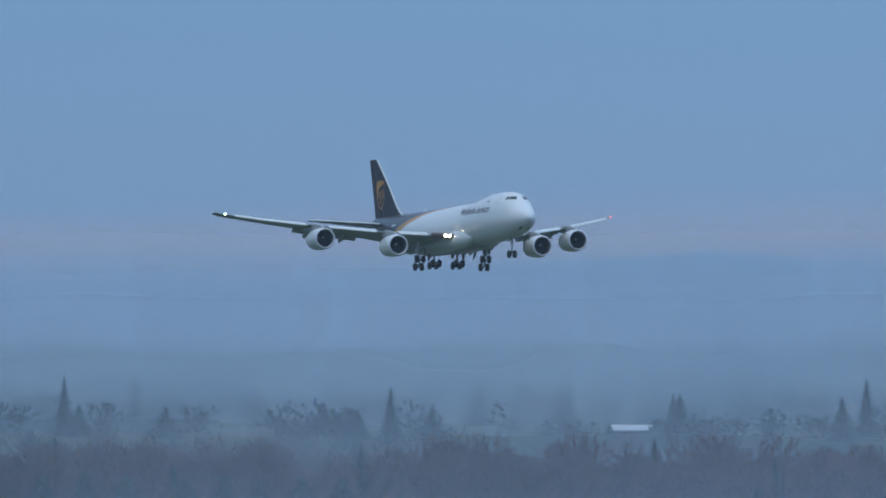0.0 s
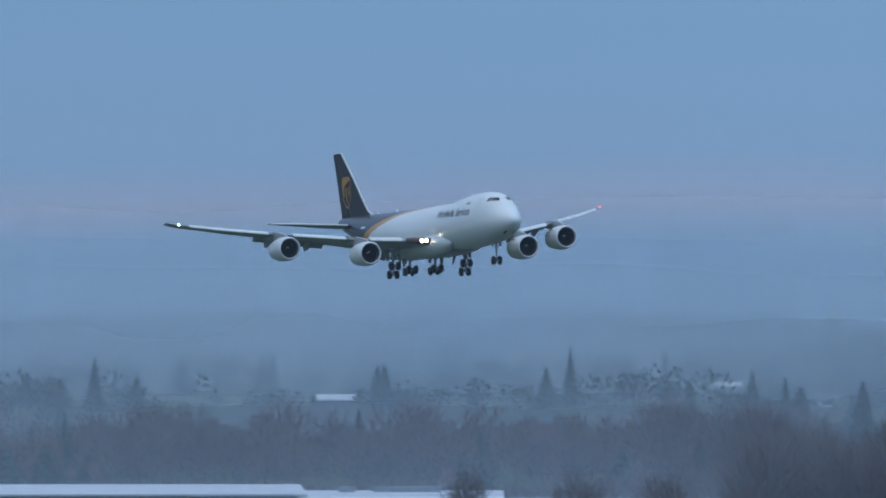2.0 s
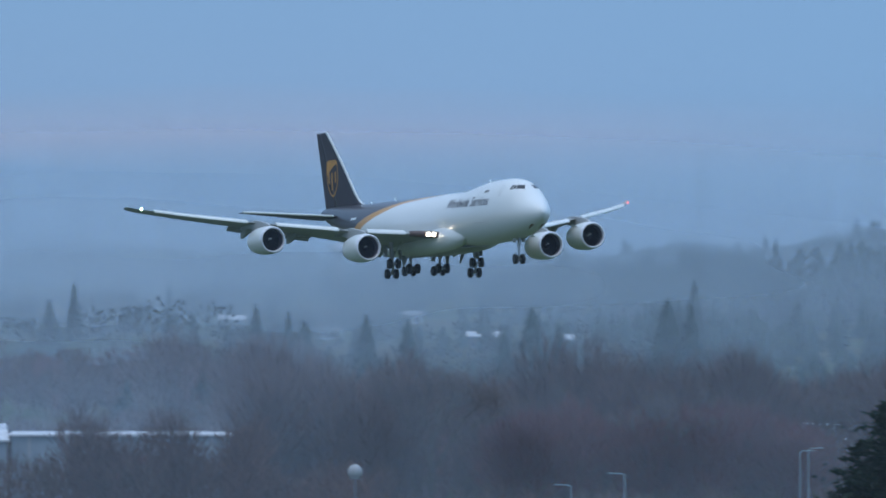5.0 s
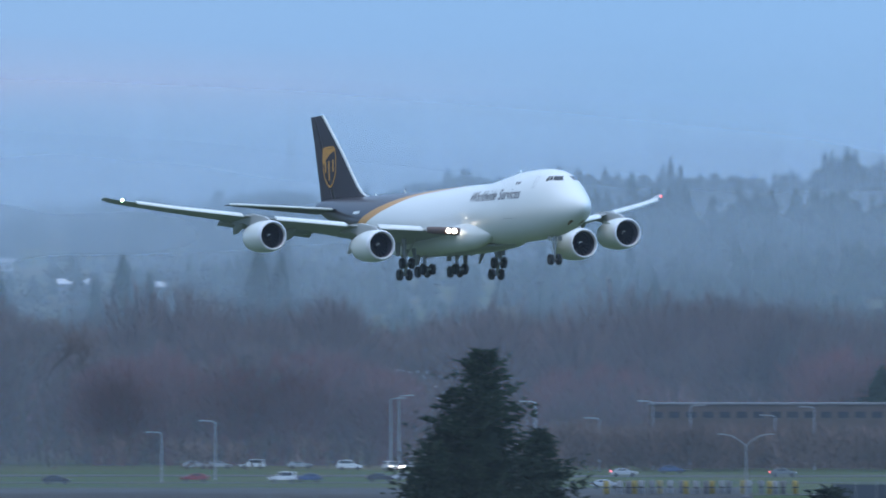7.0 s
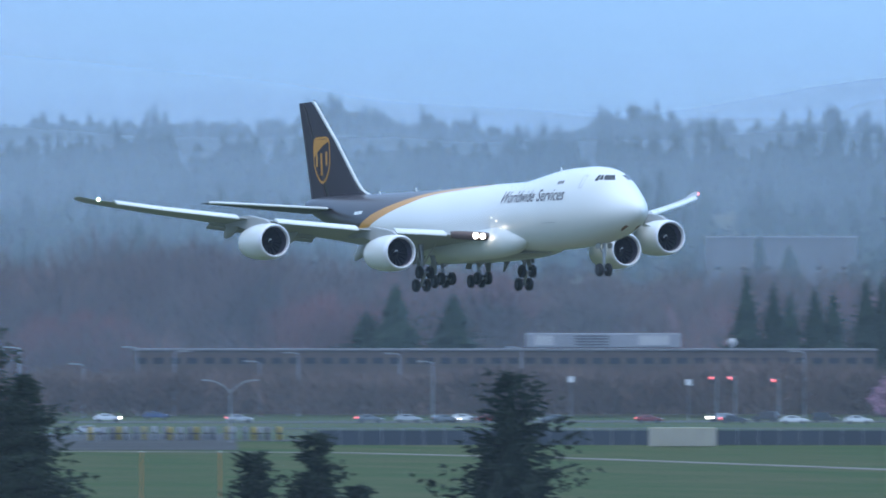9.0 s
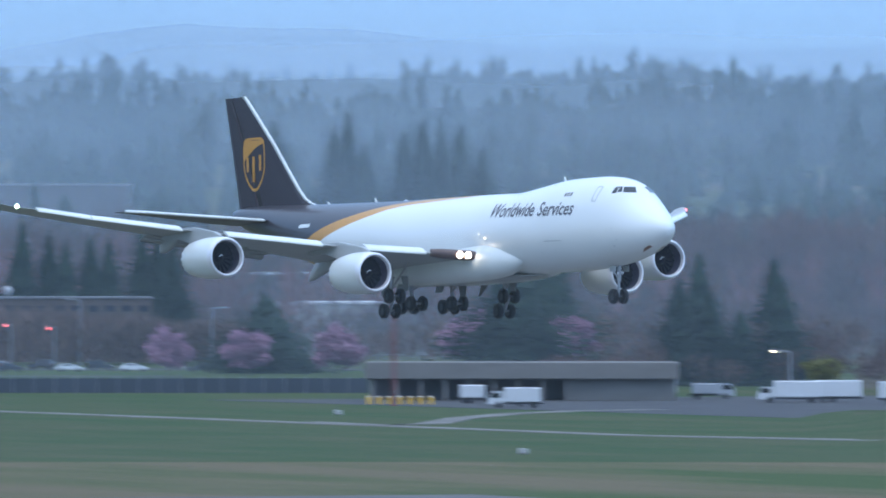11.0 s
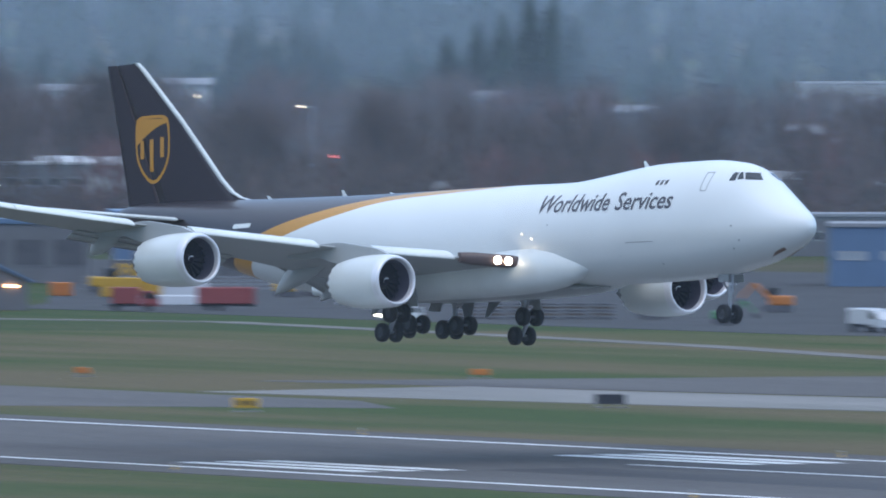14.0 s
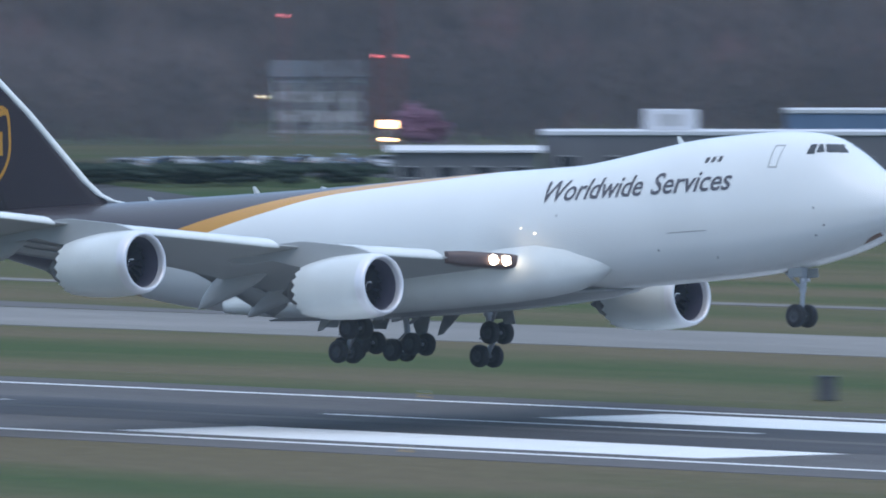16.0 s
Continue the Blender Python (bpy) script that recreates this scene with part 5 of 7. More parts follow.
thicket("bare_woods", "hazy mass of leafless grey-brown woods", M_TWIG, 700, 2135, 2650, -0.02, 0.2, 110, 3)
thicket("bare_woods", "hazy mass of leafless reddish woods", M_TWIG_RED, 330, 2132, 2300, -0.3, 0.02, 110, 5)
thicket("brush", "tangled bare winter brush", M_TWIG, 900, 2130, 2200, -0.55, -0.28, 60, 9)
thicket("roadside_trees", "thin bare young trees along the road", M_TWIG, 700, 2040, 2078, -0.55, -0.36, 34, 17)

thicket("roadside_trees", "thin bare trees before the long building", M_TWIG, 420, 2030, 2070, -0.47, -0.335, 80, 19, -71.2, -66.6)

# dense rounded crowns: the woods' dark mass
SKY_H = (-81, -77, -76, -75, -74, -73, -72, -70.9, -70.1, -69.3, -67.6, -66.8, -65.6, -64.8, -64, -61.5, -59, -57.7, -57, -56, -54.5, -53.4, -52.9, -47)
SKY_E = (0.17, 0.17, 0.19, 0.2, 0.16, 0.2, 0.13, 0.19, 0.14, 0.1, 0.02, -0.22, -0.22, 0.03, 0.06, 0.08, 0.1, 0.14, 0.1, 0.05, -0.03, 0.12, 0.2, 0.2)


def lump(seed):
    """A small uneven ball to share out: points and faces."""
    bm = bmesh.new()
    bmesh.ops.create_icosphere(bm, subdivisions=2, radius=1)
    bm.verts.index_update()
    v = [q.co * (0.85 + 0.5 * noise.noise(q.co * 1.7 + Vector((seed, 0, 0)))) for q in bm.verts]
    f = [tuple(q.index for q in k.verts) for k in bm.faces]
    bm.free()
    return v, f


LUMPS = [lump(k * 3.7) for k in range(5)]


def crown(g, p, h, w, r, count, size, core=0.6):
    """One leafless crown: dense lobes, with twigs standing out all round."""
    lobes = [(p + Vector((r.uniform(-0.5, 0.5) * w, r.uniform(-0.5, 0.5) * w, h * r.uniform(0.4, 0.66))), w * r.uniform(0.42, 0.62), h * r.uniform(0.2, 0.32)) for _ in range(4)]
    lobes.append((p + Vector((0, 0, h * 0.22)), w * 0.5, h * 0.24))
    for c, a, b in lobes:
        v, f = r.choice(LUMPS)
        g.add([Vector((c.x + q.x * a * core, c.y + q.y * a * core, c.z + q.z * b * core)) for q in v], f, True)
    for k in range(int(count * 1.35)):
        c, a, b = lobes[k % 5]
        d = Vector((r.gauss(0, 1), r.gauss(0, 1), r.gauss(0.25, 1))).normalized()
        t0 = r.uniform(0.45, 0.9)
        o = c + Vector((d.x * a * t0, d.y * a * t0, d.z * b * t0))
        e = c + Vector((d.x * a, d.y * a, d.z * b)) * r.uniform(0.95, 1.2) + Vector((r.uniform(-1, 1), r.uniform(-1, 1), r.uniform(0, 1.2))) * size * 0.8
        s = Vector((r.uniform(-1, 1), r.uniform(-1, 1), r.uniform(-0.3, 0.3))).normalized() * size * r.uniform(0.08, 0.2)
        g.add([o - s, o + s, e], [(0, 1, 2)])


def crowns(name, label, material, count, h0, h1, d0, d1, drop, rough, tufts, size, seed, wide=0.36, low=4.0):
    r = random.Random(seed)
    g = Geo()
    for k in range(count):
        hd, d = r.uniform(h0, h1), r.uniform(d0, d1)
        e = float(np.interp(hd, SKY_H, SKY_E)) - drop + 0.10 * noise.noise(Vector((hd * 2.3, seed, d * 0.002))) + r.uniform(-rough, rough * 0.6)
        z0 = rise(hd, d)
        h = max(low, height(e, d) - z0)
        (crown if material is M_NEEDLE_FAR else airy_crown)(g, polar(hd, d, z0), h, max(3.5, h * wide * r.uniform(0.8, 1.2)), r, tufts, size)
    return tagged(part(name, g, material), label, "woods", kind="stuff")


DENSE = "dense leafless grey-brown woods with rounded crowns"
TALL = "tall leafless trees with rounded crowns above the woods"
crowns("bare_woods", TALL, M_CROWN, 46, -74.9, -68.6, 2140, 2330, 0.0, 0.07, 620, 1.0, 71, 0.34)
crowns("bare_woods", TALL, M_CROWN, 84, -68.6, -47, 2140, 2330, 0.0, 0.08, 560, 1.0, 91, 0.34)
crowns("bare_woods", DENSE, M_CROWN, 210, -74.9, -68.6, 2135, 2420, 0.14, 0.08, 260, 1.0, 92, 0.32)
crowns("bare_woods", DENSE, M_CROWN, 190, -68.6, -59.4, 2135, 2480, 0.12, 0.1, 240, 1.0, 72, 0.32)
crowns("bare_woods", DENSE, M_CROWN, 130, -59.4, -53.5, 2135, 2480, 0.26, 0.1, 240, 1.0, 93, 0.32)
crowns("bare_woods", DENSE, M_CROWN, 130, -53.5, -47, 2135, 2480, 0.12, 0.1, 240, 1.0, 94, 0.32)
RED = "dense reddish winter woods below the taller trees"
crowns("bare_woods", RED, M_CROWN_RED, 60, -73.5, -71.95, 2128, 2150, 0.31, 0.05, 260, 0.9, 73, 0.4)
crowns("bare_woods", RED, M_CROWN_RED, 14, -71.25, -70.85, 2128, 2150, 0.33, 0.05, 260, 0.9, 87, 0.4)
crowns("bare_woods", RED, M_CROWN_RED, 14, -69.95, -69.6, 2128, 2150, 0.23, 0.05, 260, 0.9, 88, 0.4)
crowns("bare_woods", DENSE, M_CROWN, 240, -74.6, -47, 2128, 2150, 0.38, 0.08, 130, 0.9, 74, 0.45)
crowns("bare_woods", "leafless woods beyond the long sheds", M_CROWN, 320, -80.5, -74.3, 2742, 2945, 0.02, 0.15, 260, 1.1, 75, 0.42)
crowns("bare_woods", "leafless trees before the long sheds", M_CROWN, 26, -75.5, -74.5, 2000, 2075, 0.36, 0.14, 220, 0.7, 86, 0.3)
crowns("bare_woods", "leafless trees before the long sheds", M_CROWN, 34, -74.75, -73.9, 2128, 2190, 0.1, 0.12, 300, 0.9, 76, 0.28)
crowns("bare_woods", "low leafless woods on the rise behind the sheds", M_CROWN, 200, -80.5, -74.3, 2230, 2620, 0.33, 0.06, 200, 1.0, 95, 0.5)
crowns("bare_woods", "leafless woods behind the airport halls", M_TWIG, 230, -54.4, -47, 1925, 2110, 0.12, 0.12, 240, 1.0, 77, 0.3)
crowns("bare_woods", "leafless woods behind the airport halls", M_TWIG, 150, -53.6, -51.7, 1765, 1915, 0.42, 0.12, 150, 0.8, 82, 0.4)
crowns("bare_woods", "leafless woods behind the airport halls", M_TWIG, 200, -50.85, -47, 1765, 1915, 0.42, 0.12, 150, 0.8, 83, 0.4)
crowns("bare_woods", "leafless woods behind the hangars", M_TWIG, 110, -60.0, -54.4, 1830, 2110, 0.34, 0.12, 180, 0.9, 78, 0.34)
crowns("bare_woods", "dark leafless trees behind the parked trucks", M_CROWN, 84, -65.2, -62.55, 1765, 1850, 0.6, 0.14, 160, 0.7, 84, 0.34)
crowns("bare_woods", "dark leafless trees before the airport building", M_CROWN, 46, -61.7, -59.9, 1765, 1850, 0.58, 0.14, 160, 0.7, 85, 0.34)
crowns("bank_brush", "low dark brush before the long sheds", M_CROWN, 240, -80.5, -74.0, 1990, 2060, 0.52, 0.03, 70, 0.5, 79, 0.6, 2.0)
crowns("hedge", "dark untrimmed hedge beside the car park", M_NEEDLE_FAR, 90, -53.4, -50.8, 1395, 1440, 1.12, 0.02, 90, 0.4, 80, 0.9, 3.2)

# wooded slopes beyond
r_ = random.Random(81)
g = Geo()
for k in range(3800):
    hd, d = r_.uniform(-81, -47), r_.uniform(2660, 4500)
    if hd < -73.8:
        d = r_.uniform(2960, 4700)
    if noise.noise(Vector((hd * 1.1, d * 0.004, 9))) < -0.18:
        continue
    s_ = r_.uniform(6.5, 12)
    airy_crown(g, polar(hd, d, rise(hd, d) - 1), s_, s_ * r_.uniform(0.5, 0.8), r_, 46, 3.4)
tagged(part("slope_woods", g, M_HILLWOOD), "hazy mixed woods on the slopes beyond", "woods", kind="stuff")

# ridge woods
g = Geo()
for k in range(10500):
    hd = rng.uniform(-81, -47)
    d = 2900 + 1640 * math.sqrt(rng.random())
    near = max(0.0, min(1.0, (hd + 75.4) / 3.0))
    if d < 4250 and rng.random() > near * near:
        continue
    p = polar(hd, d, rise(hd, d))
    clump = noise.noise(Vector((hd * 2.1, d * 0.004, 12.0)))
    h, w = rng.uniform(13, 17) + 7 * max(-0.6, clump), rng.uniform(3.6, 5.6)
    h *= 0.45 + 0.55 * near
    h *= 1 - 0.18 * max(0.0, min(1.0, (-69.8 - hd) / 1.0))
    if rng.random() < (0.10 + 0.3 * max(0.0, clump)) * (1 if hd > -70.2 else 0.3):
        h, w = h + rng.uniform(2.5, 6.5), w * 0.8
    q0 = rng.random() * 6
    lean = Vector((rng.uniform(-0.5, 0.5), rng.uniform(-0.5, 0.5), 0))
    for i in range(6):
        u = i / 6
        ww = w * ((1 - u) ** 0.8 + 0.1) * rng.uniform(0.75, 1.2)
        ring = [p + lean * u + Vector((ww * rng.uniform(0.45, 1.3) * math.cos(q0 + 6.283 * j / 6), ww * rng.uniform(0.45, 1.3) * math.sin(q0 + 6.283 * j / 6), h * (u + rng.uniform(-0.06, 0.04)))) for j in range(6)]
        g.add(ring + [p + lean * u + Vector((0, 0, h * min(1.0, u + 0.34)))], [(j, (j + 1) % 6, 6) for j in range(6)])
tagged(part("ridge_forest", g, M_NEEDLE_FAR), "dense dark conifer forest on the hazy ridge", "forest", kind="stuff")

# ---- buildings ----
def chord(h0, h1, d):
    """Middle heading and width of a front that spans two headings at a distance."""
    return (h0 + h1) / 2, 2 * d * math.tan(radians(abs(h1 - h0) / 2))


def hall(name, label, h0, h1, d, e_top, depth=16, wall=M_WALL, roof=M_ROOFWHITE, rows=1, cols=8, win=(1.6, 1.2), gable=0.0, fascia=0.5, base=None, turn=0.0, pane=M_PANE, trim=None):
    """A building whose front faces the field: walls, roof, and each window with its frame."""
    hd, w = chord(h0, h1, d)
    z0 = rise(hd, d) - 0.5 if base is None else base
    top = height(e_top, d) - gable
    h = max(2.6, top - z0)
    t = thing(name, label, "building", "", "", facing(hd, d, z0, turn))
    part("wall", Geo().box(0, depth / 2, h / 2, w, depth, h, None, 0.08), wall, t)
    if gable:
        g = Geo()
        e = 0.6
        pr = [(-e, 0), (depth / 2, gable), (depth + e, 0), (depth + e, 0.25), (depth / 2, gable + 0.25), (-e, 0.25)]
        g.loft([[(x, y, h + z) for y, z in pr] for x in (-w / 2 - e, w / 2 + e)], smooth=False)
        part("roof", g, roof, t)
        for sx in (-1, 1):
            part("gable", Geo().loft([[(sx * (w / 2 - 0.02) + k, 0.02, h - 0.01), (sx * (w / 2 - 0.02) + k, depth - 0.02, h - 0.01), (sx * (w / 2 - 0.02) + k, depth / 2, h + gable - 0.03)] for k in (-0.1, 0.1)], smooth=False), wall, t)
    else:
        part("roof", Geo().box(0, depth / 2, h + fascia / 2, w + 0.5, depth + 0.5, fascia, None, 0.05), roof, t)
    if cols and rows:
        ww, hh = win
        wm, fm = None, None
        for j in range(rows):
            for i in range(cols):
                x = -w / 2 + w * (i + 0.5) / cols
                z = h * (j + 0.55) / rows
                if wm is None:
                    fm = Geo().box(0, 0, hh / 2 + 0.05, ww + 0.2, 0.1, 0.1).box(0, 0, -hh / 2 - 0.05, ww + 0.2, 0.14, 0.1).box(-ww / 2 - 0.05, 0, 0, 0.1, 0.1, hh).box(ww / 2 + 0.05, 0, 0, 0.1, 0.1, hh).mesh("window")
                    wm = Geo().box(0, 0, 0, ww, 0.05, hh).mesh("pane")
                fr = part("window", fm, trim or M_WALL, t, "", pose(x, -0.03, z))
                part("pane", wm, pane, fr, "dark window pane")
    return t


hotel = hall("hotel", "long low brown building with a pale roof edge", -70.75, -67.15, 2085, -0.348, 18, M_BRICK, M_DARKWALL, 3, 44, (1.9, 1.1), 0, 0.32, None, 0, M_PANE, M_BRICK)
hd, w = chord(-68.85, -68.10, 2094)
zr = height(-0.345, 2085)
pent = thing("rooftop_plant", "pale grey boxed ventilation plant on the flat roof", "ventilation unit", "", "", facing(hd, 2094, zr + 0.48))
ph = height(-0.276, 2094) - zr
part("casing", Geo().box(0, 0, ph / 2, w, 6, ph, None, 0.1), M_ROOFGREY, pent)
for k in range(4):
    part("louvre", Geo().box(-w * 0.07, -3.03, ph * (0.2 + 0.2 * k), w * 0.22, 0.12, ph * 0.1), M_DKGREY, pent, "dark louvre slat")
for x, ww in ((-0.38, 0.12), (0.33, 0.2)):
    part("panel", Geo().box(x * w, -3.03, ph * 0.5, ww * w, 0.08, ph * 0.7), M_WALL, pent, "grey access panel")
p = facing(-67.85, 2090, zr + 0.48)
vent = thing("roof_vent", "round pale roof ventilator", "vent", "", "", p)
part("hood", Geo().ball((0, 0, 0.9), 0.8, 8, 0.9).rod((0, 0, 0), (0, 0, 0.8), 0.4), M_WALL, vent)

# long sheds beyond the near brush: walls, shallow white roof, wall panels
M_PALEBLUE = mat("pale_blue_wall_sheeting", (0.30, 0.35, 0.39), 0.6, 0, 0.15, 0.08)


def long_shed(label, h0, h1, d, e_eave, e_ridge):
    hd, w = chord(h0, h1, d)
    ze, zr_ = height(e_eave, d), height(e_ridge, d + 60)
    t = thing("long_shed", label, "building", "sheds in the valley", "", facing(hd, d, -0.3))
    part("wall", Geo().box(0, 60, ze / 2, w, 119.6, ze, None, 0.08), M_PALEBLUE, t)
    part("roof", Geo().loft([[(x, y, z) for y, z in ((-0.5, ze), (60, zr_), (120.5, ze), (120.5, ze + 0.35), (60, zr_ + 0.35), (-0.5, ze + 0.35))] for x in (-w / 2 - 0.4, w / 2 + 0.4)], smooth=False), M_ROOFWHITE, t, "pale shallow metal roof")
    n = int(w / 6)
    pm_ = Geo().box(0, 0, ze * 0.5, 0.35, 0.2, ze * 0.98).mesh("wall_rib")
    for k in range(n):
        part("wall_rib", pm_, M_WALL, t, "", pose(-w / 2 + (k + 0.5) * w / n, -0.08, 0))
    return t


long_shed("long pale shed with a white metal roof", -79.4, -76.8, 2120, -0.2, -0.152)
long_shed("long pale shed with a white metal roof", -76.83, -75.84, 2085, -0.262, -0.182)
long_shed("lower pale blue shed with a white roof edge", -75.82, -74.76, 2090, -0.236, -0.219)
for hd, w_ in ((-76.29, 11.0), (-76.42, 4.0), (-76.6, 3.0)):
    t = thing("rooftop_unit", "dark rooftop machinery on the long shed", "ventilation unit", "", "", facing(hd, 2140, height(-0.2, 2140)))
    part("casing", Geo().box(0, 0, 0.75, w_, 4, 1.5, None, 0.1), M_DARKWALL, t)
    part("duct", Geo().box(w_ * 0.2, 0, 1.6, w_ * 0.3, 2, 0.5, None, 0.05), M_DKGREY, t)
hall("office_block", "low pale building behind bare trees", -72.05, -71.28, 2260, -0.19, 20, M_WALL, M_ROOFWHITE, 2, 10)
hall("warehouse", "pale blue-grey warehouse with a white roof edge", -66.62, -65.62, 2200, -0.375, 22, M_WALL, M_ROOFWHITE, 1, 9, (2.4, 1.4))
hall("warehouse", "long pale warehouse behind the trees", -66.75, -65.45, 2290, -0.232, 22, M_DARKWALL, M_ROOFWHITE, 1, 10, (2.4, 1.4))
hall("warehouse", "low white warehouse up the slope", -67.98, -67.25, 3190, 0.2, 20, M_DARKWALL, M_ROOFGREY, 1, 6)
hall("warehouse", "long grey shed beyond the mound", -62.9, -61.75, 1800, -0.655, 18, M_DARKWALL, M_ROOFWHITE, 1, 8, (2.2, 1.2))
hall("terminal_shed", "flat-roofed grey airport building with lit windows", -61.3, -60.1, 1980, -0.335, 18, M_DARKWALL, M_ROOFWHITE, 2, 12, (2.0, 1.2))
hall("hangar", "dark hangar with a blue metal roof edge", -60.86, -60.08, 1500, -0.622, 22, M_DARKWALL, M_ROOFBLUE, 1, 4, (3.6, 3.2), 0, 0.7, None, 0, M_DKGREY, M_DARKWALL)
hall("hangar", "grey hangar with a blue metal roof band", -59.98, -59.6, 1560, -0.612, 24, M_DARKWALL, M_ROOFBLUE, 1, 3, (2.6, 3.0), 0, 1.5, None, 0, M_ROOFBLUE)
hall("stair_tower", "plain grey concrete block between the hangars", -59.6, -59.46, 1558, -0.575, 14, M_ROOFGREY, M_ROOFWHITE, 1, 0, (1, 1), 0, 0.3)
hall("hangar", "grey hangar with a blue metal roof and dark doors", -59.45, -58.5, 1560, -0.65, 24, M_DARKWALL, M_ROOFBLUE, 1, 5, (3.8, 3.4), 0, 1.6, None, 0, M_DKGREY, M_ROOFWHITE)
hall("hangar", "pale hangar with a blue metal roof", -58.45, -57.35, 1530, -0.665, 24, M_WALL, M_ROOFBLUE, 1, 2, (3.4, 2.2), 0, 2.6)
hall("hangar", "blue-walled hangar with a pale grey roof", -56.5, -54.95, 1480, -0.635, 24, M_ROOFBLUE, M_ROOFGREY, 1, 7, (3.6, 0.9), 0, 0.5, None, 0, M_PALEBLUE)
hall("warehouse", "long grey flat warehouse behind bare trees", -57.4, -55.0, 1760, -0.585, 22, M_DARKWALL, M_ROOFGREY, 1, 10)
hall("warehouse", "pale warehouse up the slope", -55.95, -55.45, 2700, 0.075, 20, M_WALL, M_ROOFWHITE, 1, 4)
hall("warehouse", "pale warehouse up the slope", -56.65, -56.2, 2750, 0.06, 20, M_WALL, M_ROOFWHITE, 1, 4)
hall("hall", "low hall with a white roof beside the car park", -50.93, -50.22, 1365, -0.79, 14, M_DARKWALL, M_ROOFWHITE, 1, 4, (2, 1.2), 0.5)
hall("hall", "grey airport hall with a white roof", -50.2, -48.3, 1380, -0.727, 20, M_DARKWALL, M_ROOFWHITE, 1, 8, (2, 1.2))
hall("hall", "airport hall with a white roof and blue sign band", -49.02, -47.9, 1480, -0.62, 20, M_ROOFBLUE, M_ROOFWHITE, 1, 4, (3, 1.6), 0, 0.5, None, 0, M_RED)
rb = thing("rooftop_unit", "boxy white rooftop unit", "ventilation unit", "", "", facing(-49.58, 1388, height(-0.727, 1380) + 0.46))
part("casing", Geo().box(0, 0, 1.25, 6.2, 4, 2.5, None, 0.1), M_ROOFWHITE, rb)
part("grille", Geo().box(0, -2.03, 1.25, 3.0, 0.08, 1.4), M_WALL, rb, "grey grille")
M_SLATE = mat("dark_grey_shingle_roof", (0.075, 0.08, 0.088), 0.85, 0, 0.2, 0.4, 0, 10, 0.2)
hall("apartment_house", "pale three-storey house with a shallow dark grey roof", -51.5, -51.07, 1900, -0.373, 14, M_WALL, M_SLATE, 3, 6, (1.2, 1.4), 2.6)

# canopy building at the field's edge
hd, w = chord(-66.12, -64.6, 1625)
cp = thing("canopy_building", "low pale concrete canopy building at the field edge", "building", "", "", facing(hd, 1625, 0))
ct = height(-0.655, 1625)
part("roof", Geo().box(0, 6, ct - 1.15, w, 13, 2.3, None, 0.08), M_CONCRETE, cp, "pale concrete fascia")
part("wall", Geo().box(0, 11, (ct - 2.32) / 2, w - 1, 0.4, ct - 2.32), M_DARKWALL, cp)
part("wall", Geo().box(w * 0.32, 1.2, (ct - 2.32) / 2, w * 0.34, 0.4, ct - 2.32), M_CONCRETE, cp)
for k in range(9):
    part("column", Geo().box(-w / 2 + 1 + (w * 0.62) * k / 8, 0.4, (ct - 2.32) / 2, 0.5, 0.5, ct - 2.32, None, 0.05), M_CONCRETE, cp)

# shed with the blue roof
sh = thing("utility_shed", "small grey shed with a blue metal roof and wall lamps", "shed", "", "", facing(-60.555, 1312, 0, 12))
part("wall", Geo().box(0, 3.5, 1.6, 8.2, 7, 3.2, None, 0.05), M_DARKWALL, sh)
g = Geo()
g.loft([[(x, y, z) for x, z in ((-4.7, 3.05), (0, 5.2), (4.7, 3.05), (4.7, 3.25), (0, 5.4), (-4.7, 3.25))] for y in (-0.5, 7.5)], smooth=False)
part("roof", g, M_ROOFBLUE, sh, "blue ribbed metal roof")
part("gable", Geo().loft([[(-4.05, y, 3.2), (4.05, y, 3.2), (0, y, 5.1)] for y in (0.02, 0.2)], smooth=False), M_DARKWALL, sh)
for k in range(8):
    for s in (-1, 1):
        part("roof_rib", Geo().rod((0.05 * s, -0.45 + 1.13 * k, 5.42), (s * 4.7, -0.45 + 1.13 * k, 3.27), 0.05, None, 4), M_ROOFBLUE, sh)
part("door", Geo().box(-0.6, -0.03, 1.1, 1.1, 0.1, 2.1), M_WALL, sh, "pale metal door")
part("window", Geo().box(-2.8, -0.03, 1.5, 0.9, 0.08, 1.1), M_PANE, sh, "dark window")
for x in (-2.6, 2.2):
    part("wall_lamp", Geo().box(x, -0.2, 2.72, 1.1, 0.25, 0.28, None, 0.05), G_FLOOD, sh, "glowing wall lamp")

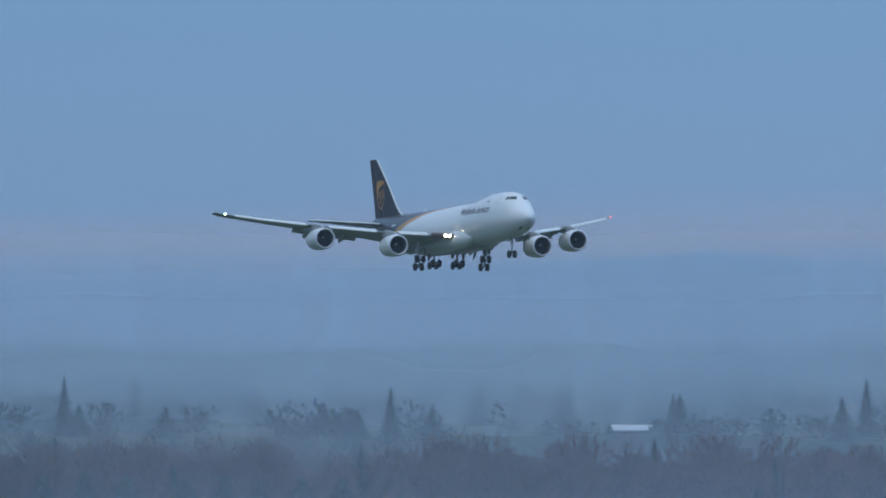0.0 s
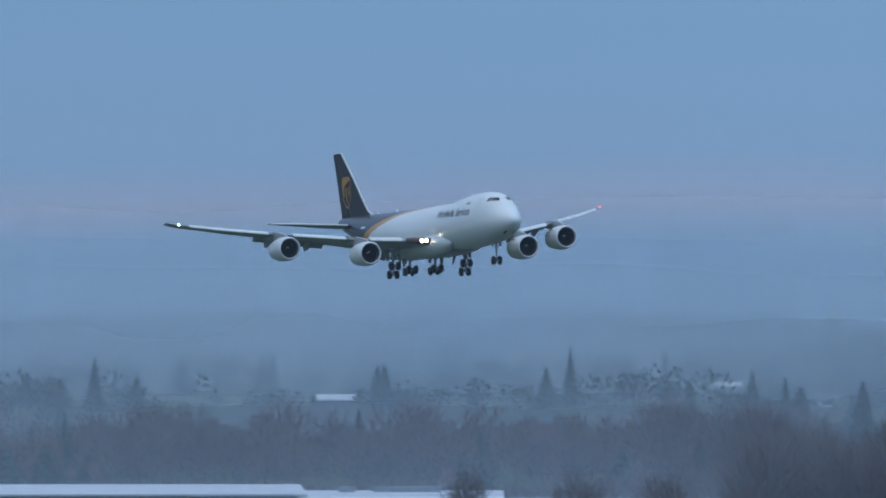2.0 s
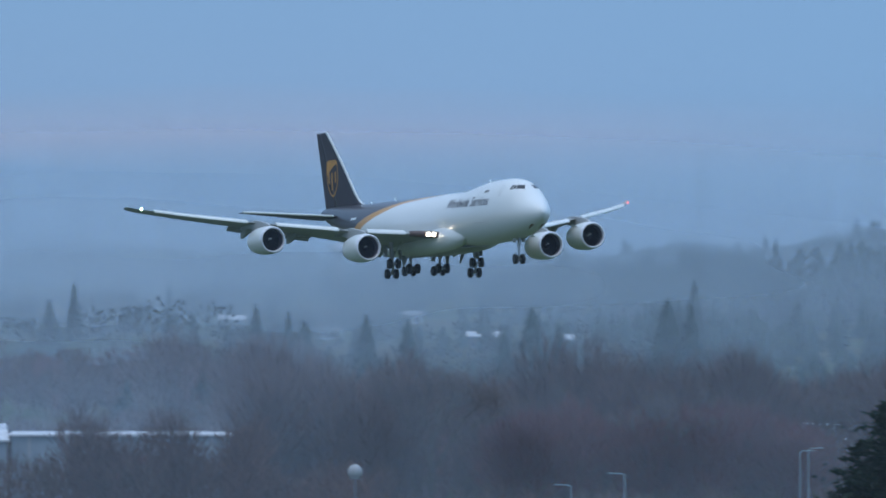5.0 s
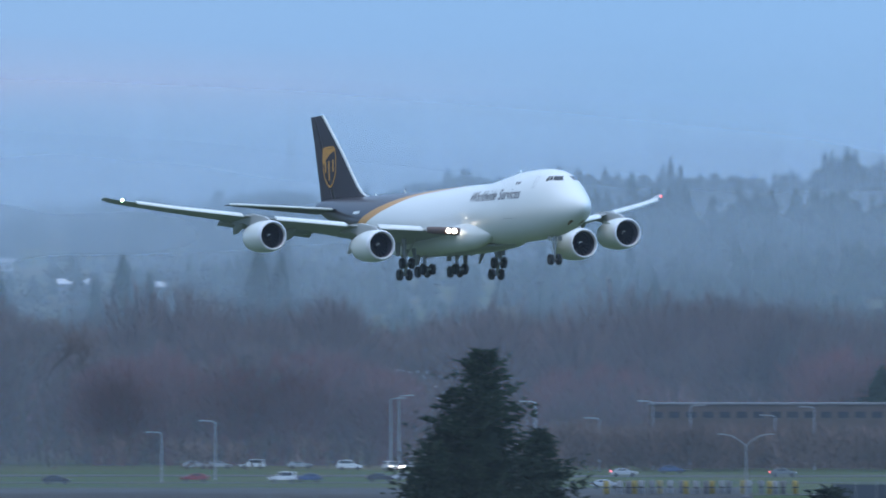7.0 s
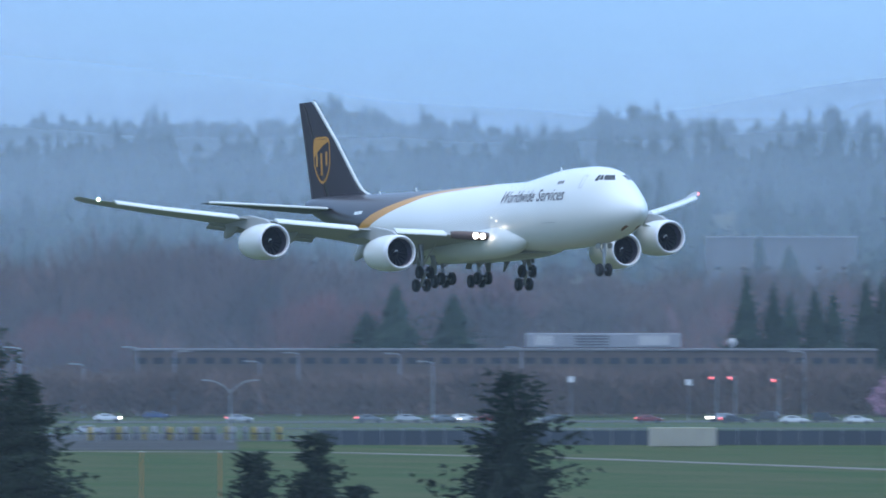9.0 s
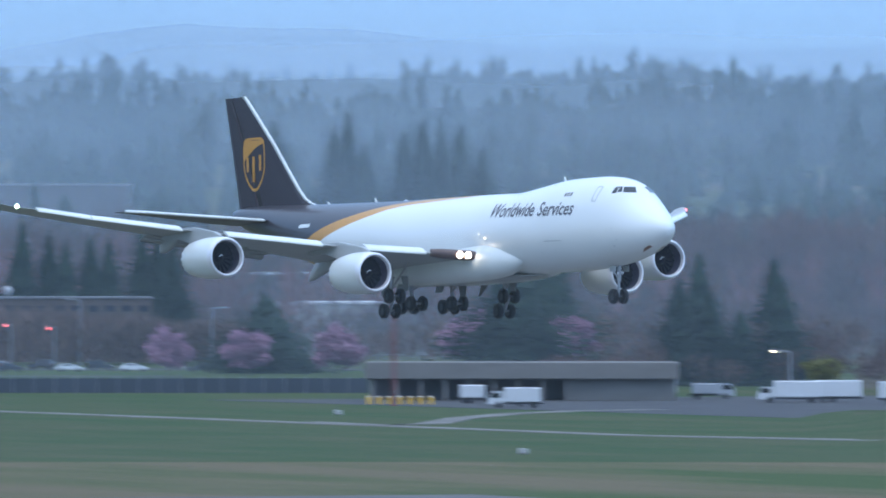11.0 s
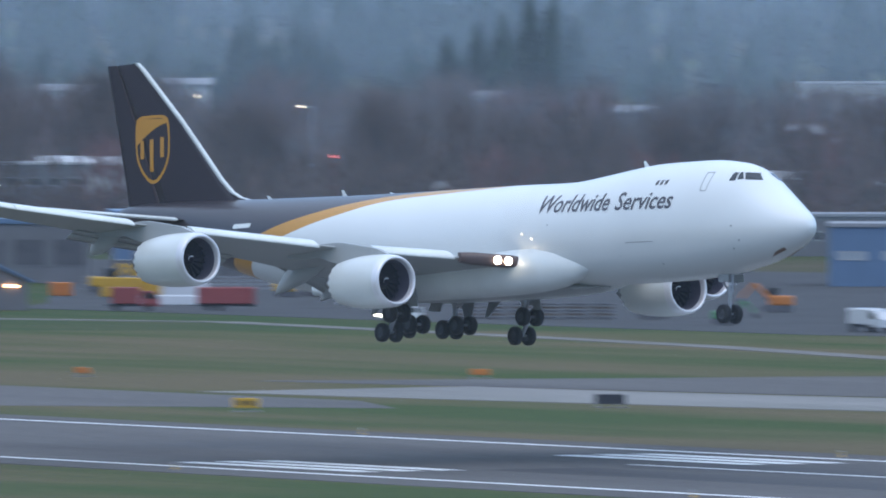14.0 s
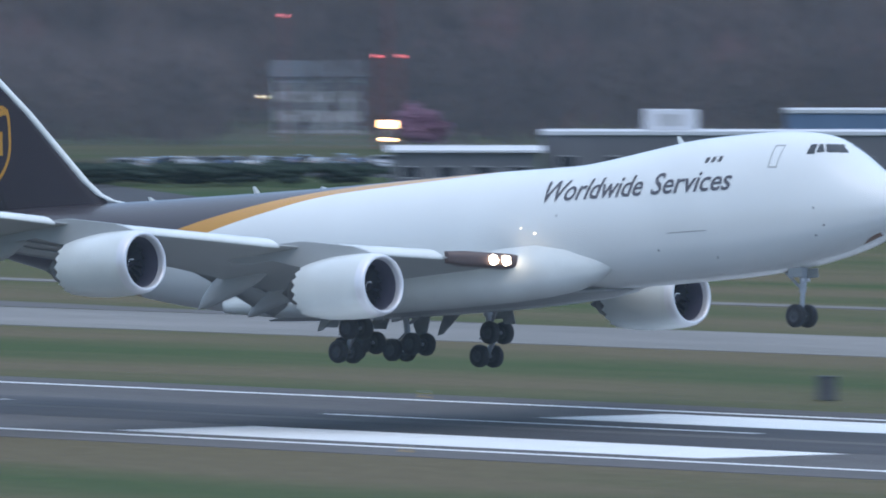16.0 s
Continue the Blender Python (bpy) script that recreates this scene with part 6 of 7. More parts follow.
# houses up the valley
HOUSES = [(-76.655, 3240, 0.28, 12, 7), (-75.24, 3200, 0.17, 9, 5), (-74.29, 3000, 0.285, 10, 4), (-73.53, 3800, 0.26, 12, 6), (-73.15, 3750, 0.245, 8, 4), (-75.98, 3320, 0.33, 7, 4),
          (-76.3, 3080, 0.2, 8, 4), (-75.6, 3080, 0.36, 9, 4), (-77.0, 3000, 0.12, 10, 5), (-74.75, 3200, 0.34, 9, 4), (-72.75, 3820, 0.33, 10, 5), (-72.5, 3800, 0.30, 9, 4), (-73.9, 3320, 0.36, 11, 4), (-67.6, 4050, 0.52, 9, 5), (-68.3, 4100, 0.55, 8, 5),
          (-60.2, 2650, 0.05, 12, 5), (-59.6, 2700, 0.08, 10, 5), (-58.2, 2650, 0.02, 12, 5), (-57.5, 2500, -0.05, 13, 5), (-54.75, 2450, -0.1, 14, 5), (-54.3, 2500, -0.06, 12, 5), (-53.5, 2300, -0.2, 12, 5), (-56.7, 2350, -0.15, 13, 5), (-52.6, 2350, -0.15, 12, 5)]
for hd, d, e, w_, h_ in HOUSES:
    if hd < -72:
        # where the slope carries it
        d = next((q for q in range(2850, 4500, 10) if rise(hd, q) > height(e, q) - h_), d)
        w_ *= 0.8
    a = math.degrees(w_ / 2 / d)
    hall("house", "small pale house half hidden on the hazy slope", hd - a, hd + a, d, e, 9, M_WALL if rng.random() < 0.5 else M_DARKWALL, M_ROOFGREY if rng.random() < 0.5 else M_ROOFWHITE, 1, 3, (1.2, 1.2), 1.4)["group"] = "houses on the slope"
TOWN = [(-56.62, -0.14, 9, 5), (-56.75, -0.19, 12, 4), (-56.55, -0.21, 8, 4), (-56.7, -0.37, 10, 4), (-56.35, -0.42, 14, 5), (-56.5, -0.46, 9, 4), (-58.45, -0.42, 10, 5), (-57.55, -0.45, 9, 4), (-57.72, -0.5, 7, 3), (-54.72, -0.02, 18, 5), (-54.6, -0.1, 14, 4), (-55.1, 0.0, 12, 5),
        (-55.2, -0.08, 11, 4), (-54.45, -0.1, 13, 4), (-54.1, -0.11, 12, 4), (-53.85, -0.1, 16, 4), (-56.28, -0.4, 8, 4), (-55.55, -0.5, 9, 4), (-53.45, -0.38, 5, 3), (-59.98, -0.12, 14, 5), (-59.8, -0.15, 9, 4), (-59.35, -0.1, 8, 5), (-59.2, -0.06, 7, 4), (-60.9, -0.22, 8, 4), (-60.1, -0.3, 16, 5)]
for hd, e, w_, h_ in TOWN:
    d = 2500 if e > -0.3 else 2010
    a = math.degrees(w_ / 2 / d)
    hall("town_building", "pale building showing between bare trees", hd - a, hd + a, d, e, 8, M_WALL if rng.random() < 0.6 else M_DARKWALL, M_ROOFWHITE if rng.random() < 0.6 else M_ROOFGREY, 4, 4, (1.3, 1.2), 1.2)["group"] = "buildings among the trees"
wt = thing("water_tower", "pale round water tower on a slim column", "water tower", "", "", facing(-74.23, 4020, 0))
z1 = height(0.69, 4020)
part("tank", Geo().ball((0, 0, z1 - 2.2), 3.0, 12, 0.75), M_ROOFWHITE, wt)
part("column", Geo().rod((0, 0, rise(-74.23, 4020) - 1), (0, 0, z1 - 4), 1.0, 0.8, 12), M_WALL, wt)


# ---- street furniture ----
def lamp_post(label, hd, d, e_top, arms=1, lit=False, turn=0.0, pole=M_POLE, lens=None):
    z0 = rise(hd, d)
    h = height(e_top, d) - z0
    t = thing("street_lamp", label, "street lamp", "lamps along the road", "", facing(hd, d, z0, turn))
    part("pole", Geo().rod((0, 0, -0.2), (0, 0, h - (1.6 if arms == 2 else 0.2)), 0.16, 0.10, 10).box(0, 0, 0.15, 0.5, 0.5, 0.3, None, 0.05), pole, t)
    for s in ((-1, 1) if arms == 2 else (-1,)):
        g = Geo()
        pts = [(0, 0, h - 1.7), (s * 0.9, 0, h - 0.9), (s * 2.0, 0, h - 0.25), (s * 3.2, 0, h)] if arms == 2 else [(0, 0, h - 0.3), (s * 0.5, 0, h - 0.05), (s * 1.8, 0, h)]
        for a, b in zip(pts, pts[1:]):
            g.rod(a, b, 0.09, 0.08, 8)
        part("arm", g, pole, t)
        hx = pts[-1][0]
        head = part("lamp_head", Geo().box(hx + s * 0.4, 0, h, 1.0, 0.4, 0.2, None, 0.06), M_POLE, t, "flat lamp head")
        if lit:
            part("lens", Geo().box(hx + s * 0.4, 0, h - 0.13, 0.8, 0.34, 0.08), lens or G_STREET, head, "glowing lens")
    return t


lamp_post("tall grey lamp post with two raised arms", -70.28, 1722, -0.49, 2)
for hd, d, e, turn in ((-73.11, 1885, -0.479, 0), (-72.85, 1920, -0.424, 0), (-72.0, 2100, -0.315, 180), (-71.96, 2110, -0.302, 180), (-70.99, 2036, -0.411, 0), (-70.73, 2060, -0.329, 0), (-70.55, 2058, -0.351, 180), (-70.14, 2055, -0.398, 0), (-69.95, 2058, -0.357, 0),
                       (-69.30, 1990, -0.399, 0), (-69.46, 2060, -0.36, 0), (-68.87, 2050, -0.33, 0), (-67.5, 2040, -0.35, 0), (-66.86, 1990, -0.39, 180), (-71.3, 2060, -0.33, 0)):
    lamp_post("slim grey street lamp with one arm", hd, d, e, 1, False, turn)
for hd, d, e in ((-64.06, 1640, -0.598), (-60.49, 1955, -0.349), (-60.47, 1940, -0.431), (-55.49, 2900, 0.07), (-55.12, 2800, -0.02), (-55.2, 2780, -0.042), (-54.49, 2800, -0.036), (-54.26, 2850, -0.036), (-53.22, 2500, -0.1), (-52.3, 2450, -0.16), (-51.49, 1850, -0.537), (-50.2, 1900, -0.50), (-53.6, 2000, -0.4), (-59.5, 2300, 0.0), (-57.7, 2200, -0.11), (-59.0, 2100, -0.05), (-50.6, 1420, -0.82), (-50.05, 1420, -0.85)):
    lamp_post("lit street lamp on a slim pole", hd, d, e, 1, True)
for e, d in ((-0.674, 1560), (-0.748, 1540)):
    t = thing("flood_lamp", "bright warm flood lamp on a pole", "flood lamp", "", "", facing(-50.95, d, 0))
    h = height(e, d)
    part("pole", Geo().rod((0, 0, -0.2), (0, 0, h), 0.12, 0.1, 8), M_POLE, t)
    part("lens", Geo().box(0, -0.4, h, 1.7 if e > -0.7 else 1.4, 0.3, 1.0 if e > -0.7 else 0.35, None, 0.1), G_FLOOD, t, "glowing flood lamp lens")

# traffic signals over the road
for hd, e, d in ((-67.95, -0.478, 1990), (-67.86, -0.478, 1990), (-67.65, -0.491, 1995)):
    t = thing("traffic_light", "traffic signal showing red on a mast", "traffic light", "signals at the crossing", "", facing(hd, d, 0))
    h = height(e, d)
    part("mast", Geo().rod((0.9, 0.3, -0.2), (0.9, 0.3, h + 0.3), 0.11, 0.09, 8).rod((0.9, 0.3, h + 0.2), (0, 0.2, h + 0.2), 0.06, 0.06, 6), M_POLE, t)
    part("housing", Geo().box(0, 0, h - 0.4, 0.5, 0.4, 1.3, None, 0.06), M_SIGNB, t)
    part("red_lens", Geo().ball((0, -0.2, h), 0.24, 8), G_RED, t, "glowing red lens")
for hd, e, d in ((-68.63, -0.486, 1990), (-68.06, -0.50, 1990)):
    t = thing("road_sign", "small white square road sign on a post", "road sign", "", "", facing(hd, d, 0))
    h = height(e, d)
    part("post", Geo().rod((0, 0.05, -0.2), (0, 0.05, h), 0.06, 0.06, 6), M_POLE, t)
    part("face", Geo().box(0, -0.02, h, 1.0, 0.05, 1.0, None, 0.02), M_LINE, t)
# red lit mast and beacons
for hd, d, e, base in ((-65.98, 1574, -0.395, 0), (-51.0, 1720, -0.351, None), (-50.885, 1720, -0.351, None), (-50.95, 1722, 0.036, None), (-51.454, 1780, -0.155, None), (-58.9, 2000, -0.3, None)):
    t = thing("warning_mast", "slim red mast with a red warning lamp", "mast", "", "", facing(hd, d, 0))
    h = height(e, d)
    g = Geo()
    for a, b in ((-0.3, -0.3), (0.3, -0.3), (0, 0.3)):
        g.rod((a, b, -0.2), (a * 0.5, b * 0.5, h), 0.05, 0.04, 5)
    for k in range(int(h)):
        g.rod((-0.3 + 0.15 * k / h, -0.3, k), (0.3 - 0.15 * k / h, -0.3, k + 1), 0.03, 0.03, 4)
    part("lattice", g, M_RED, t)
    part("lamp", Geo().ball((0, 0, h + 0.2), 0.26, 8), G_RED, t, "glowing red lamp")

# fence along the field
fence = thing("fence", "blue-grey screened chain fence along the road", "fence")
pm, qm = Geo().box(0, 0, 1.1, 2.96, 0.05, 2.1).mesh("panel"), Geo().rod((0, 0, -0.3), (0, 0, 2.35), 0.05, 0.05, 6).mesh("post")
n = 0
hd = -69.85
while hd < -66.13:
    part("post", qm, M_POLE, fence, "", facing(hd, 1697))
    part("panel", pm, M_FENCE, fence, "", facing(hd + math.degrees(1.5 / 1697), 1697))
    hd += math.degrees(3.0 / 1697)
cont = thing("storage_container", "beige storage container by the fence", "container", "", "", facing(-68.09, 1680))
part("body", Geo().box(0, 1.3, 1.4, 9.6, 2.6, 2.7, None, 0.06), mat("beige_container_paint", (0.36, 0.33, 0.24), 0.6, 0, 0.15, 0.5), cont)
for k in range(12):
    part("rib", Geo().box(-4.4 + 0.8 * k, -0.03, 1.4, 0.25, 0.08, 2.4), M_WALL, cont)
M_DRUM = mat("faded_yellow_drum_paint", (0.3, 0.22, 0.06), 0.7, 0, 0.25, 1)
for k in range(22):
    hd = -70.95 + 0.043 * k + rng.uniform(-0.016, 0.016)
    t = thing("marker_drum", ("yellow", "grey", "pale")[k % 3] + " upright drum on the lot", "drum", "drums on the lot", "", facing(hd, 1748 + (k * 37) % 9))
    part("body", Geo().turned([(0, 0.3), (0.05, 0.38), (1.9, 0.38), (2.0, 0.3), (2.0, 0.01)], "z", (0, 0, 0), 12), (M_DRUM, M_ROOFGREY, M_DARKWALL)[k % 3], t)
    part("band", Geo().turned([(0.9, 0.40), (1.1, 0.40)], "z", (0, 0, 0), 12), M_SIGNB, t, "dark band")
for k in range(7):
    t = thing("bollard", "yellow bollard at the field edge", "bollard", "bollards", "", facing(-66.1 + 0.05 * k, 1590))
    part("post", Geo().turned([(-0.2, 0.3), (1.0, 0.3), (1.15, 0.15), (1.17, 0.01)], "z", (0, 0, 0), 12), M_SIGNY, t)
    part("cap", Geo().turned([(1.0, 0.31), (1.1, 0.26)], "z", (0, 0, 0), 12), M_LINE, t, "white band")


# ---- airfield signs and boxes ----
def field_sign(name, label, x, y, w, h, face, turn=0.0):
    t = thing(name, label, "airfield sign", "", "", pose(x, y, 0, 0, 0, 55 + turn))
    part("panel", Geo().box(0, 0, 0.3 + h / 2, w, 0.25, h, None, 0.04), face, t)
    part("plinth", Geo().box(0, 0, 0.02, w + 0.3, 0.6, 0.1), M_CONCRETE, t)
    for s in (-1, 1):
        part("leg", Geo().rod((s * w * 0.38, 0, 0), (s * w * 0.38, 0, 0.35), 0.05, 0.05, 6), M_POLE, t)
    if face is M_SIGNY:
        for k in range(2):
            part("mark", Geo().box(-w * 0.2 + w * 0.4 * k, -0.14, 0.3 + h / 2, w * 0.22, 0.02, h * 0.5), M_SIGNB, t, "plain dark bar")
    return t


field_sign("guidance_sign", "yellow airfield guidance sign in the grass", -767, 455, 1.9, 0.75, M_SIGNY)
field_sign("guidance_sign", "yellow airfield guidance sign beside the taxiway", -706, 495, 1.7, 0.75, M_SIGNY)
field_sign("guidance_sign", "black airfield guidance sign beside the taxiway", -763, 485, 2.3, 0.75, M_SIGNB)
field_sign("guidance_sign", "small orange airfield sign", -848, 526, 1.6, 0.5, M_ORANGE)
field_sign("guidance_sign", "small orange airfield sign", -786, 571, 1.5, 0.5, M_ORANGE)
field_sign("guidance_sign", "small orange airfield sign", -870, 500, 1.3, 0.5, M_ORANGE)
bx = thing("equipment_box", "dark grey equipment cabinet in the grass", "cabinet", "", "", pose(-511, 447, 0, 0, 0, 48))
part("body", Geo().box(0, 0, 0.7, 1.15, 0.8, 1.3, None, 0.05), M_DKGREY, bx)
part("lid", Geo().box(0, 0, 1.39, 1.25, 0.9, 0.06), M_SIGNB, bx, "dark lid")
for x, y in ((-939, 508), (-1129, 518), (-1375, 605)):
    bx = thing("junction_box", "small white equipment box in the grass", "box", "", "", pose(x, y, 0, 0, 0, 55))
    part("body", Geo().box(0, 0, 0.35, 0.9, 0.6, 0.5, None, 0.05), M_WALL, bx)
    part("foot", Geo().box(0, 0, 0.05, 1.0, 0.5, 0.15), M_CONCRETE, bx)
ant = thing("localizer_antenna", "long low white antenna beam on short posts", "antenna", "", "", facing(-69.55, 1130, 0))
part("beam", Geo().box(0, 0, 1.5, 14.0, 0.25, 0.14, None, 0.03), M_LINE, ant)
for k in range(8):
    part("post", Geo().rod((-6.3 + 1.8 * k, 0, -0.1), (-6.3 + 1.8 * k, 0, 1.45), 0.05, 0.05, 6), M_POLE, ant)
part("cabinet", Geo().box(2.9, 0.3, 0.95, 0.9, 0.7, 1.9, None, 0.05), mat("blue_grey_cabinet_paint", (0.18, 0.26, 0.36), 0.6, 0, 0.15, 1), ant, "blue-grey cabinet")
for k in range(-13, 3):
    for yy in (RY - 25.5, RY + 25.5):
        x = k * 61 + 20
        t = thing("runway_edge_lamp", "small unlit runway edge lamp", "runway lamp", "runway edge lamps", "", pose(x, yy, 0.03))
        part("base", Geo().turned([(0, 0.15), (0.06, 0.13), (0.07, 0.05), (0.28, 0.05)], "z", (0, 0, 0), 8), M_SIGNY, t)
        part("globe", Geo().ball((0, 0, 0.34), 0.08, 6), M_WALL, t)
for hd in (-70.71, -70.33, -69.0):
    t = thing("marker_pole", "thin orange marker pole", "pole", "marker poles", "", facing(hd, 1290))
    part("pole", Geo().rod((0, 0, -0.2), (0, 0, 5.0), 0.06, 0.05, 6), M_ORANGE, t)
    part("cap", Geo().ball((0, 0, 5.0), 0.09, 6), M_LINE, t)


# ---- vehicles ----
def car(paint, label, suv=False, lights=""):
    """A parked or waiting car: x forward."""
    t = thing("car", label, "car", "cars on the road")
    hgt = 1.75 if suv else 1.42
    prof = [(-2.2, 0.42), (-2.22, 0.75), (-2.1, 0.98), (-1.75 if not suv else -2.1, 1.05), (-1.35 if not suv else -2.0, hgt - 0.08), (-0.6, hgt), (0.35, hgt - 0.03), (1.05, 1.02), (1.9, 0.9), (2.2, 0.7), (2.22, 0.42)]
    g = Geo()
    rows = []
    for y, k in ((-0.88, 0.9), (-0.8, 1.0), (0.8, 1.0), (0.88, 0.9)):
        rows.append([(x * (1 if k == 1 else 0.985), y * (1 - 0.14 * max(0, z - 0.95)), z if k == 1 else z * 0.97) for x, z in prof])
    g.loft(rows, smooth=False)
    body = part("body", g, paint, t)
    for s in (-1, 1):
        part("side_window", Geo().loft([[(-1.15 if not suv else -1.8, s * (0.8 + k), 1.06), (0.8, s * (0.8 + k), 1.06), (0.3, s * (0.79 + k), hgt - 0.12), (-0.9 if not suv else -1.75, s * (0.79 + k), hgt - 0.12)] for k in (0.0, 0.05)], smooth=False), M_GLASS, body, "dark side window")
        for x in (-1.35, 1.38):
            wh = part("wheel", Geo().turned([(-0.12, 0.2), (-0.12, 0.3), (-0.08, 0.33), (0.08, 0.33), (0.12, 0.3), (0.12, 0.2)], "y", (x, s * 0.8, 0.33), 14), M_TYRE, t, "black tyre")
            part("hub", Geo().turned([(s * 0.125, 0.22), (s * 0.10, 0.01)], "y", (x, s * 0.8, 0.33), 10), M_RIM, wh)
        part("headlight", Geo().ball((2.14, s * 0.62, 0.72), 0.22 if "h" in lights else 0.13, 6, 0.8), G_HEAD if "h" in lights else M_METAL, body, "lit headlight" if "h" in lights else "")
        part("tail_lamp", Geo().ball((-2.16, s * 0.66, 0.86), 0.2 if "t" in lights else 0.12, 6, 0.8), G_TAIL if "t" in lights else M_RED, body, "lit red tail lamp" if "t" in lights else "")
    part("windscreen", Geo().loft([[(0.42 + k, -0.7, hgt - 0.08), (0.42 + k, 0.7, hgt - 0.08), (1.06 + k, 0.76, 1.06), (1.06 + k, -0.76, 1.06)] for k in (0.0, 0.04)], smooth=False), M_GLASS, body, "dark windscreen")
    return t


NAMES = ("white", "silver", "black", "grey", "red", "blue")
protos = {}
# heading, distance, paint, turn (0 faces the picture's right), lights, tall
CARS = [(-70.64, 2000, 5, 0, "", 0), (-70.96, 1807, 1, 0, "", 0), (-69.42, 1960, 1, 0, "", 0),
        (-69.24, 1955, 3, 15, "h", 0), (-69.15, 1965, 0, 0, "", 0), (-69.03, 1958, 4, 180, "t", 0), (-68.72, 1955, 3, 180, "t", 0), (-68.25, 1950, 4, 0, "", 0), (-67.9, 1972, 1, 205, "h", 0), (-67.84, 1945, 2, 0, "t", 0), (-67.69, 1975, 2, 160, "", 1),
        (-67.55, 1940, 0, 0, "", 0), (-67.24, 1940, 0, 0, "", 0), (-66.92, 1938, 3, 180, "t", 0), (-66.45, 1932, 1, 180, "t", 0), (-67.4, 1960, 2, 0, "", 1), (-66.6, 1960, 5, 0, "", 0),
        (-72.95, 2072, 1, 0, "", 0), (-72.83, 2072, 1, 0, "", 0), (-72.67, 2072, 0, 180, "", 1), (-72.44, 2072, 1, 0, "", 0), (-72.2, 2055, 0, 0, "", 1), (-72.0, 2040, 0, -75, "h", 1), (-71.94, 2048, 2, -75, "h", 0), (-71.88, 2040, 1, -75, "h", 0),
        (-73.62, 1864, 2, 0, "", 0), (-71.92, 1900, 1, 0, "", 0), (-72.05, 1890, 2, 0, "", 0),
        (-65.42, 1570, 1, 180, "", 0), (-71.45, 1960, 3, 0, "t", 0), (-74.2, 1950, 3, 0, "", 0)]
for k in range(24):
    CARS.append((-56.15 + 0.068 * k, 1215 + 14 * (k * 7 % 5), (0, 1, 0, 3, 0, 5)[k % 6], (0, 90, 60)[k % 3], "", k % 3 != 1))
for k in range(26):
    CARS.append((-52.2 + 0.052 * k + rng.uniform(-0.02, 0.02), 1490 + rng.uniform(0, 60), (1, 3, 3, 5, 2, 0)[k % 6], rng.choice((0, 90, 60, 180)), "", k % 4 == 0))
for k in range(30):
    CARS.append((-55.4 + 0.06 * k, 2230 + 25 * (k % 3), (0, 1, 0, 3, 5, 4)[k % 6], 180 * (k % 2), "", k % 3 == 0))
for hd, d, c, turn, lights, tall in CARS:
    key = (c, lights, bool(tall))
    m = facing(hd, d, rise(hd, d) + 0.055, turn)
    if key not in protos:
        lab = NAMES[c] + (" tall" if tall else "") + " car " + ("with headlights on" if "h" in lights else "with tail lamps lit" if "t" in lights else "standing with its lamps off")
        protos[key] = car(CARCOL[c], lab, bool(tall), lights)
        protos[key].matrix_basis = m
    else:
        copy_thing(protos[key], m)


def truck(label, paint, length, h, m, cab=True, name="truck"):
    t = thing(name, label, name.replace("_", " "), "", "", m)
    part("cargo_box", Geo().box(-0.6 if cab else 0, 0, 0.75 + (h - 0.75) / 2, length - (2.2 if cab else 0), 2.3, h - 0.75, None, 0.1), paint, t)
    part("chassis", Geo().box(0, 0, 0.6, length, 1.2, 0.25), M_DKGREY, t)
    if cab:
        c = part("cab", Geo().loft([[(length / 2 - 1.65, y, 0.5), (length / 2 + 0.45, y, 0.5), (length / 2 + 0.45, y, 1.3), (length / 2 - 0.1, y, 2.15), (length / 2 - 1.65, y, 2.2)] for y in (-1.05, 1.05)], smooth=False), paint, t)
        for s in (-1, 1):
            part("cab_window", Geo().loft([[(length / 2 - 1.2, s * k, 1.35), (length / 2 + 0.2, s * k, 1.35), (length / 2 - 0.15, s * k, 2.0), (length / 2 - 1.2, s * k, 2.0)] for k in (1.04, 1.08)], smooth=False), M_GLASS, c, "dark cab window")
    for x in ((-length * 0.3, length * 0.36) if cab else (-length * 0.3, -length * 0.1)):
        for s in (-1, 1):
            wh = part("wheel", Geo().turned([(-0.14, 0.25), (-0.14, 0.42), (0.14, 0.42), (0.14, 0.25)], "y", (x, s * 0.95, 0.42), 14), M_TYRE, t, "black tyre")
            part("hub", Geo().turned([(s * 0.13, 0.26), (s * 0.1, 0.01)], "y", (x, s * 0.95, 0.42), 10), M_RIM, wh)
    return t


truck("white box trailer standing by the shed", CARCOL[0], 5.0, 2.5, facing(-60.97, 1329), False, "trailer")
gen = thing("generator", "orange towed generator beside the trailer", "generator", "", "", facing(-61.12, 1332))
part("body", Geo().box(0, 0, 0.8, 2.2, 1.2, 1.0, None, 0.1), M_ORANGE, gen)
part("wheel", Geo().turned([(-0.7, 0.02), (-0.7, 0.3), (0.7, 0.3), (0.7, 0.02)], "y", (0, 0, 0.3), 12), M_TYRE, gen)
truck("white camper van among the trailers", CARCOL[0], 8.5, 3.0, facing(-64.05, 1606, 0, 180), True, "camper")
truck("white box trailer parked in a row", CARCOL[0], 6.5, 3.0, facing(-63.83, 1612), False, "trailer")
truck("white box trailer parked in a row", CARCOL[0], 7.5, 3.0, facing(-63.5, 1600), False, "trailer")
truck("white box trailer parked in a row", CARCOL[0], 8.0, 3.0, facing(-64.75, 1650), False, "trailer")
truck("white van parked by the trailers", CARCOL[1], 6.0, 2.2, facing(-64.45, 1640), True, "van")
truck("white truck at the canopy building", CARCOL[0], 7.0, 2.7, facing(-65.38, 1560, 0, 180), True)
truck("white tank trailer at the canopy building", CARCOL[0], 3.4, 2.5, facing(-65.6, 1600), False, "trailer")
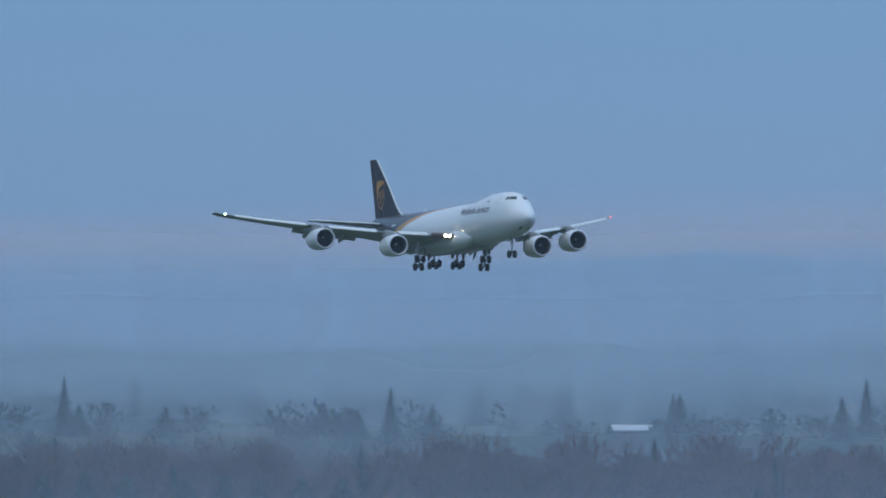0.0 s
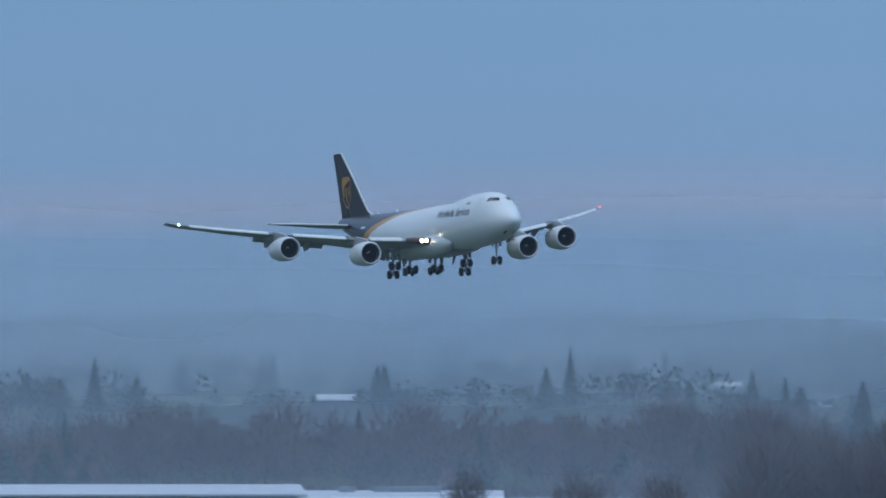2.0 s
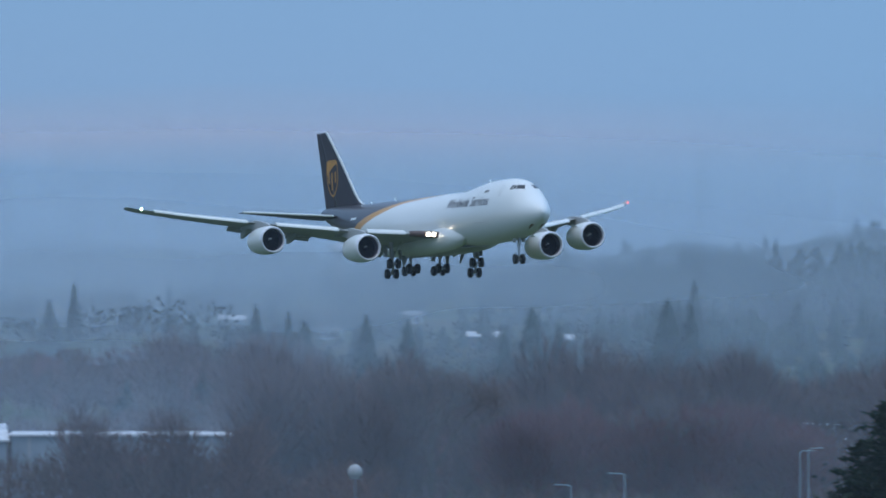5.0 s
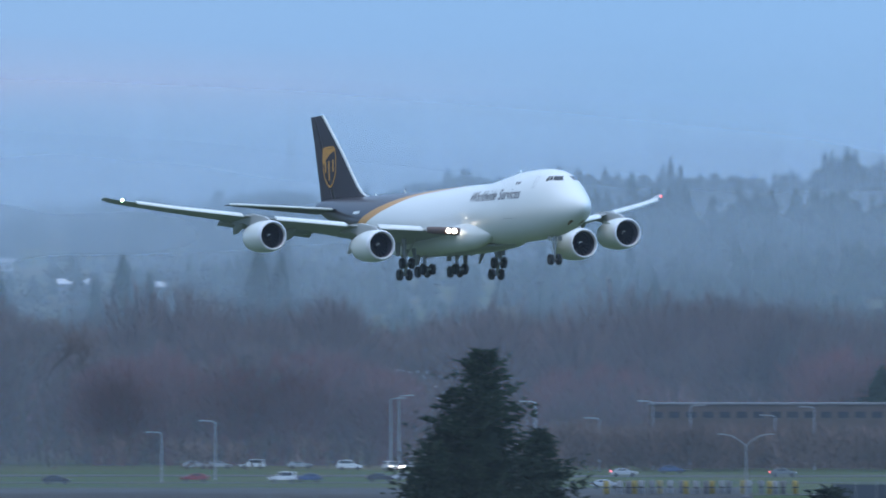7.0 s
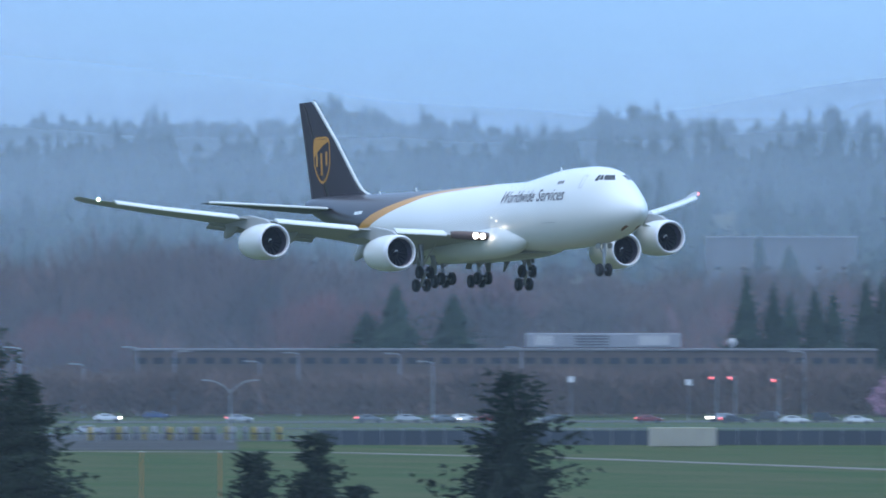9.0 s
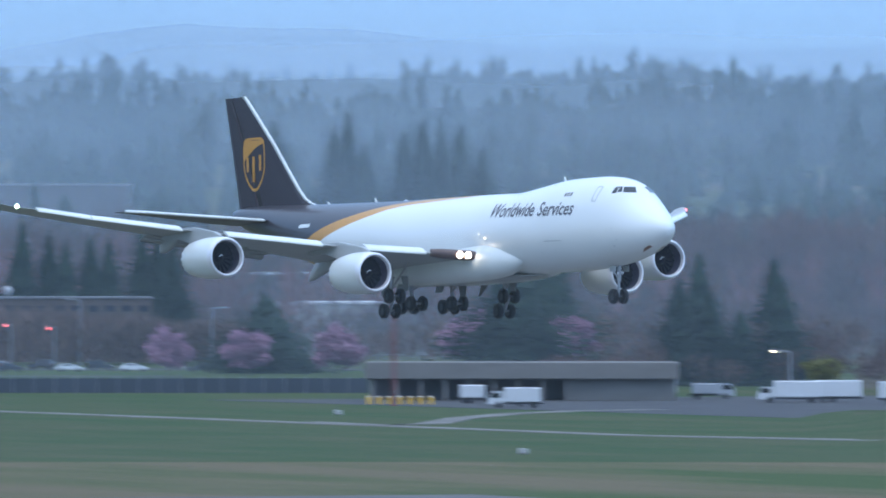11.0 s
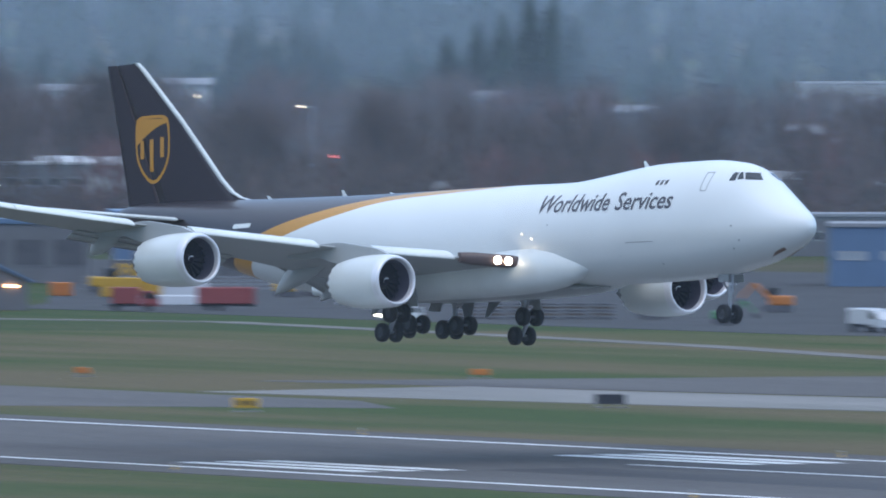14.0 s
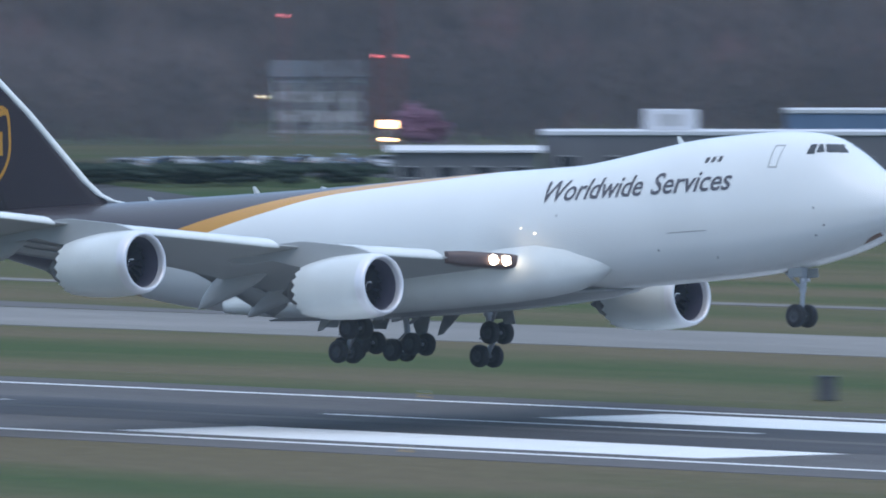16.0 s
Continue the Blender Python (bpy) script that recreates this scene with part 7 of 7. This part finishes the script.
for hd, d, lab in ((-56.3, 1195, 0), (-55.92, 1198, 0), (-55.6, 1192, 1)):
    truck("pale airport service van on the apron", CARCOL[lab], 6.0, 2.4, facing(hd, d, 0.03, -60), True, "van")
truck("red container standing on the apron", M_RED, 6.4, 2.6, facing(-59.42, 1310, 0.03), False, "container")
truck("red container truck on the apron", M_RED, 5.4, 2.6, facing(-59.88, 1310, 0.03), True)
for hd, w_, h_, d in ((-58.8, 3.4, 4.7, 1343), (-58.62, 3.2, 4.1, 1345), (-58.72, 2.6, 4.6, 1352)):
    t = thing("storage_tank", "pale square storage tank on the apron", "tank", "tanks on the apron", "", facing(hd, d, 0.03))
    part("body", Geo().box(0, 0, h_ / 2, w_, 2.6, h_, None, 0.15), M_ROOFWHITE, t)
    part("hatch", Geo().box(0, 0, h_ + 0.1, 0.9, 0.9, 0.25, None, 0.05), M_WALL, t, "grey hatch")


def digger(label, paint, hd, d, turn=0.0, s=1.0):
    t = thing("excavator", label, "excavator", "machines on the apron", "", facing(hd, d, 0.03, turn))
    for y in (-1, 1):
        part("track", Geo().loft([[(x * s, (y + k) * s, z * s) for x, z in ((-1.6, 0.1), (1.6, 0.1), (1.9, 0.5), (1.6, 0.9), (-1.6, 0.9), (-1.9, 0.5))] for k in (-0.25, 0.25)], smooth=False), M_DKGREY, t, "dark crawler track")
    part("body", Geo().box(-0.5 * s, 0, 1.5 * s, 3.0 * s, 2.4 * s, 1.2 * s, None, 0.15), paint, t)
    part("cab", Geo().box(0.6 * s, -0.6 * s, 2.3 * s, 1.3 * s, 1.1 * s, 1.6 * s, None, 0.1), M_GLASS, t, "dark glazed cab")
    part("boom", Geo().rod((0.8 * s, 0.4 * s, 1.7 * s), (2.8 * s, 0.4 * s, 3.6 * s), 0.25 * s, 0.2 * s, 6).rod((2.8 * s, 0.4 * s, 3.6 * s), (4.4 * s, 0.4 * s, 1.8 * s), 0.18 * s, 0.15 * s, 6), paint, t)
    part("bucket", Geo().box(4.4 * s, 0.4 * s, 1.4 * s, 0.8 * s, 1.0 * s, 0.8 * s, None, 0.1), M_DKGREY, t, "dark bucket")


digger("yellow excavator on the apron", M_MYELLOW, -60.0, 1420, 0)
digger("yellow excavator on the apron", M_MYELLOW, -59.82, 1425, 180)
digger("yellow excavator on the apron", M_MYELLOW, -59.12, 1395, 0, 0.8)
digger("yellow excavator on the apron", M_MYELLOW, -58.98, 1400, 160, 0.8)
digger("orange loader before the hangar", M_ORANGE, -57.35, 1260, 0, 0.9)
digger("green loader before the hangar", M_GREENP, -57.0, 1230, 0, 0.7)
digger("orange loader before the hangar", M_ORANGE, -56.75, 1300, 180, 0.9)
for hd, d, w_, h_, pm_, lab in ((-59.94, 1400, 4.2, 2.3, M_MYELLOW, "yellow"), (-59.78, 1402, 3.6, 2.2, M_MYELLOW, "yellow"), (-60.22, 1408, 2.6, 1.6, M_ORANGE, "orange"), (-59.62, 1395, 5.5, 1.7, M_ROOFWHITE, "white"), (-59.7, 1345, 6.5, 1.1, M_ROOFWHITE, "white")):
    t = thing("skip_container", lab + " steel skip container on the apron", "container", "containers on the apron", "", facing(hd, d, 0.03))
    part("body", Geo().box(0, 0, h_ / 2, w_, 2.2, h_, None, 0.08), pm_, t)
    for k in range(5):
        part("rib", Geo().box(-w_ * 0.4 + w_ * 0.2 * k, -1.14, h_ / 2, 0.12, 0.1, h_ * 0.85), pm_, t)
for k in range(6):
    t = thing("pallet_stack", "stack of dark pallets and racks on the apron", "pallets", "pallets on the apron", "", facing(-58.25 + 0.13 * k, 1262, 0.03))
    for j in range(5):
        part("pallet", Geo().box(0, 0, 0.15 + 0.36 * j, 2.4 - 0.1 * (j % 2), 1.4, 0.2), M_BARK if j % 2 else M_DKGREY, t)
wide = Geo().box(0, 0, 0.2, 60, 0.5, 0.2).mesh("rail")
brr = thing("guard_rail", "low grey barrier along the apron edge", "barrier", "", "", facing(-58.9, 1420, 0.03))
for k in range(4):
    part("rail", wide, M_ROOFGREY, brr, "", pose(0, 0, 0.5 + 0.45 * k))
for k in range(16):
    part("post", Geo().box(-29 + 3.86 * k, 0.3, 1.1, 0.2, 0.2, 2.2), M_POLE, brr)

# blossom and willow
bl = [plant("cherry_tree", "round cherry tree in pink blossom beside the road", "tree", "cherry trees", *blossom_tree(7.6, s), M_BARK, M_BLOSSOM, None) for s in (51, 52)]
scatter(bl[0], [(-67.07, 1900, 1.0, 0.95, 0), (-66.25, 1895, 1.08, 1.15, 90), (-65.62, 2010, 1.3, 1.25, 200), (-65.3, 2020, 1.25, 1.2, 10), (-50.79, 1700, 0.88, 1.0, 0)])
scatter(bl[1], [(-66.69, 1900, 0.98, 1.05, 40), (-65.45, 2015, 1.4, 1.3, 120), (-65.12, 2020, 1.2, 1.2, 80)])
wl_ = plant("willow_tree", "broad tree with yellow-green young leaves", "tree", "", *blossom_tree(13, 61, 0.4, 1900), M_BARK, M_WILLOW, None)
scatter(wl_, [(-55.94, 1800, 1.2, 0.95, 0), (-63.9, 1750, 0.4, 0.5, 0)])

# white radar dome before the woods
zd = height(-0.415, 1960)
rd = thing("radar_dome", "round white radar dome on a grey mast", "radar dome", "", "", facing(-74.155, 1960, 0))
part("dome", Geo().ball((0, 0, zd), 1.2, 14), M_WALL, rd, "round white dome")
part("mast", Geo().rod((0, 0, -0.3), (0, 0, zd - 1.0), 0.16, 0.13, 10), M_DARKWALL, rd)
part("platform", Geo().rod((0, 0, zd - 1.3), (0, 0, zd - 1.1), 0.9, 0.9, 12), M_POLE, rd)

# cars that drive: paint, label, tall, lights
DRIVEN = [car(CARCOL[c], lab, tall, lights) for c, lab, tall, lights in (
    (0, "white service car with headlights on, rolling along the track", True, "h"),
    (1, "silver car with tail lamps lit, driving along the road", False, "t"),
    (3, "grey car with tail lamps lit, slowing on the road", False, "t"),
    (4, "red car slowing towards the signals", False, "t"),
    (0, "white car driving along the near road", True, ""),
    (4, "red car driving along the near road", False, ""),
    (5, "dark blue car driving along the near road", False, ""),
    (0, "white car with headlights on, driving along the road", False, "h"))]


# ---- what moves ----
# seconds, place of the airplane, bank, pitch (nose up is negative), heading
FLIGHT = [(0, -1825.85, 404.11, 58.19, -0.01, -2.50, 7.13), (0.5, -1782.47, 404.82, 56.11, 1.14, -2.40, 6.79), (1, -1739.40, 405.44, 54.02, 1.95, -2.33, 6.50),
          (1.5, -1696.57, 405.97, 51.95, 2.42, -2.28, 6.27), (2, -1653.93, 406.42, 49.88, 2.58, -2.27, 6.08), (2.5, -1611.44, 406.79, 47.82, 2.51, -2.26, 5.93),
          (3, -1569.06, 407.09, 45.79, 2.30, -2.29, 5.78), (3.5, -1526.77, 407.32, 43.77, 1.97, -2.32, 5.67), (4, -1484.53, 407.48, 41.78, 1.61, -2.35, 5.57),
          (4.2, -1467.65, 407.53, 40.99, 1.47, -2.36, 5.53), (5.2, -1383.37, 407.65, 37.11, 0.88, -2.41, 5.37), (6.3, -1290.89, 407.59, 32.97, 0.59, -2.44, 5.22),
          (6.5, -1274.10, 407.55, 32.25, 0.58, -2.44, 5.20), (7, -1232.19, 407.47, 30.43, 0.57, -2.42, 5.15), (7.5, -1190.33, 407.35, 28.63, 0.60, -2.40, 5.12),
          (8, -1148.58, 407.22, 26.88, 0.64, -2.36, 5.08), (8.5, -1106.90, 407.08, 25.15, 0.64, -2.32, 5.07), (9, -1065.33, 406.94, 23.45, 0.59, -2.28, 5.08),
          (9.5, -1023.88, 406.79, 21.78, 0.49, -2.24, 5.11), (10, -982.54, 406.65, 20.15, 0.31, -2.19, 5.16), (10.2, -966.05, 406.59, 19.51, 0.22, -2.19, 5.18),
          (11.2, -883.88, 406.35, 16.37, -0.41, -2.17, 5.37), (12.3, -794.16, 406.15, 13.07, -1.19, -2.29, 5.66), (12.5, -777.91, 406.12, 12.50, -1.32, -2.33, 5.72),
          (13, -737.43, 406.07, 11.09, -1.58, -2.47, 5.89), (13.5, -697.08, 406.03, 9.74, -1.74, -2.68, 6.08), (14, -656.87, 405.99, 8.44, -1.81, -2.94, 6.28),
          (14.5, -616.78, 405.98, 7.21, -1.80, -3.27, 6.46), (15, -576.84, 405.98, 6.05, -1.78, -3.68, 6.63), (15.5, -537.02, 405.97, 4.98, -1.94, -4.17, 6.78),
          (16, -497.30, 405.97, 4.00, -2.49, -4.72, 6.90)]


def motions():
    walk(plane, [(t, pose(x, y, z, bank, pitch, heading)) for t, x, y, z, bank, pitch, heading in FLIGHT])

    # the cars: distance from the viewpoint, turn, then seconds and heading
    drives = [(1240, 180, ((0, -56.4), (16, -58.88))),
              (1956, 0, ((0, -73.4), (7, -70.87), (7.6, -70.65), (8.2, -70.465), (9, -70.235), (9.5, -70.105), (10.5, -69.88), (12, -69.7), (16, -69.62))),
              (1955, 0, ((0, -72.2), (7, -70.1), (7.6, -69.93), (8.2, -69.78), (9, -69.605), (9.5, -69.505), (10, -69.44), (12, -69.4), (16, -69.39))),
              (1950, 0, ((0, -70.3), (9, -68.25), (9.5, -68.135), (10, -68.02), (11, -67.9), (16, -67.88))),
              (1885, 180, ((0, -68.35), (6.4, -72.18), (7, -72.525), (7.6, -72.92), (10, -74.4), (16, -78.0))),
              (1889, 180, ((0, -68.7), (6.4, -72.58), (7, -72.95), (10, -74.8), (16, -78.5))),
              (1886, 180, ((0, -68.1), (7, -72.4), (7.6, -72.76), (10, -74.2), (16, -77.7))),
              (1966, 0, ((0, -72.9), (8.2, -71.06), (9, -70.876), (12, -70.3), (16, -69.85)))]
    for body_, (d, turn, keys) in zip(DRIVEN, drives):
        walk(body_, [(t, facing(h, d, rise(h, d) + 0.06, turn)) for t, h in keys])


motions()
